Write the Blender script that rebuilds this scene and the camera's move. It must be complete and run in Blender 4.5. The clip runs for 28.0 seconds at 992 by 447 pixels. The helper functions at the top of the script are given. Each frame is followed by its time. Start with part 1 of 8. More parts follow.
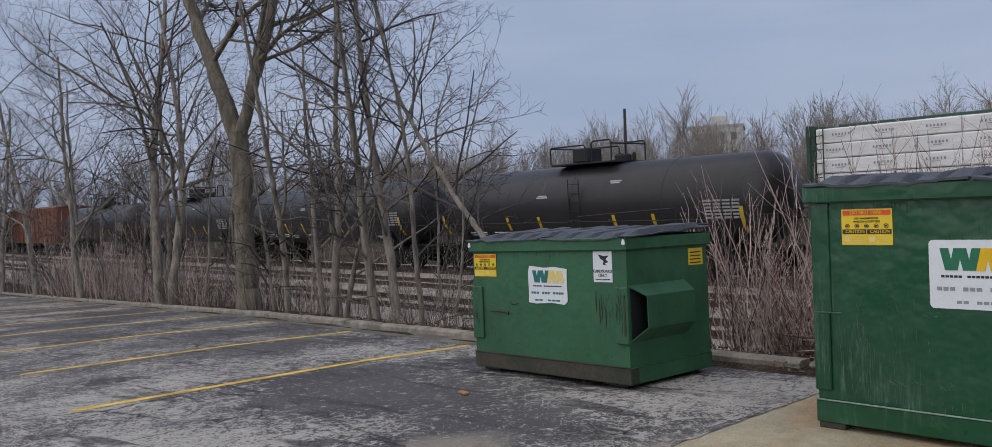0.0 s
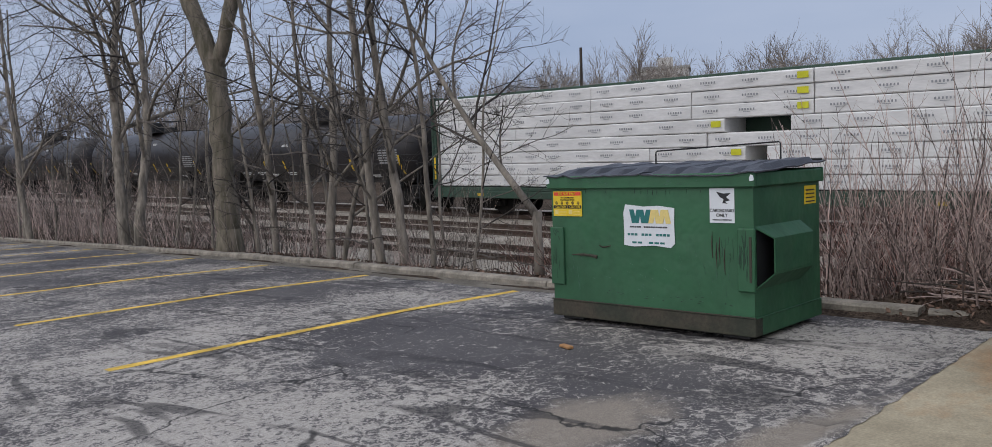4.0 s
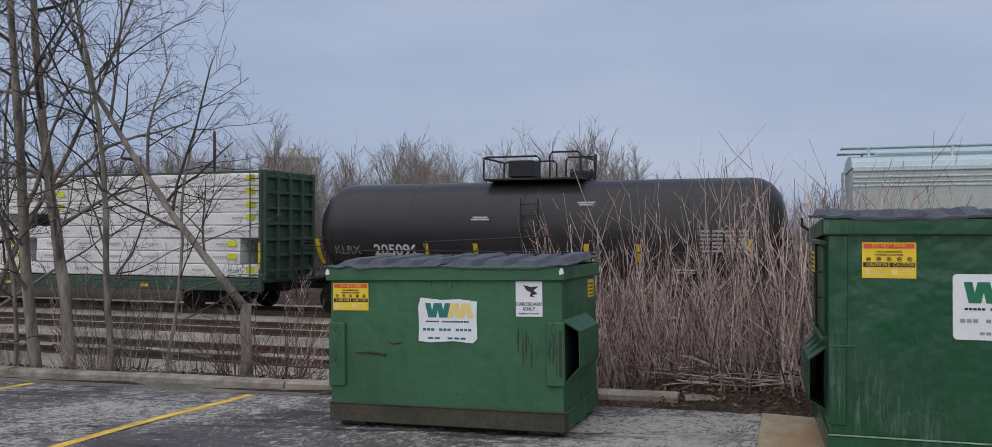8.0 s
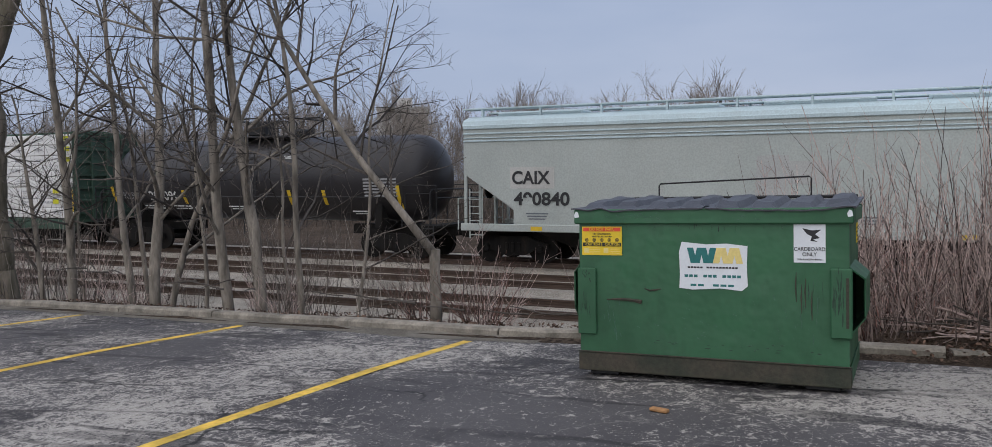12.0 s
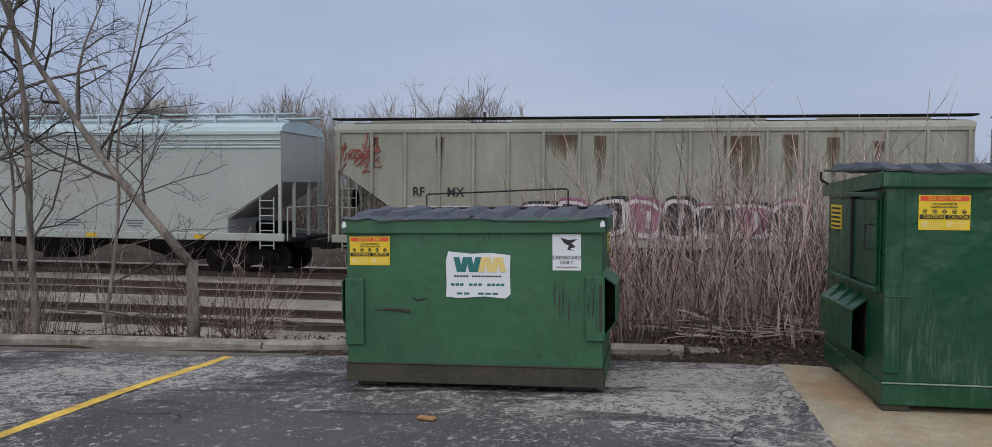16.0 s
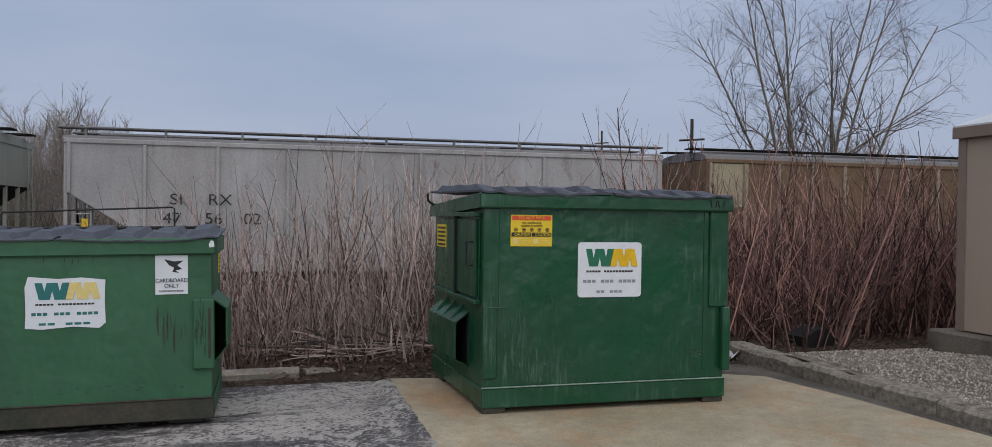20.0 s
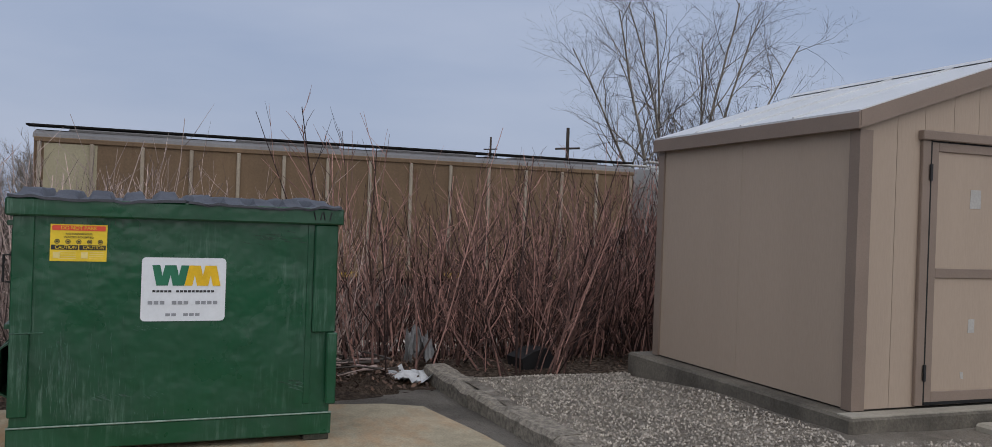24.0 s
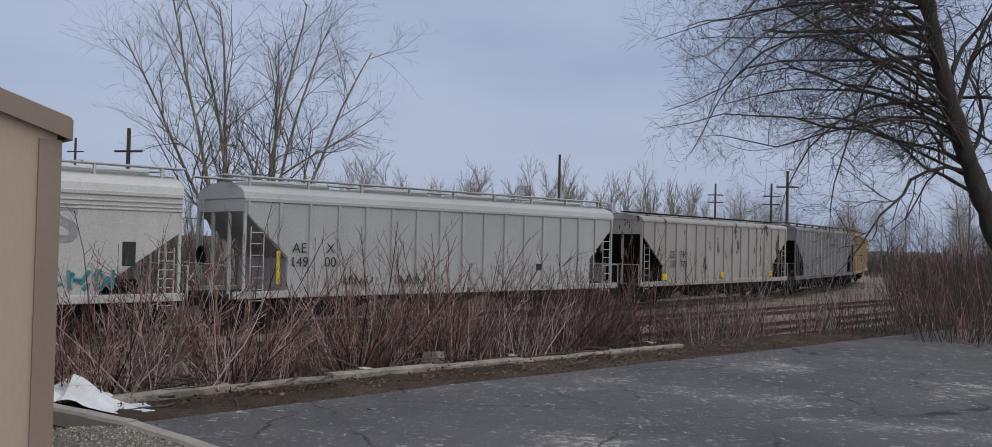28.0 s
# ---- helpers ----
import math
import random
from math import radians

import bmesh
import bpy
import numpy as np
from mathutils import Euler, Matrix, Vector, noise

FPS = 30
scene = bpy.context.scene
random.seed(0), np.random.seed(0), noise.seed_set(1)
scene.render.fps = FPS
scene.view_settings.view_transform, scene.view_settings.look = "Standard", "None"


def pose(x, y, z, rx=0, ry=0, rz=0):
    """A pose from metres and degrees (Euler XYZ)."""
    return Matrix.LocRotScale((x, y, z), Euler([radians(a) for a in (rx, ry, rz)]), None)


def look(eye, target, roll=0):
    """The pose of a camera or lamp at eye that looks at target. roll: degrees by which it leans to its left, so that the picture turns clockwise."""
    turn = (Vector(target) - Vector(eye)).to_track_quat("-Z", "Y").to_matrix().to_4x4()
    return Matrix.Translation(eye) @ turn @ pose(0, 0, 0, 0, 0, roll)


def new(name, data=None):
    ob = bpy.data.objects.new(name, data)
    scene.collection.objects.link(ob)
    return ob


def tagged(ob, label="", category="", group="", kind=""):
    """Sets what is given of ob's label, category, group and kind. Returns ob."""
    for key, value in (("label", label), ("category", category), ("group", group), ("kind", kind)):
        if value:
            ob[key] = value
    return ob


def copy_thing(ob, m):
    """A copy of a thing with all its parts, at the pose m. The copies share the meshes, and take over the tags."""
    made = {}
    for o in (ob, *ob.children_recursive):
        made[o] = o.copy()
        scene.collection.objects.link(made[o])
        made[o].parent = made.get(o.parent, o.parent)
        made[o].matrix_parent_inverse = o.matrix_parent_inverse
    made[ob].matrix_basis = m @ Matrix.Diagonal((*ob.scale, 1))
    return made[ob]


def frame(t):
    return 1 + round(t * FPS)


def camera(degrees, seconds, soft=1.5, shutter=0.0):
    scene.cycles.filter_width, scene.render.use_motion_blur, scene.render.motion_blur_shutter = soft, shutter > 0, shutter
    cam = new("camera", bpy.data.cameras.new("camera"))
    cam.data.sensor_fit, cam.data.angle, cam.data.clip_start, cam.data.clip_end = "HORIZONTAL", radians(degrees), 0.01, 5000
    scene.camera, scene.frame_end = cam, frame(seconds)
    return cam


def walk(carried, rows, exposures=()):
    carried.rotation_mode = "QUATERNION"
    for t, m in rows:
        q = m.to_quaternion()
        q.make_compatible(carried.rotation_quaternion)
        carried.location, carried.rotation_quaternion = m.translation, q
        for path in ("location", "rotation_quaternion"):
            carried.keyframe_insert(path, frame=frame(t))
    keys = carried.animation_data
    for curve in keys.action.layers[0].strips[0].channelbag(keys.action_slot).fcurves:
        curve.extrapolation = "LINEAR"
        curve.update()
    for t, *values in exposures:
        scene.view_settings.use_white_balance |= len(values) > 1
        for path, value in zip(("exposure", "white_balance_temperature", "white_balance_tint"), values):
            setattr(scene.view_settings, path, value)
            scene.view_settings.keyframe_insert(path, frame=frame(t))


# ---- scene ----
cam = camera(59.6, 28.0, soft=0.5)
PATH = [
    (0, (0.366, 0.108, 1.412), (1.714, 1.585, 1.375), -2.37),
    (0.5, (0.303, 0.392, 1.390), (1.552, 1.954, 1.356), -2.30),
    (1, (0.242, 0.692, 1.387), (1.454, 2.283, 1.350), -2.43),
    (1.5, (0.225, 0.948, 1.365), (1.468, 2.512, 1.280), -4.23),
    (2, (0.206, 1.147, 1.357), (1.477, 2.682, 1.184), -5.05),
    (2.5, (0.177, 1.293, 1.356), (1.462, 2.814, 1.178), -5.15),
    (4.5, (0.062, 1.728, 1.384), (1.556, 3.048, 1.229), -1.30),
    (5, (0.080, 1.880, 1.380), (1.624, 3.146, 1.268), -1.60),
    (5.5, (0.018, 2.056, 1.378), (1.634, 3.231, 1.282), -1.87),
    (6, (-0.013, 2.238, 1.383), (1.632, 3.372, 1.295), -1.83),
    (6.5, (-0.084, 2.405, 1.392), (1.655, 3.389, 1.299), -0.59),
    (7, (-0.155, 2.606, 1.384), (1.646, 3.476, 1.388), 0.68),
    (7.5, (-0.201, 2.805, 1.378), (1.650, 3.561, 1.403), 0.28),
    (8, (-0.226, 2.985, 1.389), (1.667, 3.628, 1.404), -0.05),
    (8.5, (-0.236, 3.190, 1.353), (1.702, 3.681, 1.285), 0.08),
    (9, (-0.247, 3.367, 1.350), (1.721, 3.712, 1.265), 0.73),
    (9.5, (-0.251, 3.544, 1.347), (1.724, 3.844, 1.241), 1.30),
    (10, (-0.255, 3.715, 1.331), (1.721, 3.996, 1.201), 1.89),
    (10.5, (-0.253, 3.876, 1.313), (1.724, 4.140, 1.175), 2.43),
    (11, (-0.258, 4.021, 1.314), (1.716, 4.305, 1.164), 2.16),
    (11.5, (-0.307, 4.108, 1.336), (1.569, 4.788, 1.203), 0.56),
    (12, (-0.277, 4.178, 1.328), (1.524, 5.040, 1.226), -0.35),
    (12.5, (-0.279, 4.196, 1.340), (1.517, 5.070, 1.246), -0.74),
    (14.5, (-0.315, 4.183, 1.351), (1.478, 5.063, 1.263), -1.00),
    (15, (-0.322, 4.185, 1.344), (1.478, 5.051, 1.256), -0.78),
    (15.5, (-0.325, 4.165, 1.335), (1.530, 4.905, 1.248), -0.53),
    (16, (-0.266, 4.183, 1.331), (1.700, 4.540, 1.251), 0.41),
    (16.5, (-0.258, 4.159, 1.318), (1.740, 4.099, 1.257), 1.12),
    (17, (-0.242, 4.152, 1.306), (1.737, 3.867, 1.251), 1.67),
    (17.5, (-0.242, 4.150, 1.307), (1.725, 3.791, 1.255), 1.94),
    (18, (-0.237, 4.151, 1.306), (1.723, 3.756, 1.259), 1.94),
    (18.5, (-0.224, 4.146, 1.302), (1.729, 3.716, 1.264), 1.73),
    (19, (-0.218, 4.143, 1.301), (1.726, 3.676, 1.271), 1.33),
    (19.5, (-0.220, 4.140, 1.304), (1.720, 3.654, 1.282), 0.92),
    (20, (-0.221, 4.139, 1.304), (1.716, 3.640, 1.286), 0.76),
    (20.5, (-0.209, 4.131, 1.299), (1.723, 3.617, 1.281), 0.80),
    (22.5, (-0.174, 3.638, 1.315), (1.737, 3.048, 1.302), 1.68),
    (23, (-0.186, 3.183, 1.341), (1.723, 2.587, 1.329), 1.97),
    (23.5, (-0.215, 2.623, 1.348), (1.690, 2.013, 1.342), 2.02),
    (23.8, (-0.141, 2.223, 1.377), (1.747, 1.561, 1.378), 1.80),
    (24, (-0.125, 1.939, 1.408), (1.746, 1.232, 1.406), 2.00),
    (24.5, (-0.122, 1.230, 1.455), (1.687, 0.378, 1.464), 2.24),
    (24.6, (-0.116, 1.072, 1.464), (1.672, 0.177, 1.481), 2.19),
    (25, (-0.093, 0.557, 1.474), (1.599, -0.508, 1.499), 2.62),
    (25.5, (-0.125, -0.111, 1.503), (1.484, -1.299, 1.538), 3.00),
    (26, (-0.129, -0.847, 1.524), (1.441, -2.086, 1.570), 3.20),
    (26.5, (-0.146, -1.610, 1.547), (1.386, -2.894, 1.592), 3.33),
    (27, (-0.219, -2.383, 1.567), (1.280, -3.707, 1.611), 2.49),
    (27.5, (-0.320, -3.139, 1.559), (1.163, -4.480, 1.606), 1.73),
    (28, (-0.495, -3.857, 1.622), (0.969, -5.219, 1.664), 1.32),
]
walk(cam, [(t, look(eye, target, roll)) for t, eye, target, roll in PATH], [(0, -0.1), (2, 0.04), (4, 0.02), (7, 0.06), (8, -0.03), (9, -0.06), (10, -0.01), (12, 0.03), (15.5, 0.0), (17.5, -0.06), (19, -0.12), (24, -0.12), (25, -0.06), (27, -0.06), (28, -0.02)])

# ---- light ----
world = bpy.data.worlds.new("overcast_sky")
scene.world = world
world.use_nodes = True
wn, wl = world.node_tree.nodes, world.node_tree.links
wn.clear()
w_out = wn.new("ShaderNodeOutputWorld")
w_bg = wn.new("ShaderNodeBackground")
w_sky = wn.new("ShaderNodeTexSky")
w_sky.sky_type, w_sky.sun_disc = "NISHITA", False
SUN_EL, SUN_ROT = radians(54), radians(275)
w_sky.sun_elevation, w_sky.sun_rotation = SUN_EL, SUN_ROT
w_sky.dust_density, w_sky.air_density = 3.0, 1.2
w_tc = wn.new("ShaderNodeTexCoord")
w_map = wn.new("ShaderNodeMapping")
w_map.inputs["Scale"].default_value = (1.2, 1.2, 5.0)
w_noise = wn.new("ShaderNodeTexNoise")
w_noise.inputs["Scale"].default_value, w_noise.inputs["Detail"].default_value, w_noise.inputs["Roughness"].default_value = 1.6, 5.0, 0.5
w_ramp = wn.new("ShaderNodeValToRGB")
w_ramp.color_ramp.elements[0].position, w_ramp.color_ramp.elements[1].position = 0.3, 0.72
w_ramp.color_ramp.elements[0].color, w_ramp.color_ramp.elements[1].color = (3.2, 3.95, 5.65, 1), (4.4, 5.0, 6.5, 1)
w_mix = wn.new("ShaderNodeMixRGB")
w_mix.inputs["Fac"].default_value = 0.9
wl.new(w_tc.outputs["Generated"], w_map.inputs["Vector"])
wl.new(w_map.outputs["Vector"], w_noise.inputs["Vector"])
wl.new(w_noise.outputs["Fac"], w_ramp.inputs["Fac"])
wl.new(w_sky.outputs["Color"], w_mix.inputs["Color1"])
wl.new(w_ramp.outputs["Color"], w_mix.inputs["Color2"])
wl.new(w_mix.outputs["Color"], w_bg.inputs["Color"])
w_bg.inputs["Strength"].default_value = 0.106
wl.new(w_bg.outputs["Background"], w_out.inputs["Surface"])
sun = new("sun", bpy.data.lights.new("sun", "SUN"))
sun.data.energy, sun.data.angle, sun.data.color = 1.95, radians(110), (1.0, 0.95, 0.88)
sun.matrix_world = look((-22, 2, 31), (0, 0, 0))
scene.view_settings.exposure = 0.0


# ---- mesh helpers ----
class Mesh:
    """Collects vertices and faces of one part."""

    def __init__(self):
        self.v, self.f, self.smooth = [], [], False

    def face(self, pts):
        n = len(self.v)
        self.v += [tuple(p) for p in pts]
        self.f.append(tuple(range(n, n + len(pts))))
        return self

    def box(self, a, b, bevel=0.0):
        x0, y0, z0 = (min(p, q) for p, q in zip(a, b))
        x1, y1, z1 = (max(p, q) for p, q in zip(a, b))
        n = len(self.v)
        if bevel <= 0:
            self.v += [(x, y, z) for x in (x0, x1) for y in (y0, y1) for z in (z0, z1)]
            for q in ((0, 1, 3, 2), (4, 6, 7, 5), (0, 4, 5, 1), (2, 3, 7, 6), (0, 2, 6, 4), (1, 5, 7, 3)):
                self.f.append(tuple(n + i for i in q))
            return self
        e = min(bevel, (x1 - x0) * 0.45, (y1 - y0) * 0.45, (z1 - z0) * 0.45)
        idx = {}
        for i, x in enumerate((x0, x1)):
            for j, y in enumerate((y0, y1)):
                for k, z in enumerate((z0, z1)):
                    sx, sy, sz = (1 - 2 * i) * e, (1 - 2 * j) * e, (1 - 2 * k) * e
                    for a_, p in enumerate(((x, y + sy, z + sz), (x + sx, y, z + sz), (x + sx, y + sy, z))):
                        idx[i, j, k, a_] = len(self.v)
                        self.v.append(p)
        g = idx
        for i in (0, 1):
            self.f.append((g[i, 0, 0, 0], g[i, 1, 0, 0], g[i, 1, 1, 0], g[i, 0, 1, 0]))
            self.f.append((g[0, i, 0, 1], g[1, i, 0, 1], g[1, i, 1, 1], g[0, i, 1, 1]))
            self.f.append((g[0, 0, i, 2], g[1, 0, i, 2], g[1, 1, i, 2], g[0, 1, i, 2]))
            for j in (0, 1):
                self.f.append((g[i, j, 0, 0], g[i, j, 1, 0], g[i, j, 1, 1], g[i, j, 0, 1]))
                self.f.append((g[i, 0, j, 0], g[i, 1, j, 0], g[i, 1, j, 2], g[i, 0, j, 2]))
                self.f.append((g[0, i, j, 1], g[1, i, j, 1], g[1, i, j, 2], g[0, i, j, 2]))
                for k in (0, 1):
                    self.f.append((g[i, j, k, 0], g[i, j, k, 1], g[i, j, k, 2]))
        return self

    def prism(self, poly, lo, hi, axis):
        """A closed polygon of pairs, drawn out along axis 0, 1 or 2 (the pair fills the two other axes in order)."""
        n, m = len(self.v), len(poly)
        for h in (lo, hi):
            for p in poly:
                q = list(p)
                q.insert(axis, h)
                self.v.append(tuple(q))
        self.f.append(tuple(range(n, n + m)))
        self.f.append(tuple(range(n + m, n + 2 * m)))
        for i in range(m):
            j = (i + 1) % m
            self.f.append((n + i, n + j, n + m + j, n + m + i))
        return self

    def tube(self, pts, radii, seg=6, caps=True):
        pts = [Vector(p) for p in pts]
        if not isinstance(radii, (list, tuple)):
            radii = [radii] * len(pts)
        n, k = len(self.v), len(pts)
        up = Vector((0.31, 0.2, 0.93))
        for i, p in enumerate(pts):
            d = (pts[min(i + 1, k - 1)] - pts[max(i - 1, 0)])
            d = d.normalized() if d.length > 1e-9 else Vector((0, 0, 1))
            if abs(d.dot(up)) > 0.97:
                up = Vector((1, 0, 0.1))
            a = d.cross(up).normalized()
            b = d.cross(a)
            for s in range(seg):
                t = 2 * math.pi * s / seg
                self.v.append(tuple(p + (a * math.cos(t) + b * math.sin(t)) * radii[i]))
        for i in range(k - 1):
            for s in range(seg):
                r = (s + 1) % seg
                self.f.append((n + i * seg + s, n + i * seg + r, n + (i + 1) * seg + r, n + (i + 1) * seg + s))
        if caps:
            self.f.append(tuple(n + s for s in range(seg)))
            self.f.append(tuple(n + (k - 1) * seg + s for s in range(seg)))
        return self

    def lathe(self, profile, centre, axis, seg=24):
        """A profile of (along, radius) turned round a line through centre along axis 0, 1 or 2."""
        n, k = len(self.v), len(profile)
        for h, r in profile:
            for s in range(seg):
                t = 2 * math.pi * s / seg
                q = [r * math.cos(t), r * math.sin(t)]
                q.insert(axis, h)
                self.v.append(tuple(c + d for c, d in zip(centre, q)))
        for i in range(k - 1):
            for s in range(seg):
                r = (s + 1) % seg
                self.f.append((n + i * seg + s, n + i * seg + r, n + (i + 1) * seg + r, n + (i + 1) * seg + s))
        self.f.append(tuple(n + s for s in range(seg)))
        self.f.append(tuple(n + (k - 1) * seg + s for s in range(seg)))
        return self

    def data(self, name, material):
        me = bpy.data.meshes.new(name)
        me.from_pydata(self.v, [], self.f)
        if len(self.f) < 20000:
            bm = bmesh.new()
            bm.from_mesh(me)
            bmesh.ops.recalc_face_normals(bm, faces=bm.faces)
            bm.to_mesh(me)
            bm.free()
        if self.smooth:
            me.polygons.foreach_set("use_smooth", [True] * len(me.polygons))
        me.materials.append(material)
        me.update()
        return me


def part(name, mesh, material, parent=None, label=""):
    ob = new(name, mesh.data(name, material) if isinstance(mesh, Mesh) else mesh)
    ob.parent = parent
    return tagged(ob, label)


def thing(name, m, label, category, group="", kind=""):
    ob = new(name)
    ob.matrix_world = m
    return tagged(ob, label, category, group, kind)


def solid(name, mesh, material, label="", category="", group="", kind="", m=None):
    ob = new(name, mesh.data(name, material))
    if m is not None:
        ob.matrix_world = m
    return tagged(ob, label, category, group, kind)


def lettering(text, size, m, material, parent, name="lettering", align="CENTER", squeeze=1.0, spacing=1.0, bold=0.0):
    """Built-in font as a thin mesh. m: pose whose x runs along the words and whose y points up."""
    cu = bpy.data.curves.new(name, "FONT")
    cu.body, cu.size, cu.align_x, cu.align_y, cu.extrude, cu.space_character = text, size, align, "CENTER", 0.0015, spacing
    cu.offset = bold
    tmp = bpy.data.objects.new(name, cu)
    me = bpy.data.meshes.new_from_object(tmp)
    bpy.data.objects.remove(tmp)
    me.transform(m @ Matrix.Diagonal((squeeze, 1, 1, 1)))
    me.materials.append(material)
    ob = new(name, me)
    ob.parent = parent
    return ob


# ---- materials ----
def material(name):
    m = bpy.data.materials.new(name)
    m.use_nodes = True
    n, l = m.node_tree.nodes, m.node_tree.links
    return m, n, l, n["Principled BSDF"]


def rgba(c):
    return (c[0], c[1], c[2], 1.0)


def coords(n, l, scale=(1, 1, 1), world_space=False):
    if world_space:
        src = n.new("ShaderNodeNewGeometry").outputs["Position"]
    else:
        src = n.new("ShaderNodeTexCoord").outputs["Object"]
    mp = n.new("ShaderNodeMapping")
    mp.inputs["Scale"].default_value = scale
    l.new(src, mp.inputs["Vector"])
    return mp.outputs["Vector"]


def noise_node(n, l, vec, scale, detail=4, rough=0.55, lo=0.35, hi=0.65):
    t = n.new("ShaderNodeTexNoise")
    t.inputs["Scale"].default_value, t.inputs["Detail"].default_value, t.inputs["Roughness"].default_value = scale, detail, rough
    l.new(vec, t.inputs["Vector"])
    r = n.new("ShaderNodeMapRange")
    r.inputs["From Min"].default_value, r.inputs["From Max"].default_value = lo, hi
    l.new(t.outputs["Fac"], r.inputs["Value"])
    return r.outputs["Result"]


def blend(n, l, fac, a, b, kind="MIX"):
    x = n.new("ShaderNodeMixRGB")
    x.blend_type = kind
    for sock, v in (("Fac", fac), ("Color1", a), ("Color2", b)):
        if isinstance(v, (int, float)):
            x.inputs[sock].default_value = v
        elif isinstance(v, tuple):
            x.inputs[sock].default_value = rgba(v)
        else:
            l.new(v, x.inputs[sock])
    return x.outputs["Color"]


def bump(n, l, height, bsdf, strength=0.3, distance=0.01):
    b = n.new("ShaderNodeBump")
    b.inputs["Strength"].default_value, b.inputs["Distance"].default_value = strength, distance
    l.new(height, b.inputs["Height"])
    l.new(b.outputs["Normal"], bsdf.inputs["Normal"])


def plain(name, c, rough=0.6, metal=0.0, vary=0.25, scale=3.0, grain=60.0, relief=0.15, tint=None, world_space=False, stretch=(1, 1, 1), spec=0.5):
    """Paint, metal, wood and the like: a base colour with broad stains, fine grain and slight relief."""
    m, n, l, b = material(name)
    v = coords(n, l, stretch, world_space)
    big = noise_node(n, l, v, scale, 5)
    fine = noise_node(n, l, v, grain, 3)
    dark = tuple(x * (1 - vary) for x in c) if tint is None else tint
    col = blend(n, l, big, c, dark)
    k = blend(n, l, fine, (1 - vary * 0.35,) * 3, (1 + vary * 0.25,) * 3)
    col = blend(n, l, 1.0, col, k, "MULTIPLY")
    l.new(col, b.inputs["Base Color"])
    b.inputs["Roughness"].default_value, b.inputs["Metallic"].default_value = rough, metal
    b.inputs["Specular IOR Level"].default_value = spec
    if relief > 0:
        bump(n, l, fine, b, relief, 0.004)
    return m


def random_tint(name, c1, c2, rough=0.8, grain=40.0, relief=0.3, per_island=False, stretch=(1, 1, 1), bias=1.5):
    """Pieces that differ one from another: the colour is drawn between two by each piece's own random number."""
    m, n, l, b = material(name)
    if per_island:
        src = n.new("ShaderNodeNewGeometry").outputs["Random Per Island"]
    else:
        src = n.new("ShaderNodeObjectInfo").outputs["Random"]
    v = coords(n, l, stretch)
    fine = noise_node(n, l, v, grain, 4)
    pw = n.new("ShaderNodeMath")
    pw.operation = "POWER"
    l.new(src, pw.inputs[0])
    pw.inputs[1].default_value = bias
    col = blend(n, l, pw.outputs[0], c1, c2)
    k = blend(n, l, fine, (0.7,) * 3, (1.2,) * 3)
    col = blend(n, l, 1.0, col, k, "MULTIPLY")
    l.new(col, b.inputs["Base Color"])
    b.inputs["Roughness"].default_value = rough
    bump(n, l, fine, b, relief, 0.01)
    return m


def weathered(name, c, dirt, rust=(0.11, 0.05, 0.025), amount=0.35, rough=0.55, streak=(1.2, 1.2, 0.12), rust_lo=0.6, rust_hi=0.72, wear=None):
    """Old railway paint: grime that runs down in streaks, broad fading and rust where the paint fails."""
    m, n, l, b = material(name)
    vs = coords(n, l, streak)
    v = coords(n, l)
    runs = noise_node(n, l, vs, 3.0, 5, 0.6, 0.4, 0.75)
    broad = noise_node(n, l, v, 0.5, 4, 0.5, 0.3, 0.7)
    fine = noise_node(n, l, v, 22.0, 4)
    col = blend(n, l, broad, c, tuple(x * (1 - amount * 0.45) for x in c))
    f = n.new("ShaderNodeMath")
    f.operation = "MULTIPLY"
    f.inputs[1].default_value = amount
    l.new(runs, f.inputs[0])
    col = blend(n, l, f.outputs[0], col, dirt)
    spots = noise_node(n, l, coords(n, l, (1, 1, 0.35)), 1.3, 8, 0.7, rust_lo, rust_hi)
    col = blend(n, l, spots, col, rust)
    k = blend(n, l, fine, (0.88,) * 3, (1.06,) * 3)
    col = blend(n, l, 1.0, col, k, "MULTIPLY")
    l.new(col, b.inputs["Base Color"])
    b.inputs["Roughness"].default_value = rough
    b.inputs["Specular IOR Level"].default_value = 0.3
    bump(n, l, broad, b, 0.12, 0.03)
    return m


def add_scaled(n, l, a, b, k, lo, hi):
    """a + k * b, cut off sharply between lo and hi."""
    f = n.new("ShaderNodeMath")
    f.operation = "MULTIPLY_ADD"
    l.new(b, f.inputs[0])
    f.inputs[1].default_value = k
    l.new(a, f.inputs[2])
    r = n.new("ShaderNodeMapRange")
    r.inputs["From Min"].default_value, r.inputs["From Max"].default_value = lo, hi
    l.new(f.outputs[0], r.inputs["Value"])
    return r.outputs["Result"]


def raw_noise(n, l, vec, scale, detail, rough):
    t = n.new("ShaderNodeTexNoise")
    t.inputs["Scale"].default_value, t.inputs["Detail"].default_value, t.inputs["Roughness"].default_value = scale, detail, rough
    l.new(vec, t.inputs["Vector"])
    return t.outputs["Fac"]


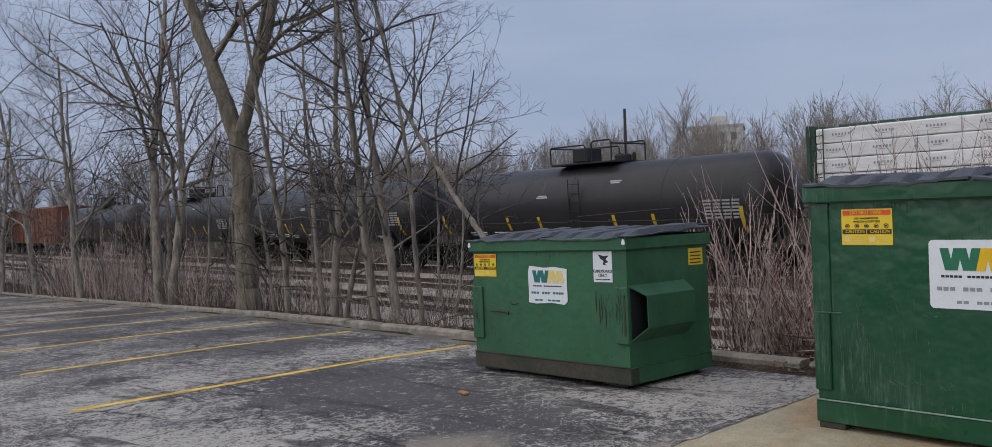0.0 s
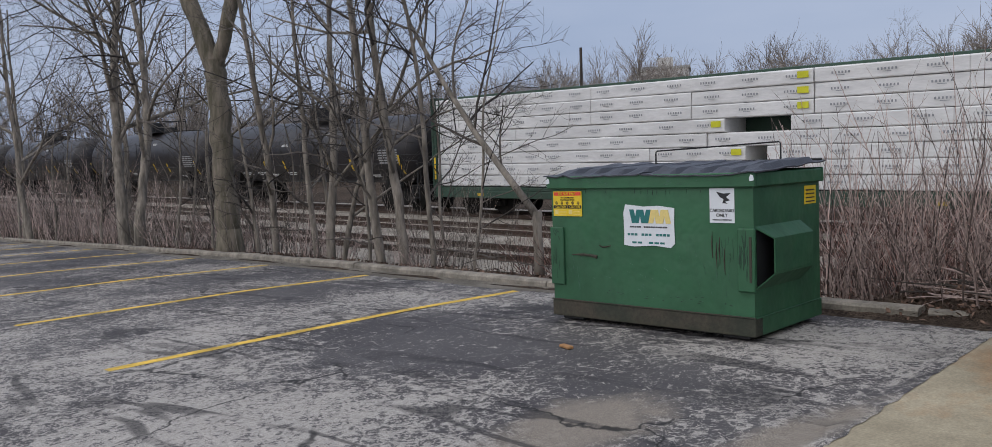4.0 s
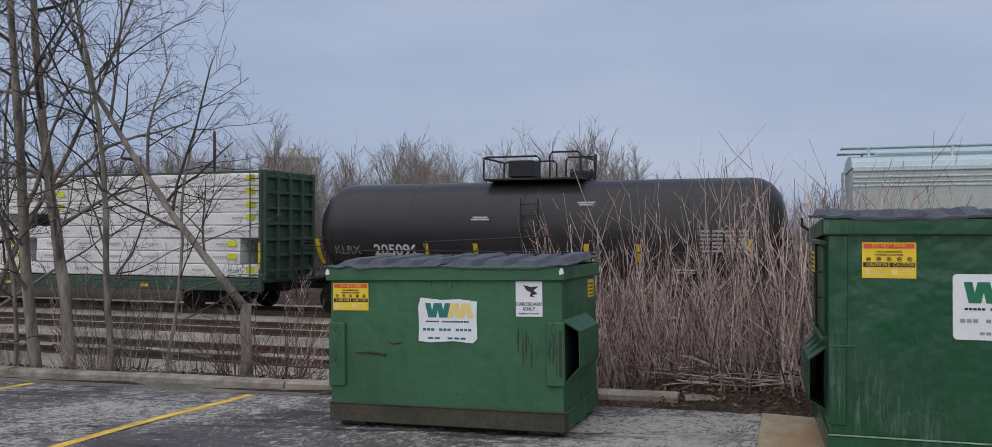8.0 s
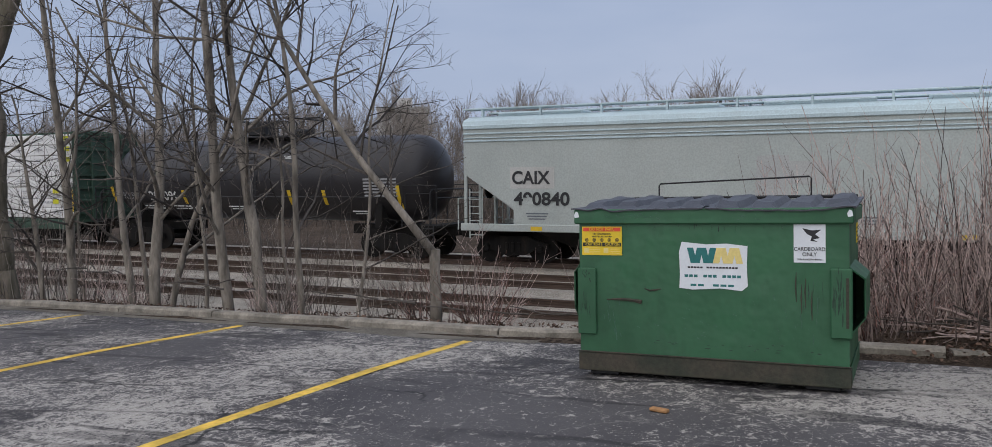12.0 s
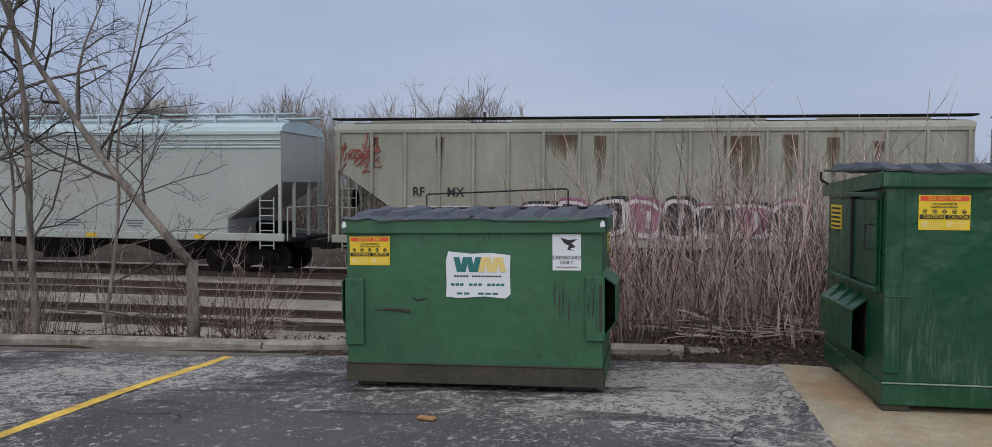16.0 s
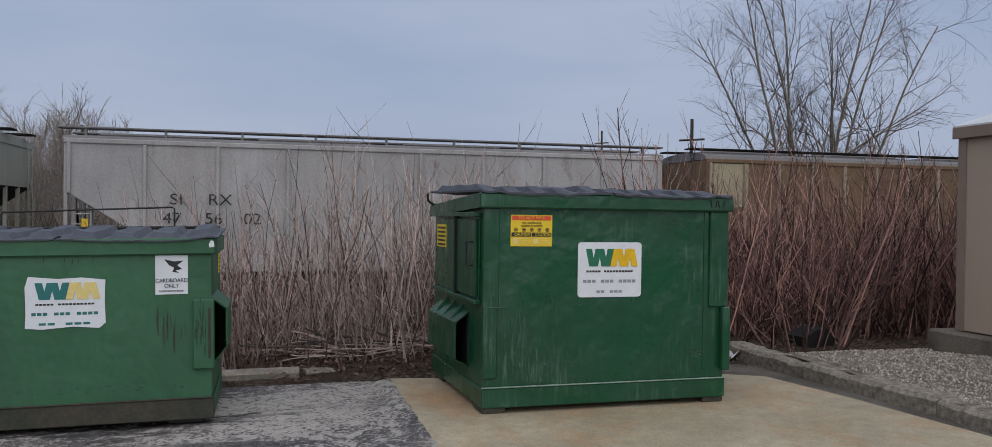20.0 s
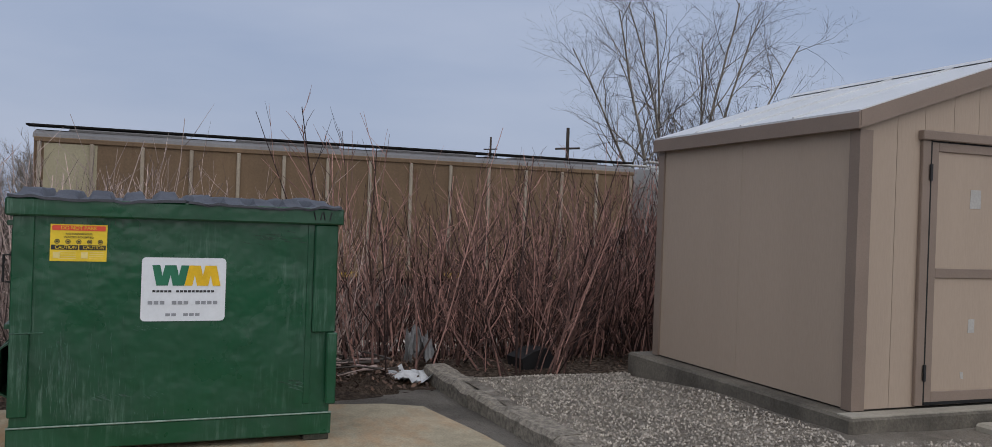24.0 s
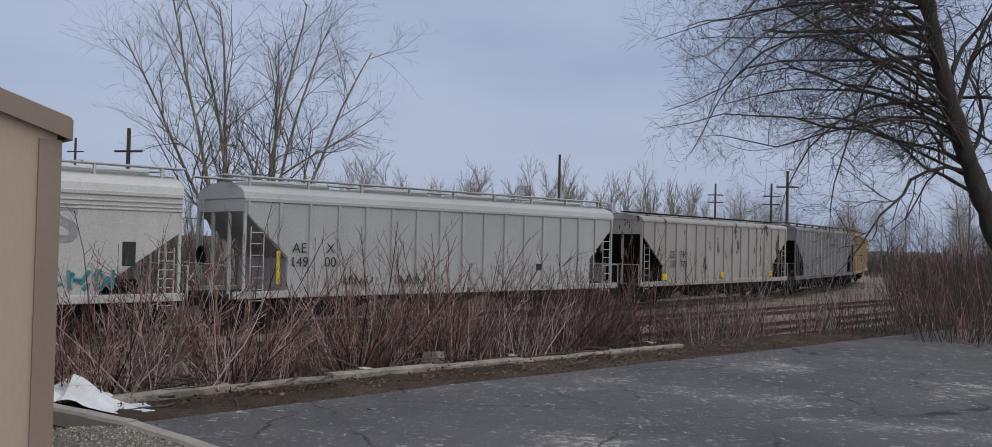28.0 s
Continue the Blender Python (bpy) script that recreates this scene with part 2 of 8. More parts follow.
def ridge(n, l, value, width):
    """Thin lines where a noise crosses its middle."""
    s = n.new("ShaderNodeMath")
    s.operation = "SUBTRACT"
    l.new(value, s.inputs[0])
    s.inputs[1].default_value = 0.5
    a = n.new("ShaderNodeMath")
    a.operation = "ABSOLUTE"
    l.new(s.outputs[0], a.inputs[0])
    r = n.new("ShaderNodeMapRange")
    r.inputs["From Min"].default_value, r.inputs["From Max"].default_value = width * 0.5, width
    r.inputs["To Min"].default_value, r.inputs["To Max"].default_value = 1.0, 0.0
    l.new(a.outputs[0], r.inputs["Value"])
    return r.outputs["Result"]


def times(n, l, a, b):
    m = n.new("ShaderNodeMath")
    m.operation = "MULTIPLY"
    l.new(a, m.inputs[0])
    if isinstance(b, (int, float)):
        m.inputs[1].default_value = b
    else:
        l.new(b, m.inputs[1])
    return m.outputs[0]


def web_lines(n, l, vec, scale, width, cover, reach):
    """Edges of a cracked net whose lines widen with cover: 1 on a line, 0 between lines."""
    c = n.new("ShaderNodeTexVoronoi")
    c.feature = "DISTANCE_TO_EDGE"
    c.inputs["Scale"].default_value = scale
    l.new(vec, c.inputs["Vector"])
    w = n.new("ShaderNodeMath")
    w.operation = "MULTIPLY_ADD"
    l.new(cover, w.inputs[0])
    w.inputs[1].default_value, w.inputs[2].default_value = reach, width
    f = n.new("ShaderNodeMath")
    f.operation = "SUBTRACT"
    l.new(w.outputs[0], f.inputs[0])
    l.new(c.outputs["Distance"], f.inputs[1])
    r = n.new("ShaderNodeMapRange")
    r.inputs["From Min"].default_value, r.inputs["From Max"].default_value = 0.0, 0.022
    l.new(f.outputs[0], r.inputs["Value"])
    return r.outputs["Result"]


def warped(n, l, vec, scale, detail, amount):
    t = n.new("ShaderNodeTexNoise")
    t.inputs["Scale"].default_value, t.inputs["Detail"].default_value, t.inputs["Roughness"].default_value = scale, detail, 0.65
    l.new(vec, t.inputs["Vector"])
    off = n.new("ShaderNodeVectorMath")
    off.operation = "MULTIPLY_ADD"
    off.inputs[1].default_value = (amount, amount, 0)
    l.new(t.outputs["Color"], off.inputs[0])
    l.new(vec, off.inputs[2])
    return off.outputs["Vector"]


def blot(n, l, vec, x, y, rx, ry, turn):
    """1 in the middle of an ellipse on the ground, falling to 0 at its rim."""
    mp = n.new("ShaderNodeMapping")
    mp.vector_type = "TEXTURE"
    mp.inputs["Location"].default_value, mp.inputs["Rotation"].default_value, mp.inputs["Scale"].default_value = (x, y, 0), (0, 0, radians(turn)), (rx, ry, 1000)
    l.new(vec, mp.inputs["Vector"])
    ln = n.new("ShaderNodeVectorMath")
    ln.operation = "LENGTH"
    l.new(mp.outputs["Vector"], ln.inputs[0])
    r = n.new("ShaderNodeMapRange")
    r.inputs["From Min"].default_value, r.inputs["From Max"].default_value = 1.0, 0.0
    l.new(ln.outputs["Value"], r.inputs["Value"])
    return r.outputs["Result"]


def paving(name, dark, mid, pale, cover_lo, cover_hi, cover_scale, net, rough, wheel=0.0, tar=0.0, worn=(), sandy=()):
    """Sealcoat worn through to pale stone: a cracked net with pale edges, stone grains where it is worn, long dark cracks and tar bands."""
    m, n, l, b = material(name)
    v = coords(n, l, (1, 1, 1), True)
    slow, quick = warped(n, l, v, 1.3, 4, 0.7), warped(n, l, v, 5.0, 5, 0.16)
    cover = noise_node(n, l, slow, cover_scale, 6, 0.62, cover_lo, cover_hi)
    sep = n.new("ShaderNodeSeparateXYZ")
    l.new(v, sep.inputs["Vector"])
    lane = n.new("ShaderNodeMapRange")
    lane.inputs["From Min"].default_value, lane.inputs["From Max"].default_value = 4.6, 1.2
    lane.inputs["To Max"].default_value = wheel
    l.new(sep.outputs["X"], lane.inputs["Value"])
    cover = add_scaled(n, l, cover, lane.outputs["Result"], 1.0, 0.0, 1.0)
    for x, y, reach, amount in worn:
        cover = add_scaled(n, l, cover, blot(n, l, slow, x + 0.35, y + 0.35, reach, reach, 0), amount, 0.0, 1.0)
    broad = noise_node(n, l, v, 0.7, 5, 0.6, 0.35, 0.65)
    breakup = noise_node(n, l, v, 14.0, 5, 0.7, 0.38, 0.56)
    gate = noise_node(n, l, slow, 0.9, 4, 0.6, 0.40, 0.54)
    nets = times(n, l, times(n, l, web_lines(n, l, quick, 5.5, 0.004, cover, 0.05), breakup), net)
    large = times(n, l, times(n, l, times(n, l, web_lines(n, l, warped(n, l, v, 2.2, 6, 0.5), 1.5, 0.010, cover, 0.012), gate), breakup), net)
    grain = add_scaled(n, l, raw_noise(n, l, v, 34.0, 5, 0.78), cover, 0.135, 0.615, 0.645)
    flake = add_scaled(n, l, raw_noise(n, l, quick, 10.0, 7, 0.75), cover, 0.12, 0.605, 0.625)
    fine = noise_node(n, l, v, 150.0, 2, 0.6, 0.3, 0.7)
    stone = blend(n, l, fine, tuple(x * 0.75 for x in pale), tuple(x * 1.25 for x in pale))
    col = blend(n, l, broad, dark, mid)
    col = blend(n, l, times(n, l, cover, 0.10), col, stone)
    col = blend(n, l, times(n, l, flake, 0.8), col, stone)
    col = blend(n, l, grain, col, stone)
    col = blend(n, l, nets, col, stone)
    col = blend(n, l, large, col, stone)
    for x, y, rx, ry, turn in sandy:
        mask = add_scaled(n, l, blot(n, l, v, x, y, rx, ry, turn), raw_noise(n, l, v, 5.0, 7, 0.7), 1.0, 0.72, 1.15)
        sand = blend(n, l, fine, (0.20, 0.172, 0.14), (0.30, 0.26, 0.215))
        col = blend(n, l, times(n, l, mask, 0.9), col, sand)
    # old tar bands that run along the bays
    band = times(n, l, times(n, l, ridge(n, l, raw_noise(n, l, warped(n, l, coords(n, l, (1.0, 0.22, 1), True), 0.9, 3, 0.5), 1.1, 3, 0.5), 0.022), gate), tar)
    col = blend(n, l, band, col, tuple(x * 0.55 for x in dark))
    c = n.new("ShaderNodeTexVoronoi")
    c.feature = "DISTANCE_TO_EDGE"
    c.inputs["Scale"].default_value = 0.42
    l.new(slow, c.inputs["Vector"])
    r = n.new("ShaderNodeMapRange")
    r.inputs["From Min"].default_value, r.inputs["From Max"].default_value = 0.002, 0.008
    r.inputs["To Min"].default_value, r.inputs["To Max"].default_value = 0.85, 0.0
    l.new(c.outputs["Distance"], r.inputs["Value"])
    col = blend(n, l, times(n, l, r.outputs["Result"], gate), col, (0.014, 0.014, 0.015))
    grit = blend(n, l, fine, (0.78,) * 3, (1.22,) * 3)
    col = blend(n, l, 1.0, col, grit, "MULTIPLY")
    l.new(col, b.inputs["Base Color"])
    b.inputs["Roughness"].default_value, b.inputs["Specular IOR Level"].default_value = rough, 0.25
    h = n.new("ShaderNodeMath")
    h.operation = "SUBTRACT"
    l.new(grain, h.inputs[0])
    l.new(r.outputs["Result"], h.inputs[1])
    bump(n, l, h.outputs[0], b, 0.6, 0.006)
    return m


def asphalt_material():
    return paving("old_asphalt", (0.054, 0.050, 0.054), (0.092, 0.086, 0.088), (0.42, 0.39, 0.355), 0.40, 0.68, 0.5, 1.0, 0.75, 0.5, 0.7, [(5.9, 3.75, 1.6, 0.7), (2.6, 5.6, 1.6, 0.35), (3.4, 9.2, 2.0, 0.35)], [(3.56, 4.36, 1.05, 0.55, 4), (4.0, 3.42, 1.2, 0.27, -10)])


def newer_asphalt_material():
    return paving("grey_sealcoat", (0.069, 0.066, 0.066), (0.098, 0.093, 0.092), (0.38, 0.365, 0.34), 0.54, 0.76, 0.7, 0.6, 0.8)


def rust_runs():
    """Rust streaks thinning out downwards and to both sides of each stain."""
    m, n, l, b = material("rust_run")
    tc = n.new("ShaderNodeTexCoord")
    sp = n.new("ShaderNodeSeparateXYZ")
    l.new(tc.outputs["Generated"], sp.inputs[0])
    streak = raw_noise(n, l, coords(n, l, (6, 9, 0.35)), 1.6, 6, 0.7)
    fade = n.new("ShaderNodeMapRange")
    fade.inputs["From Min"].default_value, fade.inputs["From Max"].default_value = 0.0, 0.85
    fade.inputs["To Min"].default_value, fade.inputs["To Max"].default_value = -0.55, 0.15
    l.new(sp.outputs["Z"], fade.inputs["Value"])
    side = n.new("ShaderNodeMath")
    side.operation = "PINGPONG"
    side.inputs[1].default_value = 0.5
    l.new(sp.outputs["Y"], side.inputs[0])
    edge = add_scaled(n, l, fade.outputs["Result"], side.outputs[0], 0.9, -1.0, 1.0)
    total = n.new("ShaderNodeMath")
    total.operation = "ADD"
    l.new(streak, total.inputs[0])
    l.new(edge, total.inputs[1])
    cut = n.new("ShaderNodeMapRange")
    cut.inputs["From Min"].default_value, cut.inputs["From Max"].default_value = 0.92, 1.42
    cut.inputs["To Max"].default_value = 0.75
    l.new(total.outputs[0], cut.inputs["Value"])
    l.new(cut.outputs["Result"], b.inputs["Alpha"])
    col = blend(n, l, noise_node(n, l, coords(n, l, (3, 3, 0.5)), 2.0, 4), (0.17, 0.105, 0.055), (0.085, 0.06, 0.042))
    l.new(col, b.inputs["Base Color"])
    b.inputs["Roughness"].default_value = 0.9
    return m


def litter_material(name, c1, c2, c3, scale):
    m, n, l, b = material(name)
    v = coords(n, l, (1, 1, 1), True)
    a = noise_node(n, l, v, scale, 6, 0.7, 0.35, 0.65)
    d = noise_node(n, l, v, scale * 7, 4, 0.7, 0.4, 0.6)
    g = noise_node(n, l, v, scale * 0.12, 3, 0.5, 0.4, 0.6)
    col = blend(n, l, a, c1, c2)
    col = blend(n, l, d, col, c3)
    k = blend(n, l, g, (0.8,) * 3, (1.15,) * 3)
    col = blend(n, l, 1.0, col, k, "MULTIPLY")
    l.new(col, b.inputs["Base Color"])
    b.inputs["Roughness"].default_value, b.inputs["Specular IOR Level"].default_value = 0.95, 0.1
    bump(n, l, d, b, 0.8, 0.03)
    return m


def slab_material():
    """Poured concrete with grey weathering and rust stains."""
    m, n, l, b = material("stained_concrete")
    v = coords(n, l, (1, 1, 1), True)
    a = noise_node(n, l, v, 1.1, 6, 0.6, 0.35, 0.65)
    f = noise_node(n, l, v, 70.0, 3, 0.6, 0.3, 0.7)
    r = noise_node(n, l, coords(n, l, (0.55, 1.0, 1), True), 1.1, 7, 0.72, 0.49, 0.66)
    col = blend(n, l, a, (0.40, 0.343, 0.240), (0.29, 0.248, 0.168))
    rf = n.new("ShaderNodeMath")
    rf.operation = "MULTIPLY"
    l.new(r, rf.inputs[0])
    rf.inputs[1].default_value = 0.55
    col = blend(n, l, rf.outputs[0], col, (0.40, 0.185, 0.06))
    k = blend(n, l, f, (0.80,) * 3, (1.14,) * 3)
    col = blend(n, l, 1.0, col, k, "MULTIPLY")
    k = blend(n, l, noise_node(n, l, v, 9.0, 8, 0.75, 0.35, 0.65), (0.84,) * 3, (1.1,) * 3)
    col = blend(n, l, 1.0, col, k, "MULTIPLY")
    l.new(col, b.inputs["Base Color"])
    b.inputs["Roughness"].default_value = 0.85
    bump(n, l, f, b, 0.25, 0.004)
    return m


def bin_paint(name, c, scrape_lo, scrape_hi, pale=(0.30, 0.36, 0.31), rust=(0.09, 0.055, 0.035), rough=0.42):
    """Enamel on a steel skip: faded patches, pale vertical scrapes, scattered chips of rust."""
    m, n, l, b = material(name)
    v = coords(n, l)
    broad = noise_node(n, l, v, 1.4, 5, 0.6, 0.3, 0.7)
    runs = noise_node(n, l, coords(n, l, (14, 14, 1.3)), 2.2, 8, 0.75, scrape_lo, scrape_hi)
    gate = noise_node(n, l, v, 1.9, 3, 0.5, 0.47, 0.67)
    chips = noise_node(n, l, v, 9.0, 7, 0.7, 0.70, 0.74)
    col = blend(n, l, broad, c, tuple(x * 0.62 for x in c))
    grime = noise_node(n, l, coords(n, l, (1, 1, 0.5)), 5.0, 8, 0.72, 0.5, 0.75)
    col = blend(n, l, times(n, l, grime, 0.45), col, tuple(x * 0.35 + 0.004 for x in c))
    chalk = noise_node(n, l, v, 6.5, 9, 0.75, 0.60, 0.78)
    col = blend(n, l, times(n, l, chalk, 0.30), col, pale)
    s = n.new("ShaderNodeMath")
    s.operation = "MULTIPLY"
    l.new(runs, s.inputs[0])
    l.new(gate, s.inputs[1])
    s2 = n.new("ShaderNodeMath")
    s2.operation = "MULTIPLY"
    l.new(s.outputs[0], s2.inputs[0])
    s2.inputs[1].default_value = 0.42
    col = blend(n, l, s2.outputs[0], col, pale)
    col = blend(n, l, chips, col, rust)
    l.new(col, b.inputs["Base Color"])
    rr = n.new("ShaderNodeMapRange")
    rr.inputs["To Min"].default_value, rr.inputs["To Max"].default_value = rough, rough + 0.25
    l.new(broad, rr.inputs["Value"])
    l.new(rr.outputs["Result"], b.inputs["Roughness"])
    b.inputs["Specular IOR Level"].default_value = 0.5
    dent = noise_node(n, l, v, 3.2, 3, 0.5, 0.2, 0.8)
    bump(n, l, dent, b, 0.45, 0.035)
    return m


ASPHALT, SEALCOAT, CONCRETE = asphalt_material(), newer_asphalt_material(), slab_material()
KERB = plain("kerb_concrete", (0.32, 0.285, 0.235), 0.9, 0, 0.5, 5.0, 45, 0.8, world_space=True)
PITTED = plain("crumbling_concrete", (0.33, 0.29, 0.235), 0.95, 0, 0.55, 22.0, 90, 1.0, world_space=True)
PAD = plain("pad_concrete", (0.16, 0.14, 0.11), 0.9, 0, 0.5, 3.0, 50, 0.5, world_space=True)
PADTOP = plain("clean_concrete", (0.36, 0.33, 0.27), 0.9, 0, 0.25, 3.0, 50, 0.3, world_space=True)
SOIL = litter_material("soil_and_dead_leaves", (0.088, 0.064, 0.048), (0.185, 0.143, 0.11), (0.035, 0.025, 0.019), 3.0)
MULCH = litter_material("leaf_mulch", (0.115, 0.084, 0.063), (0.24, 0.18, 0.135), (0.04, 0.028, 0.021), 12.0)
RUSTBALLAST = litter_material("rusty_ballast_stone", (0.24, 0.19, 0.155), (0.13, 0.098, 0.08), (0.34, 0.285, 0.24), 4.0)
BALLAST = litter_material("ballast_stone", (0.42, 0.375, 0.315), (0.19, 0.165, 0.138), (0.62, 0.565, 0.49), 6.0)
SILT = litter_material("pale_silt", (0.27, 0.245, 0.21), (0.17, 0.152, 0.13), (0.36, 0.33, 0.285), 9.0)
GRIT = litter_material("grey_grit", (0.23, 0.205, 0.175), (0.15, 0.13, 0.11), (0.31, 0.285, 0.25), 16.0)
STONES = random_tint("pale_gravel_stone", (0.20, 0.175, 0.145), (0.56, 0.50, 0.425), 0.85, 20, 0.3, True, bias=1.0)
GRAVELBED = litter_material("gravel_fines", (0.33, 0.29, 0.24), (0.22, 0.19, 0.155), (0.42, 0.375, 0.32), 22.0)
YELLOWLINE = plain("worn_yellow_paint", (0.84, 0.55, 0.085), 0.75, 0, 0.45, 5.0, 40, 0.2, world_space=True)
BIN1 = bin_paint("green_enamel_faded", (0.031, 0.128, 0.056), 0.60, 0.78, (0.05, 0.09, 0.06))
BIN2 = bin_paint("green_enamel_dark", (0.006, 0.076, 0.030), 0.50, 0.68, (0.20, 0.30, 0.24), rough=0.2)
SCUFF = plain("rubbed_pale_enamel", (0.05, 0.125, 0.082), 0.6, 0, 0.5, 30, 90, 0.2)
SCUFFDARK = plain("grimy_dark_enamel", (0.016, 0.058, 0.030), 0.6, 0, 0.5, 30, 90, 0.2)
BINRUST = plain("grimy_skirt_steel", (0.060, 0.049, 0.034), 0.8, 0, 0.5, 4.0, 40, 0.4, tint=(0.030, 0.034, 0.022))
BLACK_PLASTIC = plain("black_plastic_lid", (0.055, 0.057, 0.068), 0.5, 0, 0.25, 3.0, 60, 0.15)
BLACK = plain("black_steel", (0.012, 0.012, 0.013), 0.6, 0, 0.3)
DARKGAP = plain("gap_black", (0.006, 0.006, 0.006), 0.9, 0, 0.2)
WHITE = plain("white_sticker", (0.72, 0.74, 0.76), 0.5, 0, 0.08, 4, 60, 0.0)
YELLOW = plain("yellow_sticker", (0.80, 0.56, 0.02), 0.5, 0, 0.12, 6, 60, 0.0)
RED = plain("red_sticker", (0.78, 0.075, 0.03), 0.5, 0, 0.1, 6, 60, 0.0)
INK = plain("black_ink", (0.02, 0.02, 0.022), 0.6, 0, 0.2, 20, 60, 0.0)
TEAL = plain("teal_ink", (0.015, 0.16, 0.15), 0.5, 0, 0.15, 10, 60, 0.0)
GREENINK = plain("green_ink", (0.010, 0.155, 0.075), 0.5, 0, 0.15, 10, 60, 0.0)
GOLDINK = plain("gold_ink", (0.78, 0.47, 0.0), 0.5, 0, 0.15, 10, 60, 0.0)
PALEGOLD = plain("faded_gold_ink", (0.78, 0.62, 0.22), 0.5, 0, 0.15, 10, 60, 0.0)
GREYINK = plain("grey_ink", (0.13, 0.14, 0.16), 0.5, 0, 0.15, 10, 60, 0.0)
STENCILGREY = plain("pale_grey_ink", (0.27, 0.28, 0.30), 0.5, 0, 0.15, 10, 60, 0.0)
SIDING = plain("tan_siding", (0.394, 0.306, 0.232), 0.7, 0, 0.08, 1.2, 90, 0.1, stretch=(1, 1, 0.15))
TRIM = plain("brown_trim", (0.235, 0.175, 0.135), 0.65, 0, 0.12, 2.0, 90, 0.1)
ROOFING = plain("pale_metal_roof", (0.62, 0.63, 0.64), 0.45, 0, 0.12, 1.5, 60, 0.1)
PAPER = plain("torn_paper_label", (0.43, 0.41, 0.38), 0.8, 0, 0.2, 12, 60, 0.1)
STEEL = plain("dull_steel", (0.35, 0.34, 0.32), 0.4, 0.8, 0.3, 10, 60, 0.1)
BRASS = plain("brass_lock", (0.55, 0.50, 0.42), 0.35, 0.6, 0.2, 10, 60, 0.1)
RAILSTEEL = plain("rusty_rail", (0.085, 0.055, 0.04), 0.6, 0.3, 0.35, 6, 50, 0.2, stretch=(1, 0.2, 1))
TIE = random_tint("old_tie_wood", (0.05, 0.04, 0.032), (0.12, 0.10, 0.085), 0.95, 25, 0.5, True)
BARK = plain("grey_brown_bark", (0.295, 0.257, 0.212), 0.95, 0, 0.6, 9.0, 22, 1.0, stretch=(1, 1, 0.25))
BARKGREEN = plain("mossy_bark", (0.205, 0.172, 0.135), 0.95, 0, 0.4, 7.0, 26, 1.0, tint=(0.085, 0.077, 0.05), stretch=(1, 1, 0.22))
TWIG = random_tint("twig_bark", (0.030, 0.025, 0.022), (0.19, 0.163, 0.14), 0.95, 30, 0.3, True, bias=1.9)
DARKBARK = plain("dark_bark", (0.062, 0.05, 0.042), 0.95, 0, 0.5, 5.0, 26, 1.0, stretch=(1, 1, 0.3))
DARKTWIG = random_tint("dark_twig_bark", (0.035, 0.028, 0.023), (0.10, 0.08, 0.066), 0.95, 30, 0.3, True)
MIDTWIG = random_tint("grey_twig_bark", (0.05, 0.040, 0.034), (0.15, 0.122, 0.10), 0.95, 20, 0.2, True)
GREYCANE = random_tint("grey_dead_stalk", (0.06, 0.048, 0.04), (0.46, 0.40, 0.345), 0.95, 20, 0.2, True, bias=1.8)
# bark of the far trees, with distance haze paled into its colour
FARTWIG = random_tint("hazed_far_bark", (0.17, 0.145, 0.125), (0.36, 0.315, 0.27), 0.95, 10, 0.1, True)
CANE = random_tint("pale_dead_cane", (0.038, 0.025, 0.021), (0.70, 0.54, 0.48), 0.9, 30, 0.2, True, bias=0.95)
REDCANE = random_tint("red_brown_cane", (0.024, 0.011, 0.009), (0.62, 0.345, 0.285), 0.85, 30, 0.2, True, bias=1.6)
# the red-brown cane again, darkened for shadows within dense undergrowth
SHADEDCANE = random_tint("shaded_red_brown_cane", (0.02, 0.0095, 0.008), (0.36, 0.19, 0.15), 0.85, 30, 0.2, True, bias=1.45)
LEAF = random_tint("dead_leaf", (0.05, 0.03, 0.022), (0.22, 0.135, 0.095), 0.9, 20, 0.2, True)
TANKBLACK = weathered("tank_black", (0.030, 0.028, 0.031), (0.042, 0.036, 0.033), (0.03, 0.02, 0.014), 0.5, 0.36, (0.6, 0.6, 0.2), 0.70, 0.85)
# grime, on a base kept near-black for the shade under the cars
UNDER = weathered("grimy_shaded_underframe", (0.008, 0.0075, 0.007), (0.026, 0.020, 0.016), (0.04, 0.024, 0.016), 0.6, 0.9)
PALEROOF = weathered("pale_blue_roof", (0.50, 0.61, 0.64), (0.40, 0.45, 0.45), (0.30, 0.26, 0.20), 0.3, 0.5, rust_lo=0.75, rust_hi=0.95)
PALEBLUE = weathered("pale_blue_grey_hopper", (0.435, 0.47, 0.445), (0.41, 0.42, 0.39), (0.30, 0.26, 0.20), 0.35, 0.5, rust_lo=0.75, rust_hi=0.95)
OLIVE = weathered("olive_grey_hopper", (0.355, 0.36, 0.30), (0.24, 0.22, 0.175), (0.13, 0.06, 0.03), 0.55, 0.6, rust_lo=0.63, rust_hi=0.72)
GREYHOP = weathered("grey_hopper", (0.42, 0.42, 0.42), (0.29, 0.258, 0.238), (0.15, 0.085, 0.055), 0.65, 0.6, rust_lo=0.60, rust_hi=0.75)
RUSTRUN = rust_runs()
BROWNHOP = weathered("brown_hopper", (0.20, 0.132, 0.076), (0.12, 0.078, 0.048), (0.12, 0.06, 0.03), 0.6, 0.65)
BROWNRIB = weathered("pale_rib_paint", (0.40, 0.345, 0.27), (0.24, 0.18, 0.12), (0.13, 0.07, 0.04), 0.5, 0.65)
CREAM = weathered("cream_panel", (0.40, 0.36, 0.24), (0.28, 0.24, 0.16), (0.15, 0.09, 0.05), 0.4, 0.65)
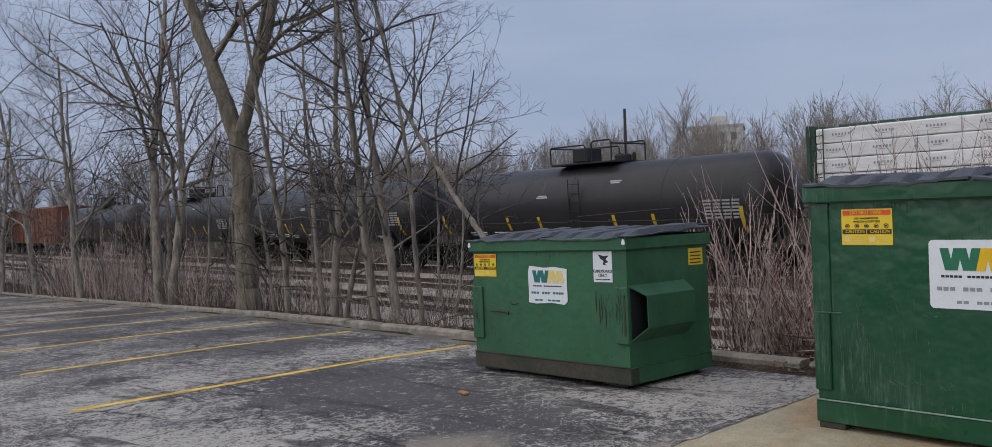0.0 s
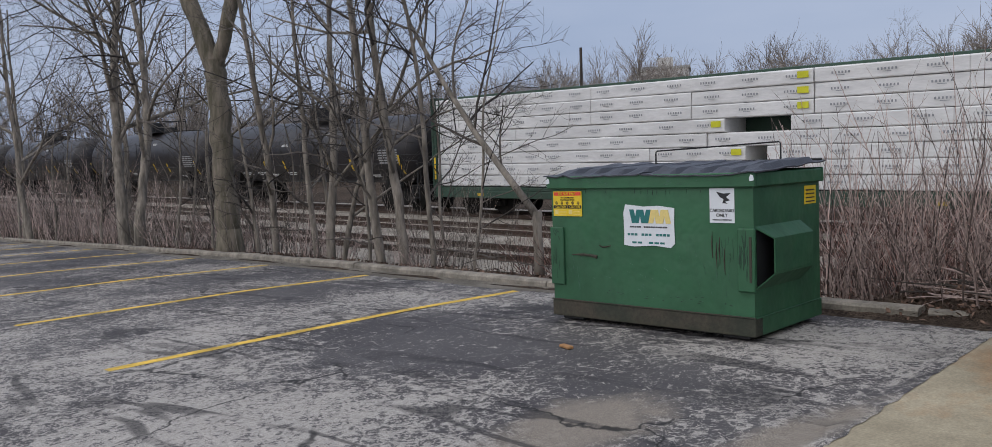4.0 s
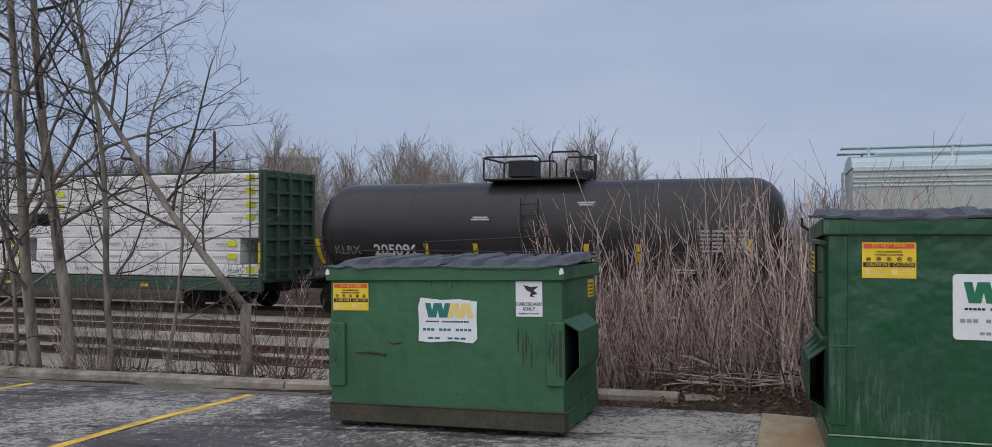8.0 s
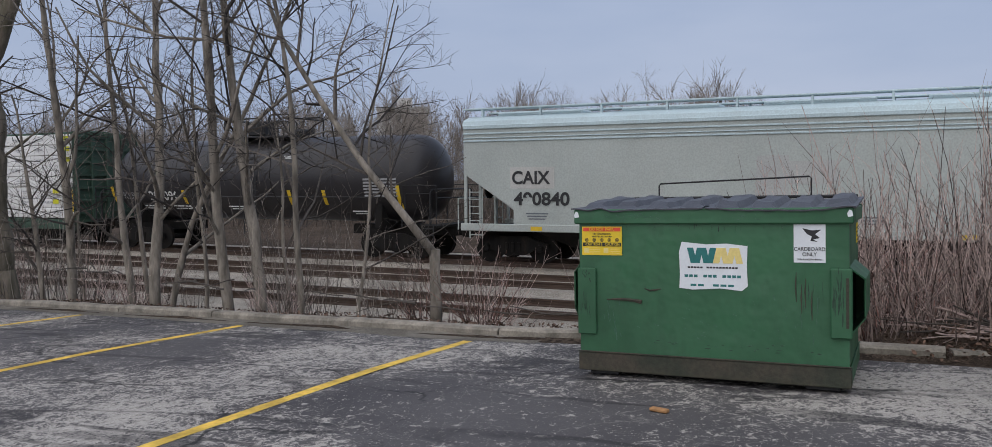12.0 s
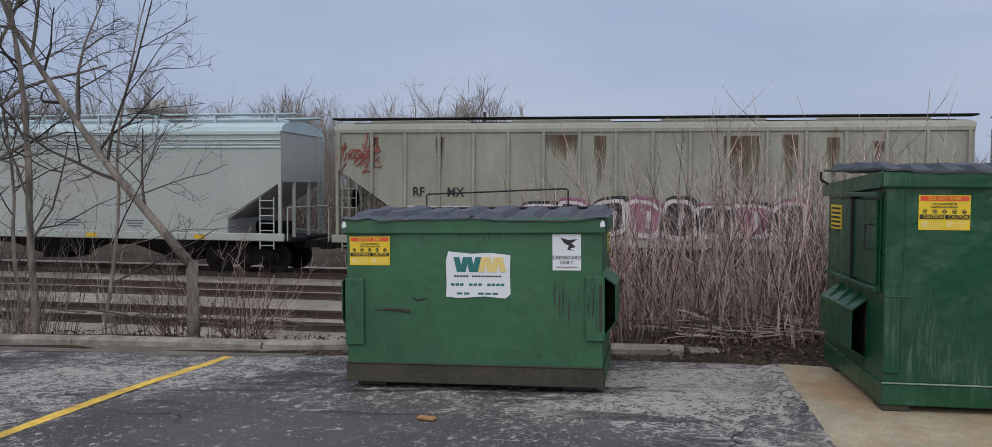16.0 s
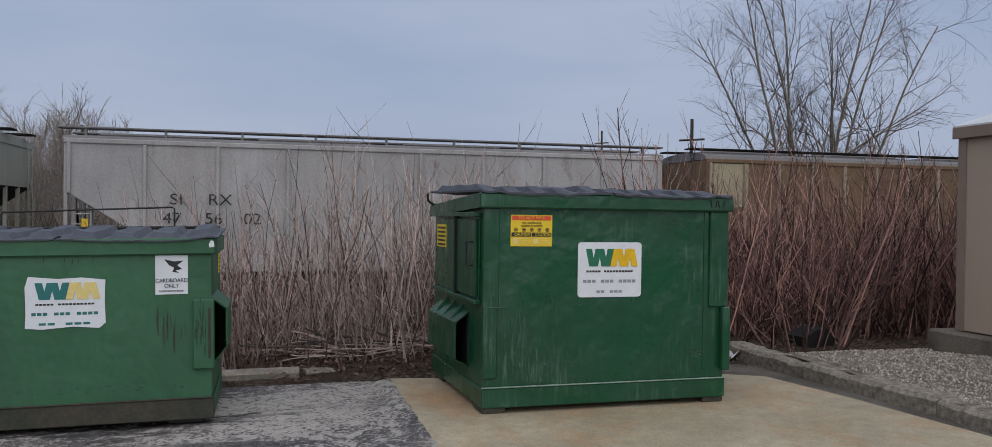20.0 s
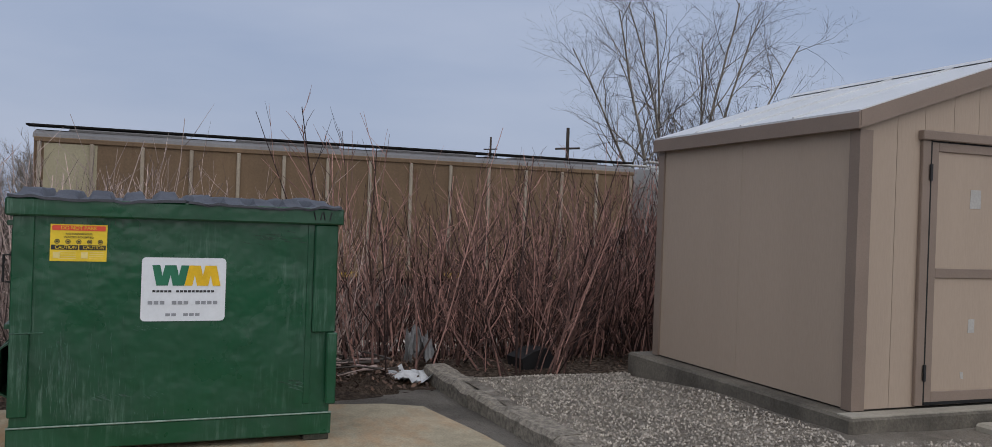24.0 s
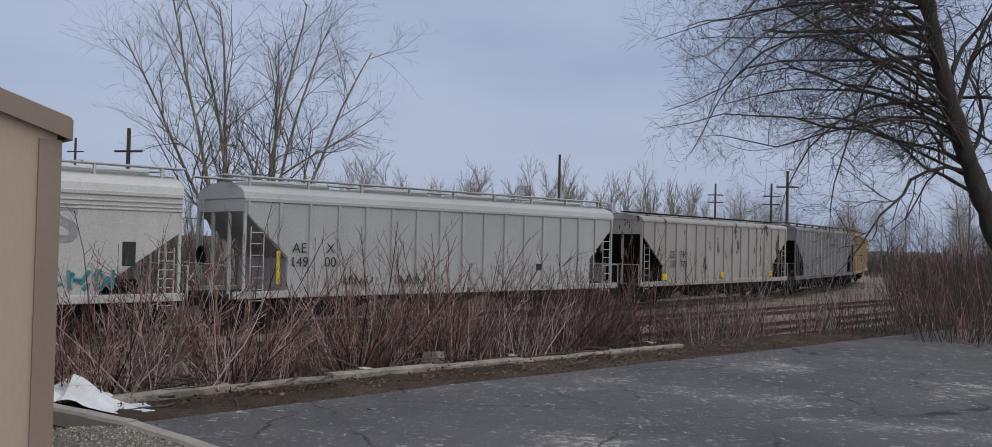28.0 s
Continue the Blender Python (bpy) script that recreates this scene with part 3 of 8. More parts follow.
WHITEHOP = weathered("white_hopper", (0.52, 0.515, 0.49), (0.42, 0.39, 0.35), (0.25, 0.18, 0.13), 0.4, 0.55, rust_lo=0.72, rust_hi=0.9)
LIGHTHOP = weathered("light_grey_hopper", (0.43, 0.435, 0.42), (0.40, 0.385, 0.36), (0.22, 0.15, 0.10), 0.3, 0.5, rust_lo=0.74, rust_hi=0.92)
PEELHOP = weathered("peeling_hopper", (0.36, 0.345, 0.32), (0.30, 0.27, 0.24), (0.05, 0.035, 0.028), 0.4, 0.65, rust_lo=0.585, rust_hi=0.61)
DARKHOP = weathered("dark_grey_hopper", (0.20, 0.195, 0.195), (0.13, 0.12, 0.115), (0.08, 0.055, 0.04), 0.5, 0.6)
TANHOP = weathered("tan_hopper", (0.42, 0.31, 0.20), (0.30, 0.20, 0.13), (0.14, 0.08, 0.045), 0.5, 0.6)
ORANGE = weathered("rust_red_boxcar", (0.21, 0.075, 0.04), (0.14, 0.06, 0.035), (0.08, 0.04, 0.025), 0.5, 0.65)
BEAMGREEN = weathered("dark_green_steel", (0.045, 0.088, 0.062), (0.05, 0.055, 0.042), (0.09, 0.05, 0.03), 0.45, 0.6)
WRAP = plain("white_lumber_wrap", (0.74, 0.73, 0.72), 0.45, 0, 0.16, 1.6, 9, 0.35, stretch=(1, 0.5, 2))
TAGYELLOW = plain("lime_tag", (0.62, 0.60, 0.02), 0.6, 0, 0.15)
REFLECT = plain("yellow_reflector", (0.68, 0.45, 0.02), 0.5, 0, 0.15)
LETTERWHITE = plain("white_stencil", (0.62, 0.62, 0.60), 0.6, 0, 0.25, 8, 40, 0)
LETTERGREY = plain("grey_stencil", (0.30, 0.30, 0.30), 0.6, 0, 0.25, 8, 40, 0)
POLEWOOD = plain("creosote_pole", (0.075, 0.06, 0.05), 0.95, 0, 0.3, 5, 30, 0.4, stretch=(1, 1, 0.2))
PLASTER = plain("pale_far_wall", (0.55, 0.53, 0.50), 0.8, 0, 0.1, 0.3, 6, 0.05)
GRAFFITI = plain("graffiti_white", (0.62, 0.58, 0.60), 0.5, 0, 0.2, 3, 40, 0)
GRAFFPINK = plain("graffiti_purple", (0.27, 0.09, 0.16), 0.5, 0, 0.25, 3, 40, 0)
GRAFFRED = plain("graffiti_red", (0.36, 0.10, 0.075), 0.6, 0, 0.3, 3, 40, 0)
GRAFFTEAL = plain("graffiti_teal", (0.06, 0.26, 0.28), 0.6, 0, 0.3, 3, 40, 0)


# ---- the lie of the land ----
def clamp(v, lo, hi):
    return max(lo, min(hi, v))


def lot_z(x, y):
    return -0.06 - 0.016 * clamp(y - 2.5, 0, 3.5) - 0.038 * clamp(y - 6, 0, 48) - 0.02 * clamp(x - 5.5, 0, 4) * (1 if y > 3 else 0.6)


def kerb_x(y):
    if y > 0:
        return 7.33 + 0.125 * clamp(y - 7.8, 0, 8) + 0.073 * max(0, y - 15.8)
    return 8.5 + 0.07 * (y + 7) if y < -7 else 8.3


RAIL_Z = -1.2
TRACK_X = 24.6
BEND, RADIUS = -29.0, 130.0


def track_at(s, dx=0.0):
    """A point and heading (degrees) of the train's track at s metres along it."""
    if s >= BEND:
        return TRACK_X + dx, s, 0.0
    a = (BEND - s) / RADIUS
    r = RADIUS - dx
    return TRACK_X + RADIUS - r * math.cos(a), BEND - r * math.sin(a), math.degrees(a)


def ground_z(x, y):
    kx = kerb_x(y)
    base = lot_z(min(x, kx), y)
    if x < kx - 0.6:
        return base - 0.05 if not (-6.7 < y < -0.5) else base - 0.02
    t = clamp((x - kx - 0.4) / (13.2 - kx), 0, 1)
    t = t * t * (3 - 2 * t) * 0.5 + t * 0.5
    lift = 0.06 * clamp((x - kx + 0.6) / 0.6, 0, 1)
    n = noise.noise((x * 0.6, y * 0.6, 0)) * 0.05 * clamp(x - kx, 0, 1)
    far = clamp((x - 45) / 40, 0, 1) * 0.6
    return (base - 0.04 + lift) * (1 - t) + (-1.47) * t + n + far


def sheet(mesh, ys, xlo, xhi, nx, z):
    base = len(mesh.v)
    for y in ys:
        a, b = xlo(y), xhi(y)
        for i in range(nx + 1):
            x = a + (b - a) * i / nx
            mesh.v.append((x, y, z(x, y)))
    for j in range(len(ys) - 1):
        for i in range(nx):
            q = base + j * (nx + 1) + i
            mesh.f.append((q, q + 1, q + nx + 2, q + nx + 1))
    return mesh


def steps(lo, hi, n):
    return [lo + (hi - lo) * i / n for i in range(n + 1)]


gx = [-1500, -600, -200, -60] + steps(-40, 2, 21) + steps(2.5, 16, 45) + steps(17, 45, 28) + [50, 60, 80, 120, 300, 800, 2500]
gy = [-2500, -800, -300, -150, -100] + steps(-80, -24, 28) + steps(-23, 40, 126) + steps(42, 120, 39) + [150, 300, 800, 2500]
g = Mesh()
for y in gy:
    for x in gx:
        g.v.append((x, y, ground_z(x, y)))
for j in range(len(gy) - 1):
    for i in range(len(gx) - 1):
        q = j * len(gx) + i
        g.f.append((q, q + 1, q + len(gx) + 1, q + len(gx)))
g.smooth = True
solid("ground", g, SOIL, "brown soil with dead leaves and dry grass", "ground", kind="structure")

lot = Mesh()
sheet(lot, steps(3.08, 54, 100), lambda y: -60, lambda y: kerb_x(y), 60, lot_z)
sheet(lot, steps(-0.45, 3.08, 7), lambda y: -60, lambda y: 3.82, 40, lot_z)
sheet(lot, steps(-6.75, -0.45, 7), lambda y: -60, lambda y: 2.05, 40, lot_z)
solid("parking_lot", lot, ASPHALT, "worn cracked dark asphalt with pale patches", "parking lot", kind="structure")
lot = Mesh()
sheet(lot, steps(-120, -6.75, 60), lambda y: -60, lambda y: 7.4 + 0.12 * noise.noise((0, y * 0.8, 3)) + 0.05 * noise.noise((0, y * 3, 3)) - 0.05 * max(0, -9 - y), 40, lambda x, y: lot_z(x, y))
solid("parking_lot_far", lot, SEALCOAT, "grey sealed asphalt with pale scuffs", "parking lot", kind="structure")

# concrete slab under the tall dumpster
s = Mesh().prism([(3.8, -0.28), (5.4, -0.12), (6.36, 0.04), (6.52, 0.32), (6.85, 3.21), (3.8, 3.21)], -0.25, -0.04, 2)
solid("concrete_slab", s, CONCRETE, "tan concrete slab stained with rust", "slab", kind="structure")
grit = Mesh()
sheet(grit, steps(-0.46, 3.06, 30), lambda y: 3.92, lambda y: 7.6, 30, lambda x, y: -0.072 - 0.035 * clamp(x - 6.2, 0, 2) + 0.008 * noise.noise((x * 3, y * 3, 2)))
solid("gritty_strip", grit, GRIT, "grey sand and grit washed against the slab", "ground", kind="structure")

edge = Mesh()
xs = steps(3.78, 6.95, 90)
for x in xs:
    w = 0.10 + 0.07 * noise.noise((x * 2.3, 1, 6)) + 0.05 * noise.noise((x * 9, 1, 6))
    for k, z in ((-0.012 + 0.022 * noise.noise((x * 7, 4, 2)), -0.036), (0.02, -0.034 + 0.006 * noise.noise((x * 11, 3, 1))), (w * 0.6 + 0.02, -0.048), (w + 0.05, lot_z(x, 3.35) - 0.003)):
        low = lot_z(x, 3.3) - 0.03
        edge.v.append((x, 3.21 + k, low + (z - low) * clamp(min(x - 3.78, 6.95 - x) / 0.12, 0, 1)))
for j in range(len(xs) - 1):
    for i in range(3):
        q = j * 4 + i
        edge.f.append((q, q + 1, q + 5, q + 4))
solid("asphalt_edge", edge, ASPHALT, "crumbling asphalt edge lapping the slab", "asphalt", kind="structure")

# ---- kerbs: precast lengths ----
def kerb_run(pts, width, height, label, length=1.5, sink=0.12, jitter=0.006, paint=None, rough=0.0):
    root = thing("kerb", Matrix.Identity(4), label, "kerb", kind="structure")
    rng = random.Random(len(pts) * 7 + int(pts[0][1]))
    for (x0, y0, z0), (x1, y1, z1) in zip(pts, pts[1:]):
        a, b = Vector((x0, y0, z0)), Vector((x1, y1, z1))
        n = max(1, round((b - a).length / length))
        for i in range(n):
            p, q = a.lerp(b, i / n), a.lerp(b, (i + 1) / n)
            d = (q - p).normalized()
            side = Vector((-d.y, d.x, 0)) * width / 2
            p, q = p + d * 0.006, q - d * 0.006
            m = Mesh()
            j = [rng.uniform(-jitter, jitter) for _ in range(4)]
            prof = ((-1, -sink), (-1, height * 0.72), (-0.72, height), (0.72, height), (1, height * 0.75), (1, -sink))
            k = len(m.v)
            cuts = 4 if rough == 0 else 16
            for e in range(cuts + 1):
                t = e / cuts
                c = p.lerp(q, t)
                wob = rng.uniform(-0.008, 0.008)
                for u, h in prof:
                    o = c + side * u * (1 + wob)
                    if rough and h > 0:
                        o = o + side.normalized() * rough * noise.noise((o.x * 7, o.y * 7, h * 9))
                        h = h + rough * 1.2 * noise.noise((o.x * 9, o.y * 9, 3)) - rough * max(0, noise.noise((o.x * 2.1, o.y * 2.1, 8))) * 1.6
                    m.v.append((o.x, o.y, c.z + h + (wob + j[0] if h > 0 else 0)))
            for e in range(cuts):
                for u in range(6):
                    w = (u + 1) % 6
                    m.f.append((k + e * 6 + u, k + e * 6 + w, k + (e + 1) * 6 + w, k + (e + 1) * 6 + u))
            m.f.append(tuple(k + u for u in range(6)))
            m.f.append(tuple(k + cuts * 6 + u for u in range(6)))
            part("kerb_stone", m, paint or KERB, root)
    return root


kerb_run([(kerb_x(y) + 0.1, y, lot_z(kerb_x(y), y)) for y in (3.9, 6, 7.8, 10, 12, 15.8, 20, 26, 34, 46, 54)] + [(-20, 54.6, lot_z(0, 54))], 0.19, 0.095, "weathered grey concrete kerb along the parking lot", 2.4)
kerb_run([(7.47, 3.87, -0.14), (7.56, 3.42, -0.15)], 0.17, 0.085, "broken end of a concrete kerb sunk in leaves", 1.0, jitter=0.01)
kerb_run([(kerb_x(y) + 0.1, y, lot_z(7.5, y)) for y in (-6.9, -9.5, -12.5, -16.0)], 0.15, 0.075, "low concrete kerb half buried in dead leaves", 1.7, jitter=0.02)
kerb_run([(7.85, -0.5, -0.06), (6.4, -0.46, -0.06), (4.9, -0.52, -0.06), (2.2, -0.55, -0.06)], 0.24, 0.115, "crumbling concrete kerb beside the gravel bed", 1.4, jitter=0.012, paint=PITTED, rough=0.011)
kerb_run([(8.2, -6.3, -0.06), (6.9, -6.62, -0.06), (5.3, -6.8, -0.06), (2.2, -6.85, -0.06)], 0.15, 0.10, "pale concrete kerb at the end of the gravel bed", 1.2, paint=PADTOP)

# gravel bed, its stones near the surface
bed = Mesh()
bed_z = lambda x, y: 0.05 + 0.02 * noise.noise((x * 1.3, y * 1.3, 5)) - 0.16 * clamp((x - 6.9) / 0.9, 0, 1) + 0.10 * clamp((-0.7 - y) / 1.1, 0, 1) * clamp((7.0 - x) / 1.4, 0, 1) * clamp((y + 6.7) / 1.3, 0, 1) - 0.04 * clamp((-5.6 - y) / 1.0, 0, 1)
sheet(bed, steps(-6.75, -0.45, 40), lambda y: 2.2, lambda y: 8.0, 36, bed_z)
solid("gravel_bed", bed, GRAVELBED, "bed of pale crushed stone", "gravel", kind="structure")
st = Mesh()
rng = random.Random(5)
OCT = [(1, 0, 0), (-1, 0, 0), (0, 1, 0), (0, -1, 0), (0, 0, 1), (0, 0, -1)]
OCTF = [(0, 2, 4), (2, 1, 4), (1, 3, 4), (3, 0, 4), (2, 0, 5), (1, 2, 5), (3, 1, 5), (0, 3, 5)]


def stone(mesh, x, y, z, r, rng):
    n = len(mesh.v)
    m = Euler((rng.uniform(0, 6), rng.uniform(0, 6), rng.uniform(0, 6))).to_matrix()
    s = Vector((r * rng.uniform(0.7, 1.3), r * rng.uniform(0.6, 1.1), r * rng.uniform(0.45, 0.8)))
    for v in OCT:
        w = m @ Vector((v[0] * s.x, v[1] * s.y, v[2] * s.z))
        mesh.v.append((x + w.x + rng.uniform(-0.2, 0.2) * r, y + w.y, z + w.z))
    mesh.f += [tuple(n + i for i in f) for f in OCTF]


for i in range(52000):
    x, y = rng.uniform(2.3, 7.9), rng.uniform(-6.65, -0.55)
    if 3.9 < x < 6.75 and -5.3 < y < -2.0 or x < 4.1 and -4.9 < y < -2.75:
        continue
    if x > 6.4 and rng.random() < (x - 6.2) / 1.5 or x > 5.0 and noise.noise((x * 1.1, y * 1.1, 9)) > 0.1 and rng.random() < 0.45:
        continue
    stone(st, x, y, bed_z(x, y) + 0.008, rng.uniform(0.006, 0.0145), rng)
solid("gravel_stones", st, STONES, "loose pale crushed gravel stones", "gravel", kind="stuff")

# painted bay lines
for i in range(9):
    y0, y1 = 7.98 + 3.15 * i, 8.12 + 3.3 * i
    ln = Mesh()
    n = 24
    for j in range(n + 1):
        t = j / n
        x = kerb_x(y0) - 0.32 - 4.4 * t
        y = y0 + (y1 - y0) * t + 0.015 * math.sin(3.1 * t + i)
        w = 0.05 + 0.008 * noise.noise((x * 3, y, i))
        for sg in (-1, 1):
            ln.v.append((x, y + sg * w, lot_z(x, y) + 0.005))
    for j in range(n):
        ln.f.append((2 * j, 2 * j + 1, 2 * j + 3, 2 * j + 2))
    solid("parking_line", ln, YELLOWLINE, "worn yellow painted parking line", "line", "parking bay lines", "structure")

# gutter strip of silt and grit before the kerb
gut = Mesh()
ys = steps(7.3, 40, 140)
for y in ys:
    e = kerb_x(y) - 0.29 + 0.07 * noise.noise((1, y * 1.1, 4)) + 0.04 * noise.noise((5, y * 4, 4))
    for x, z in ((e, 0.003), (kerb_x(y) - 0.1, 0.008), (kerb_x(y) + 0.02, 0.022)):
        gut.v.append((x, y, lot_z(x, y) + z))
for j in range(len(ys) - 1):
    for i in range(2):
        q = j * 3 + i
        gut.f.append((q, q + 1, q + 4, q + 3))
solid("gutter", gut, SILT, "gutter strip of pale silt and grit", "gutter", kind="structure")

# ---- tracks ----
def ballast_bed(first, last, count, paint, label):
    bed_ = Mesh()
    for s_ in steps(first, last, count):
        for dx in (-12.2, -11.0, 3.0, 4.6):
            x, y, a = track_at(s_, dx if s_ > BEND else max(dx, -4.0 if s_ < BEND - 25 else -8))
            if s_ <= BEND and dx < -3:
                x, y = 24.6 + dx, s_
            bed_.v.append((x, y, -1.56 if dx in (-12.2, 4.6) else -1.36))
    for i in range(count):
        for k in range(3):
            q = i * 4 + k
            bed_.f.append((q, q + 1, q + 5, q + 4))
    solid("ballast_bed", bed_, paint, label, "ballast", kind="structure")


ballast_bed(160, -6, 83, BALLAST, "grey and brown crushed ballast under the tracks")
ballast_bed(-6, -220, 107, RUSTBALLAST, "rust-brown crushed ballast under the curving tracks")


def rail(points, name, parent):
    m = Mesh()
    prof = [(-0.065, -0.16), (0.065, -0.16), (0.065, -0.145), (0.012, -0.12), (0.012, -0.05), (0.036, -0.035), (0.036, 0.0), (-0.036, 0.0), (-0.036, -0.035), (-0.012, -0.05), (-0.012, -0.12), (-0.065, -0.145)]
    k = len(prof)
    for (x, y, a) in points:
        c, s__ = math.cos(radians(a)), math.sin(radians(a))
        for u, h in prof:
            m.v.append((x + u * c, y + u * s__, RAIL_Z + h))
    for i in range(len(points) - 1):
        for u in range(k):
            w = (u + 1) % k
            m.f.append((i * k + u, i * k + w, (i + 1) * k + w, (i + 1) * k + u))
    return part(name, m, RAILSTEEL, parent)


def ties(points, parent, rng):
    m = Mesh()
    for (x, y, a) in points:
        w, h = 0.115, 0.10
        l = 1.3 + rng.uniform(-0.06, 0.06)
        c, s__ = math.cos(radians(a)), math.sin(radians(a))
        n = len(m.v)
        for u in (-l, l):
            for v in (-w, w):
                for z in (-0.34, -0.165 + rng.uniform(-0.012, 0.006)):
                    m.v.append((x + u * c - v * s__, y + u * s__ + v * c, RAIL_Z + z))
        for q in ((0, 1, 3, 2), (4, 6, 7, 5), (0, 4, 5, 1), (2, 3, 7, 6), (0, 2, 6, 4), (1, 5, 7, 3)):
            m.f.append(tuple(n + i for i in q))
    return tagged(part("ties", m, TIE, parent), kind="stuff")


rng = random.Random(11)
tr = thing("railway_track", Matrix.Identity(4), "rusty rails on old wooden ties curving away", "railway track", kind="structure")
for dx in (-0.75, 0.75):
    rail([track_at(s_, dx) for s_ in steps(160, -215, 150)], "rail", tr)
ties([track_at(130 - 0.55 * i) for i in range(560)], tr, rng)
for xt in (20.1, 15.8):
    tr = thing("railway_track", Matrix.Identity(4), "rusty straight rails on weathered wooden ties", "railway track", kind="structure")
    for dx in (-0.75, 0.75):
        rail([(xt + dx, y, 0.0) for y in steps(160, -160, 20)], "rail", tr)
    ties([(xt + rng.uniform(-0.05, 0.05), 100 - 0.55 * i, rng.uniform(-1, 1)) for i in range(330)], tr, rng)


# ---- railway cars: y is the way of travel, z is up from the rail head ----
def side_pose(x, y, z, turn=0):
    """For letters on the side that faces the parking lot."""
    return Matrix(((0, 0, -1, x), (-1, 0, 0, y), (0, 1, 0, z), (0, 0, 0, 1))) @ pose(0, 0, 0, 0, 0, turn)


def bar(y, z, w, h, x, mesh=None):
    mesh = mesh or Mesh()
    return mesh.box((x, y - w / 2, z - h / 2), (x - 0.004, y + w / 2, z + h / 2))


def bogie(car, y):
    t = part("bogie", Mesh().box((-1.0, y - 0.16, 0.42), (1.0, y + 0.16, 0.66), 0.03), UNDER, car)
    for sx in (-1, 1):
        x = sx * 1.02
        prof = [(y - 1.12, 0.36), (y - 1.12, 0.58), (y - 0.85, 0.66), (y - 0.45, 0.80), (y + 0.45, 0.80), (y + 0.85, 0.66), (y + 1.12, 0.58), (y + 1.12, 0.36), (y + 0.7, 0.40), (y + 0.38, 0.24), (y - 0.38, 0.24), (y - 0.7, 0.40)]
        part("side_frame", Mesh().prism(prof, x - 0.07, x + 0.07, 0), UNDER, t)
        sp = Mesh()
        for dy in (-0.2, 0, 0.2):
            sp.lathe([(0.32, 0.075), (0.62, 0.075)], (x + sx * 0.06, y + dy, 0), 2, 8)
        part("spring", sp, UNDER, t)
    for dy in (-0.88, 0.88):
        w = Mesh()
        w.smooth = False
        for sx in (-1, 1):
            x = sx * 0.75
            w.lathe([(-0.07 * sx, 0.12), (-0.07 * sx, 0.40), (-0.065 * sx, 0.455), (0.05 * sx, 0.45), (0.075 * sx, 0.48), (0.085 * sx, 0.40), (0.085 * sx, 0.1)], (x, 0, 0), 0, 20)
            w.lathe([(0.0, 0.13), (0.16 * sx, 0.11)], (sx * 1.03, 0, 0), 0, 10)
            for k in range(3):
                a = k * 2.094
                w.lathe([(0.0, 0.022), (0.19 * sx, 0.022)], (sx * 1.03, 0.07 * math.cos(a), 0.07 * math.sin(a)), 0, 6)
        w.lathe([(-1.0, 0.08), (1.0, 0.08)], (0, 0, 0), 0, 10)
        ax = part("axle", w, UNDER, t)
        ax.location = (0, y + dy, 0.455)
    return t


def coupler(car, L):
    for sy in (-1, 1):
        m = Mesh().box((-0.11, sy * (L / 2 - 0.9), 0.72), (0.11, sy * (L / 2 + 0.3), 0.95), 0.02)
        m.box((-0.17, sy * (L / 2 + 0.25), 0.68), (0.17, sy * (L / 2 + 0.48), 1.0), 0.04)
        part("coupler", m, UNDER, car)


def ladder(car, x, y, z0, z1, w, mat, along=1, rungs=7, name="ladder"):
    m = Mesh()
    for e in (-w / 2, w / 2):
        p = (x, y + e) if along == 1 else (x + e, y)
        m.tube([(p[0], p[1], z0), (p[0], p[1], z1)], 0.02, 5)
    for i in range(rungs):
        z = z0 + (z1 - z0) * (i + 0.5) / rungs
        if along == 1:
            m.tube([(x, y - w / 2, z), (x, y + w / 2, z)], 0.016, 5)
        else:
            m.tube([(x - w / 2, y, z), (x + w / 2, y, z)], 0.016, 5)
    return part(name, m, mat, car)


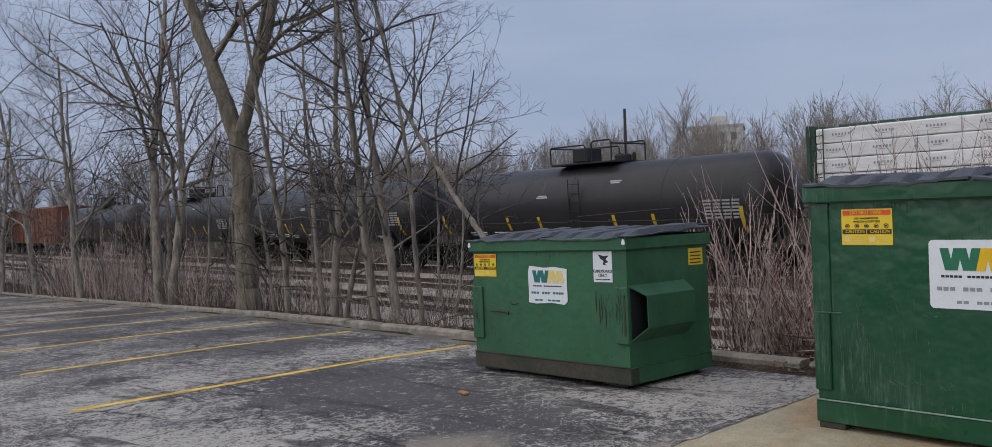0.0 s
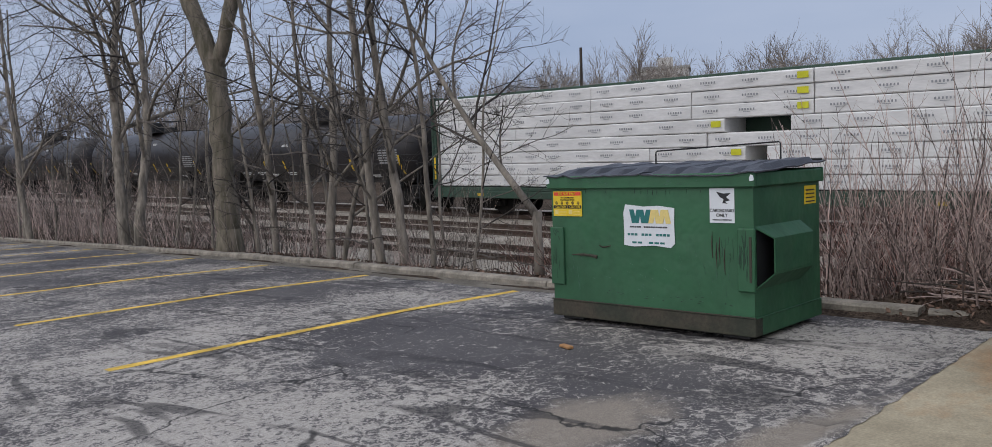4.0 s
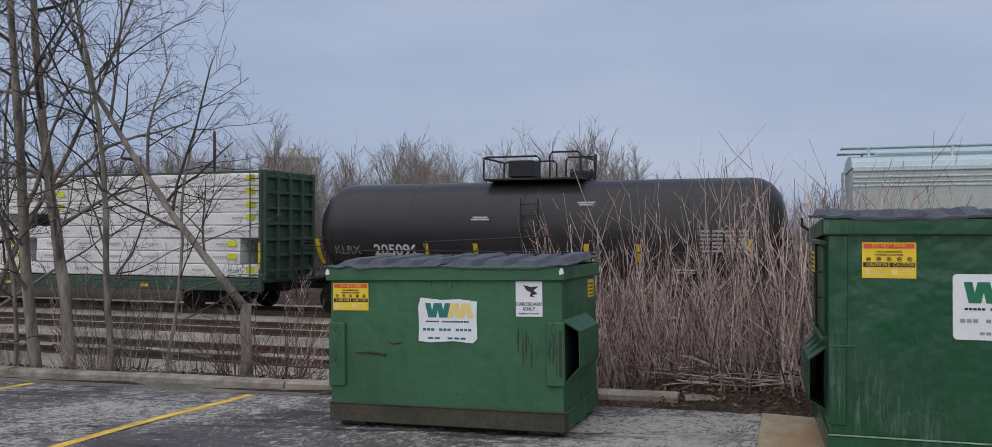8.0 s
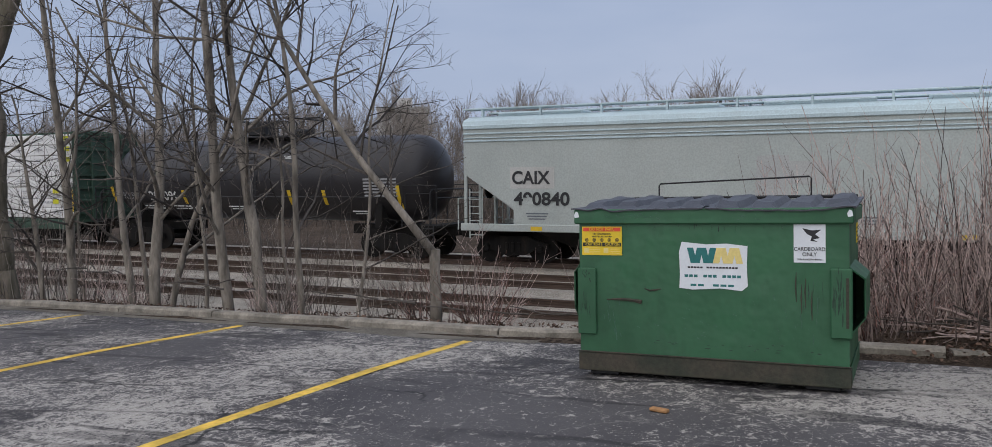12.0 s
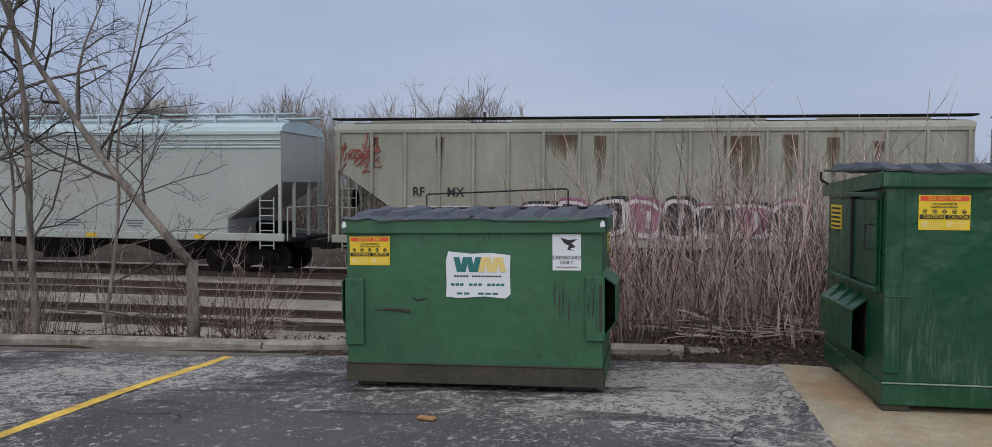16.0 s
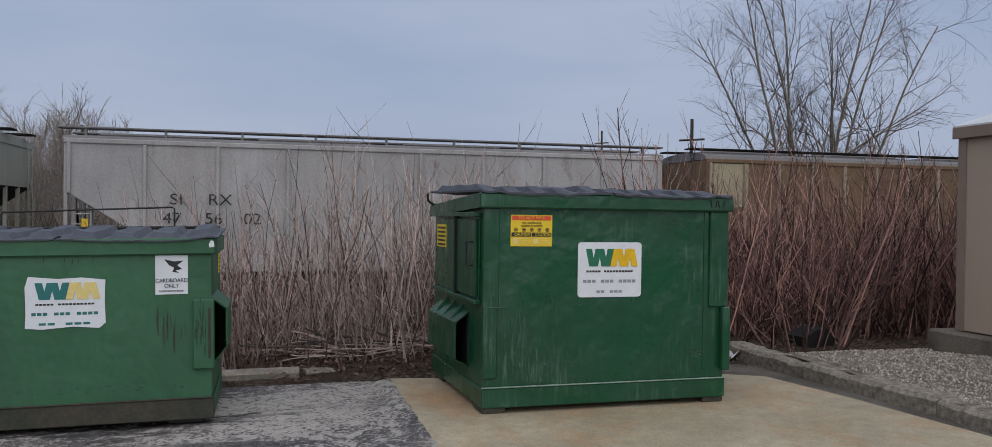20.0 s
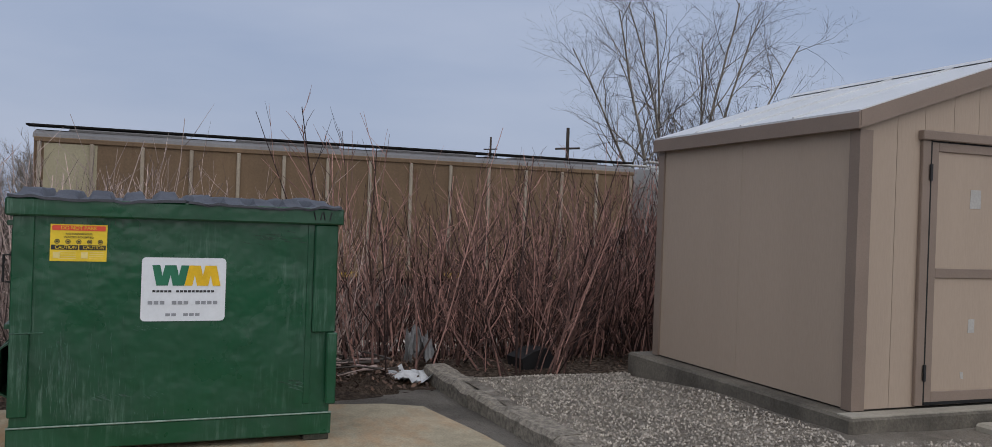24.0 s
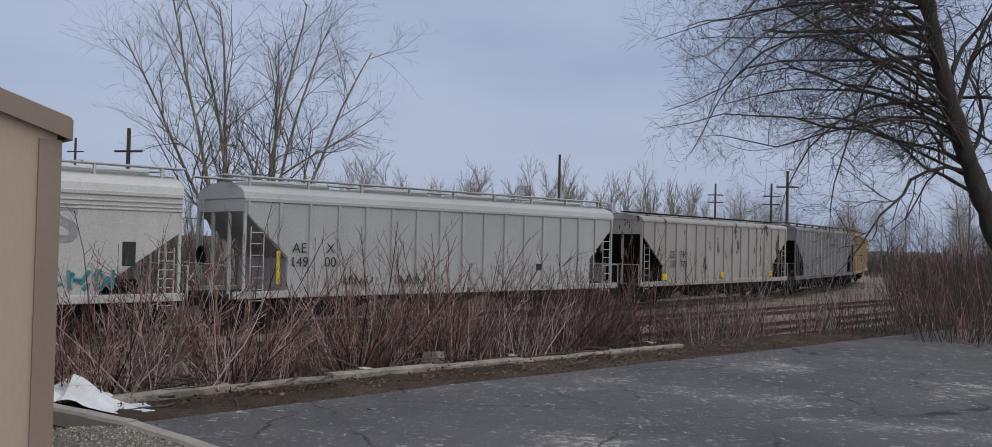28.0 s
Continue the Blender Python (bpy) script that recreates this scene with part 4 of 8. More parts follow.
def hopper_car(label, L, paint, ribs=0, ribpaint=None, roofpaint=None, side_top=3.95, roof_top=4.35, inset=0.35, sx=1.58, slope_top=3.0, slope_low=1.9, slope_in=2.3, smooth_trim=False, chute=UNDER, walk_posts=True, seed=0, walkpaint=None, endpaint=None):
    car = thing("hopper_car", Matrix.Identity(4), label, "railway car", "cars of the freight train")
    rng = random.Random(seed)
    e = L / 2 - inset
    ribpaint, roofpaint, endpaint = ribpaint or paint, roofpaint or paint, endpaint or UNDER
    prof = [(e, side_top), (e, slope_top), (L / 2 - slope_in, slope_low), (L / 2 - slope_in, 1.12), (-L / 2 + slope_in, 1.12), (-L / 2 + slope_in, slope_low), (-e, slope_top), (-e, side_top)]
    b = Mesh().prism([(y, z) for y, z in prof], -sx, sx, 0)
    part("body", b, paint, car)
    # sloping end sheets; the near-black default carries the open ends' shade
    for s_ in (-1, 1):
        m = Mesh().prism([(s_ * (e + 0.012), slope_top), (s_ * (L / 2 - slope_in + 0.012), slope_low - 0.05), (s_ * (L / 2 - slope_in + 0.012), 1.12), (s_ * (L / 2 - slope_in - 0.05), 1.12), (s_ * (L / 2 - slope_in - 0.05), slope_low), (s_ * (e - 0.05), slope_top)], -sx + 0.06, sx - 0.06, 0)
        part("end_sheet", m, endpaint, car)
    # roof: a shallow arch
    arc = [(sx + 0.03, side_top - 0.04)] + [((sx + 0.03) * math.cos(a), side_top + (roof_top - side_top) * math.sin(a) ** 0.9) for a in [math.pi * i / 12 for i in range(1, 12)]] + [(-sx - 0.03, side_top - 0.04)]
    m = Mesh()
    n = len(arc)
    for y in (-e - 0.03, e + 0.03):
        for x, z in arc:
            m.v.append((x, y, z))
    m.f.append(tuple(range(n)))
    m.f.append(tuple(range(n, 2 * n)))
    for i in range(n):
        j = (i + 1) % n
        m.f.append((i, j, n + j, n + i))
    part("roof", m, roofpaint, car)
    part("side_plate", Mesh().box((-sx - 0.05, -e, side_top - 0.14), (-sx, e, side_top - 0.02), 0.015).box((sx, -e, side_top - 0.14), (sx + 0.05, e, side_top - 0.02), 0.015), paint if ribs else ribpaint, car)
    for s_ in (-1, 1):
        part("side_sill", Mesh().box((s_ * (sx - 0.06), -L / 2 + 0.25, 0.98), (s_ * (sx + 0.05), L / 2 - 0.25, 1.2), 0.02), paint, car)
    if ribs:
        lo, hi = -L / 2 + slope_in, L / 2 - slope_in
        for i in range(ribs):
            y = -e + 0.12 + (2 * e - 0.24) * i / (ribs - 1)
            if y < lo:
                zb = slope_low + (lo - y) / (slope_in - inset) * (slope_top - slope_low)
            elif y > hi:
                zb = slope_low + (y - hi) / (slope_in - inset) * (slope_top - slope_low)
            else:
                zb = 1.2
            for s_ in (-1, 1):
                part("rib", Mesh().box((s_ * sx, y - 0.045, zb), (s_ * (sx + 0.075), y + 0.045, side_top - 0.14), 0.015), ribpaint, car)
    if smooth_trim:
        for z, h in ((side_top - 0.30, 0.05), (side_top - 0.42, 0.03), (side_top - 0.52, 0.05)):
            part("trim_strip", Mesh().box((-sx - 0.035, -e, z), (-sx, e, z + h), 0.01), ribpaint, car)
    # running boards on short posts along the roof edges, and hatches
    wz = roof_top + (0.15 if walk_posts else 0.06)
    for s_ in (-1, 1):
        m = Mesh().box((s_ * 0.62, -L / 2 + 0.1, wz), (s_ * 1.12, L / 2 - 0.1, wz + 0.045), 0.01)
        part("running_board", m, walkpaint or (roofpaint if walk_posts else UNDER), car)
        if walk_posts:
            for i in range(9):
                y = -e + 0.4 + (2 * e - 0.8) * i / 8
                part("board_bracket", Mesh().box((s_ * 1.0, y - 0.03, roof_top - 0.25), (s_ * 1.1, y + 0.03, wz + 0.045)), walkpaint or roofpaint, car)
    for i in range(4):
        y = -e + e * 2 * (i + 0.5) / 4
        part("hatch", Mesh().box((-0.45, y - 1.4, roof_top - 0.05), (0.45, y + 1.4, roof_top + 0.1), 0.04), roofpaint, car)
    # discharge chutes
    nb = 3
    for i in range(nb):
        c = (i - 1) * (L - 2 * slope_in) / nb
        w = (L - 2 * slope_in) / nb / 2 - 0.25
        m = Mesh()
        k = len(m.v)
        for (hw, hx, z) in ((w, sx - 0.12, 1.12), (0.45, 0.6, 0.42), (0.42, 0.55, 0.28)):
            m.v += [(-hx, c - hw, z), (hx, c - hw, z), (hx, c + hw, z), (-hx, c + hw, z)]
        for a in (0, 4):
            for u in range(4):
                w2 = (u + 1) % 4
                m.f.append((k + a + u, k + a + w2, k + a + 4 + w2, k + a + 4 + u))
        m.f.append((k + 8, k + 9, k + 10, k + 11))
        m.f.append((k, k + 1, k + 2, k + 3))
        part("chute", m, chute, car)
    # open ends: sill, platform, posts, ladders, brake wheel
    for s_ in (-1, 1):
        part("end_platform", Mesh().box((-sx, s_ * (L / 2 - slope_in), 0.95), (sx, s_ * (L / 2 - 0.1), 1.06), 0.02), UNDER, car)
        for x in (-sx + 0.05, -0.55, 0.55, sx - 0.05):
            part("end_post", Mesh().box((x - 0.045, s_ * (e - 0.09), 1.0), (x + 0.045, s_ * e, slope_top + 0.1), 0.01), paint, car)
        ladder(car, -sx - 0.02, s_ * (e - 0.42), 0.75, slope_top - 0.45, 0.42, paint)
        ladder(car, sx - 0.4, s_ * (e + 0.1), 0.75, side_top, 0.42, paint, along=0, rungs=10)
        m = Mesh().tube([(-sx, s_ * (L / 2 - 0.15), 1.95), (sx, s_ * (L / 2 - 0.15), 1.95)], 0.022, 5)
        m.tube([(-sx, s_ * (L / 2 - 0.15), 1.95), (-sx, s_ * (L / 2 - 0.15), 1.0)], 0.022, 5)
        part("grab_rail", m, paint, car)
    bw = Mesh().lathe([(-0.03, 0.30), (0.03, 0.30), (0.03, 0.24), (-0.03, 0.24)], (0.5, L / 2 - 0.2, 2.2), 1, 16)
    part("brake_wheel", bw, UNDER, car)
    part("air_reservoir", Mesh().lathe([(-0.7, 0.05), (-0.66, 0.2), (0.66, 0.2), (0.7, 0.05)], (0.4, -L / 2 + 1.5, 1.3), 1, 12), UNDER, car)
    part("centre_sill", Mesh().box((-0.3, -L / 2 + 0.1, 0.72), (0.3, L / 2 - 0.1, 1.02), 0.02), UNDER, car)
    for s_ in (-1, 1):
        bogie(car, s_ * (L / 2 - 1.75))
    coupler(car, L)
    return car


def tank_car(label, L, R=1.45, zc=2.58, mark="", number="", plain_marks=True, dome=0.0):
    car = thing("tank_car", Matrix.Identity(4), label, "railway car", "cars of the freight train")
    h = (L - 1.2) / 2
    prof = [(-h, 0.25), (-h + 0.06, 0.62), (-h + 0.2, 1.0), (-h + 0.42, 1.27), (-h + 0.68, 1.41), (-h + 0.95, R), (0, R), (h - 0.95, R), (h - 0.68, 1.41), (h - 0.42, 1.27), (h - 0.2, 1.0), (h - 0.06, 0.62), (h, 0.25)]
    t = Mesh().lathe(prof, (0, 0, zc), 1, 48)
    t.smooth = True
    tank = part("tank", t, TANKBLACK, car)
    for y in (-h * 0.5, h * 0.02, h * 0.52):
        part("weld_seam", Mesh().lathe([(-0.02, R + 0.004), (0, R + 0.012), (0.02, R + 0.004)], (0, y, zc), 1, 40), TANKBLACK, tank)
    for s_ in (-1, 1):
        part("stub_sill", Mesh().box((-0.35, s_ * (h - 3.4), 0.72), (0.35, s_ * (L / 2), 1.05), 0.02), UNDER, car)
        part("cradle", Mesh().prism([(-1.4, 1.0), (1.4, 1.0), (1.35, 1.75), (0.9, 1.2), (-0.9, 1.2), (-1.35, 1.75)], s_ * (h - 1.7) - 0.12, s_ * (h - 1.7) + 0.12, 1), UNDER, car)
        part("end_platform", Mesh().box((-1.5, s_ * (h - 0.1), 1.02), (1.5, s_ * (L / 2 - 0.05), 1.1), 0.01), UNDER, car)
        r = Mesh()
        for x in (-1.48, 1.48):
            r.tube([(x, s_ * (L / 2 - 0.1), 1.05), (x, s_ * (L / 2 - 0.1), 2.35), (x, s_ * (h - 0.75), 2.35), (x, s_ * (h - 0.75), 1.05)], 0.022, 6)
        r.tube([(-1.48, s_ * (L / 2 - 0.1), 1.95), (1.48, s_ * (L / 2 - 0.1), 1.95)], 0.022, 6)
        part("handrail", r, BLACK, car)
        ladder(car, -1.5, s_ * (L / 2 - 0.4), 0.5, 1.1, 0.4, BLACK, rungs=3)
        bogie(car, s_ * (L / 2 - 2.0))
    # side handrail on brackets
    r = Mesh()
    for x in (-1.53, 1.53):
        r.tube([(x, -h + 1.0, 1.98), (x, h - 1.0, 1.98)], 0.02, 5)
        for i in range(9):
            y = -h + 1.0 + (2 * h - 2) * i / 8
            r.tube([(x, y, 1.98), (x * 0.93, y, 2.05)], 0.016, 4)
    part("side_rail", r, BLACK, car)
    # top platform with rails, fittings housing and vents
    pz = zc + R + 0.06
    part("top_platform", Mesh().box((-0.95, -1.45, pz - 0.06), (0.95, 1.45, pz), 0.01), BLACK, car)
    r = Mesh()
    for x in (-0.95, 0.95):
        for (a, b_) in ((-1.45, -0.55), (-0.25, 1.45)):
            ht = 0.62 if a > -1 else 0.72
            r.tube([(x, a, pz), (x, a, pz + ht - 0.08), (x, a + 0.08, pz + ht), (x, b_ - 0.08, pz + ht), (x, b_, pz + ht - 0.08), (x, b_, pz)], 0.028, 6)
    for y in (-1.45, 1.45):
        r.tube([(-0.95, y, pz + 0.6), (0.95, y, pz + 0.6)], 0.028, 6)
    part("platform_rail", r, BLACK, car)
    part("fittings_housing", Mesh().box((-0.4, 0.12, pz + 0.06), (0.4, 0.88, pz + 0.56), 0.03).box((-0.3, 0.2, pz - 0.02), (0.3, 0.8, pz + 0.08)), BLACK, car)
    part("manway", Mesh().lathe([(0, 0.3), (0.2, 0.3), (0.26, 0.26), (0.27, 0.05)], (0, -1.2, pz - 0.02), 2, 18), BLACK, car)
    for y in (-0.9, -1.5, 0.2):
        part("valve", Mesh().lathe([(0, 0.07), (0.2, 0.07), (0.3, 0.04)], (0.25, y, pz), 2, 8), BLACK, car)
    for s_ in (-1, 1):
        ye = s_ * (h + 0.25)
        part("end_rail", Mesh().tube([(-1.4, ye, 1.0), (-1.4, ye, 2.15), (-1.33, ye, 2.22), (1.33, ye, 2.22), (1.4, ye, 2.15), (1.4, ye, 1.0)], 0.026, 6), BLACK, car)
        part("corner_rail", Mesh().tube([(-1.45, ye, 1.05), (-1.45, ye, 2.1), (-1.45, ye - s_ * 0.9, 2.1), (-1.45, ye - s_ * 0.9, 1.05)], 0.024, 6), BLACK, car)
    ladder(car, -1.5, -0.1, 0.6, zc + 0.9, 0.5, BLACK, rungs=9)
    # yellow reflective stripes along the side
    for i, (y, z, hh) in enumerate([(h - 0.25, 1.95, 0.8), (h * 0.55 - 0.75, 1.95, 0.5), (h * 0.33 - 0.75, 1.95, 0.5), (-h * 0.12 - 0.87, 1.95, 0.5), (-h * 0.45, 1.95, 0.5), (-h + 0.95, 1.95, 0.8)]):
        dx = math.sqrt(max(0.01, R * R - (z - zc) ** 2)) + 0.02
        zz = [z - hh / 2 + hh * k / 5 for k in range(6)]
        st = Mesh()
        for q in zz:
            r_ = math.sqrt(R * R - (q - zc) ** 2) + 0.012
            if abs(y) > h - 0.6:
                r_ = 1.33 * math.sqrt(max(0.05, 1 - ((q - zc) / 1.33) ** 2)) + 0.06
            st.v += [(-r_, y - 0.07, q), (-r_, y + 0.07, q)]
        for k in range(5):
            st.f.append((2 * k, 2 * k + 1, 2 * k + 3, 2 * k + 2))
        part("reflector_stripe", st, REFLECT, car)

    def on_side(y, z):
        return -(math.sqrt(R * R - (z - zc) ** 2) + 0.012)

    if number:
        lettering(mark, 0.40, side_pose(on_side(0, 1.98) - 0.004, h - 1.3, 1.98) @ pose(0, 0, 0, 24.4), LETTERGREY, car, squeeze=0.9)
        lettering(number, 0.50, side_pose(on_side(0, 1.98) - 0.004, h - 2.9, 1.98) @ pose(0, 0, 0, 24.4), LETTERWHITE, car, squeeze=0.95, bold=0.012)
    small = Mesh()
    for (y, z, w) in ((h - 2.2, 1.62, 1.0), (h - 3.6, 1.62, 0.9), (h - 2.2, 1.53, 0.9), (h - 3.6, 1.53, 0.8), (h - 6.2, 1.62, 0.8), (h - 6.2, 1.54, 0.6), (h * 0.2, 2.95, 0.45), (h * 0.2, 2.89, 0.55), (-h * 0.24, 3.35, 0.5), (-h * 0.24, 3.29, 0.4), (-h * 0.62, 1.5, 0.6), (-h * 0.62, 1.42, 0.5), (h * 0.4, 1.55, 0.6), (h * 0.4, 1.47, 0.45)):
        bar(y, z, w, 0.045, on_side(y, z), small)
    tagged(part("stencil_text", small, LETTERWHITE, car), kind="stuff")
    tb = Mesh()
    for r_ in range(6):
        for c_ in range(4):
            z = 2.55 - 0.105 * r_
            bar(-h + 2.1 - 0.33 * c_, z, 0.27, 0.06, on_side(0, z), tb)
    part("data_stencil", tb, LETTERGREY, car)
    coupler(car, L)
    return car


def centerbeam_car():
    L = 23.0
    car = thing("lumber_car", Matrix.Identity(4), "green centrebeam railway car loaded with white wrapped lumber", "railway car", "cars of the freight train")
    rng = random.Random(3)
    e = L / 2
    part("deck", Mesh().box((-1.5, -e, 0.92), (1.5, e, 1.06), 0.02), BEAMGREEN, car)
    for s_ in (-1, 1):
        part("side_sill", Mesh().box((s_ * 1.35, -e, 0.66), (s_ * 1.52, e, 0.92), 0.02), BEAMGREEN, car)
        bogie(car, s_ * (e - 2.2))
        bk = part("bulkhead", Mesh().box((-1.5, s_ * (e - 0.13), 1.06), (1.5, s_ * e, 4.5), 0.02), BEAMGREEN, car)
        for x in (-1.44, -0.72, 0.0, 0.72, 1.44):
            part("bulkhead_post", Mesh().box((x - 0.06, s_ * e, 1.0), (x + 0.06, s_ * (e + 0.13), 4.5), 0.015), BEAMGREEN, bk)
        for z in (1.25, 1.75, 2.25, 2.75, 3.25, 3.75, 4.25):
            part("bulkhead_beam", Mesh().box((-1.44, s_ * e, z), (1.44, s_ * (e + 0.10), z + 0.09), 0.01), BEAMGREEN, bk)
        ladder(car, -1.55, s_ * (e - 0.2), 0.6, 4.4, 0.4, BEAMGREEN, rungs=10)
        part("reflector_stripe", Mesh().box((-1.54, s_ * (e - 0.12), 1.35), (-1.535, s_ * (e - 0.02), 2.2)), REFLECT, car)
    part("centre_beam", Mesh().box((-0.12, -e + 0.6, 1.06), (0.12, e - 0.6, 4.4), 0.02), BEAMGREEN, car)
    part("top_chord", Mesh().box((-0.42, -e + 0.3, 4.4), (0.42, e - 0.3, 4.56), 0.02), BEAMGREEN, car)
    part("centre_sill", Mesh().box((-0.3, -e, 0.60), (0.3, e, 0.92), 0.02), UNDER, car)
    # wrapped packs: eight tiers
    tiers = 8
    z0, hgt = 1.10, 0.398
    bars, tags = Mesh(), []
    for t in range(tiers):
        z = z0 + t * (hgt + 0.016)
        far_end = -e + (0.85 if t in (1, 2) else 0.15)
        split = ((-1.95, -1.98), (-1.7, -2.35), (-1.7, -2.35), (-0.45, -0.48), (-1.05, -3.05), (-3.7, -3.73), (-3.7, -3.73), (-3.7, -3.73))[t]
        runs = [(e - 0.15, split[0]), (split[1], far_end)]
        for (ya, yb) in runs:
            n = max(1, round((ya - yb) / 3.65))
            for i in range(n):
                a = ya + (yb - ya) * i / n
                b_ = ya + (yb - ya) * (i + 1) / n
                for s_ in (-1, 1):
                    j = rng.uniform(-0.025, 0.025)
                    m = Mesh()
                    k, seg = 0, 10
                    x0, x1 = s_ * 0.14, s_ * (1.44 + j)
                    for q in range(seg + 1):
                        y = a - 0.008 + (b_ - a + 0.016) * q / seg
                        sag = 0.012 * rng.uniform(-1, 1)
                        m.v += [(x0, y, z), (x0, y, z + hgt), (x1 - s_ * 0.03, y, z + hgt + sag * 0.3), (x1 + s_ * sag, y, z + hgt - 0.035), (x1 + s_ * sag * 0.8, y, z + 0.03), (x1 - s_ * 0.02, y, z)]
                    for q in range(seg):
                        for u in range(6):
                            w = (u + 1) % 6
                            m.f.append((q * 6 + u, q * 6 + w, q * 6 + 6 + w, q * 6 + 6 + u))
                    m.f += [tuple(range(6)), tuple(seg * 6 + u for u in range(6))]
                    part("lumber_pack", m, WRAP, car)
                x = -1.475
                nb = max(1, round((a - b_) / 1.25))
                for q in range(nb):
                    y = a + (b_ - a) * (q + 0.5) / nb + rng.uniform(-0.1, 0.1)
                    for c in range(6):
                        bar(y + 0.22 - 0.088 * c, z + hgt * 0.55, 0.042, 0.062, x, bars)
                    bar(y, z + hgt * 0.38, 0.22, 0.014, x, bars)
            if t != 3:
                tags.append((yb + 0.28, z + hgt * 0.55))
    tagged(part("wrapper_print", bars, STENCILGREY, car), kind="stuff")
    for y, z in tags:
        part("pack_tag", Mesh().box((-1.485, y - 0.16, z - 0.07), (-1.478, y + 0.16, z + 0.11)), TAGYELLOW, car)
    for y in (-7, -1.2, 4.5, 9):
        part("reflector_stripe", Mesh().box((-1.53, y - 0.16, 0.74), (-1.524, y + 0.16, 0.84)), REFLECT, car)
    coupler(car, L)
    return car


def box_car(label, L, paint):
    car = thing("box_car", Matrix.Identity(4), label, "railway car", "cars of the freight train")
    part("body", Mesh().box((-1.5, -L / 2 + 0.3, 1.05), (1.5, L / 2 - 0.3, 4.2), 0.03), paint, car)
    part("roof", Mesh().prism([(-1.55, 4.2), (0, 4.45), (1.55, 4.2)], -L / 2 + 0.25, L / 2 - 0.25, 1), paint, car)
    for i in range(13):
        y = -L / 2 + 0.6 + (L - 1.2) * i / 12
        part("rib", Mesh().box((-1.56, y - 0.05, 1.1), (-1.5, y + 0.05, 4.15), 0.01), paint, car)
    part("door", Mesh().box((-1.6, -1.6, 1.15), (-1.5, 1.6, 4.1), 0.02), paint, car)
    for s_ in (-1, 1):
        bogie(car, s_ * (L / 2 - 2))
    coupler(car, L)
    return car


CARS = []


def add_car(car, c0):
    CARS.append((car, c0))
    return car


for c0 in (108.0, 72.8, 55.5, 38.3, 21.0):
    add_car(tank_car("black steel tank car with a railed top platform", 16.6), c0)
add_car(box_car("rust-red boxcar glimpsed behind the trees", 17.0, ORANGE), 90.3)
add_car(centerbeam_car(), 0.45)
add_car(tank_car("black steel tank car with white stencilled numbers", 15.2, mark="KLRX", number="205096"), -19.68)

car = add_car(hopper_car("pale blue-grey covered hopper car with smooth sides", 16.7, PALEBLUE, smooth_trim=True, roofpaint=PALEROOF, ribpaint=PALEROOF, roof_top=4.50, side_top=4.17, slope_top=2.7, slope_low=1.65, slope_in=2.0, seed=1, endpaint=LIGHTHOP), -36.2)
lettering("CAIX", 0.52, side_pose(-1.60, 5.8, 2.55), INK, car, squeeze=0.98, bold=0.014)
lettering("490840", 0.52, side_pose(-1.60, 5.45, 1.93), INK, car, squeeze=1.12, bold=0.014)
part("number_patch", Mesh().box((-1.584, 5.05, 2.25), (-1.587, 6.45, 2.88)), WHITEHOP, car, "paler repainted patch behind the mark")
part("repaint_patch", Mesh().box((-1.584, -1.4, 1.8), (-1.588, -0.6, 3.1)).box((-1.584, -2.6, 2.35), (-1.588, -1.4, 2.95)), LIGHTHOP, car)
m = Mesh()
for (y, w) in ((5.6, 0.7), (2.6, 0.5), (-1.2, 0.9), (-3.4, 0.6)):
    for k in range(3):
        bar(y, 1.52 - 0.08 * k, w * (1 - 0.12 * k), 0.035, -1.585, m)
tagged(part("stencil_text", m, GREYINK, car), kind="stuff")
for y in (-5.5, -2.0, 1.6, 5.6):
    part("reflector_stripe", Mesh().box((-1.64, y - 0.18, 1.02), (-1.636, y + 0.18, 1.14)), REFLECT, car)

car = add_car(hopper_car("olive-grey ribbed hopper car with rust streaks and graffiti", 17.36, OLIVE, ribs=18, side_top=4.2, roof_top=4.42, slope_top=3.1, slope_low=1.9, slope_in=2.1, walk_posts=False, seed=2), -54.17)
for txt, y in (("RF", 5.9), ("MX", 4.85)):
    lettering(txt, 0.36, side_pose(-1.59, y, 2.42), INK, car, squeeze=0.9, bold=0.008)
part("reflector_stripe", Mesh().box((-1.66, 6.5, 1.42), (-1.664, 7.1, 1.62)), REFLECT, car)
for txt, y in (("45", 5.8), ("68", 4.75)):
    part("number_panel", Mesh().box((-1.585, y - 0.5, 1.68), (-1.588, y + 0.5, 2.05)), LETTERWHITE, car)
    lettering(txt, 0.40, side_pose(-1.592, y, 1.86), INK, car)
for y, w, top, drop in ((-2.75, 0.46, 3.95, 2.0), (-3.95, 0.22, 3.98, 1.5), (-5.0, 0.16, 3.9, 1.3), (-6.1, 0.12, 3.8, 0.8), (0.9, 0.16, 3.97, 1.6), (1.9, 0.5, 4.0, 0.7), (5.3, 0.12, 3.95, 1.0), (7.2, 0.14, 3.95, 0.9)):
    part("rust_stain", Mesh().box((-1.581, y - w, top - drop), (-1.584, y + w, top)), RUSTRUN, car, "rust running down from the roof seam")
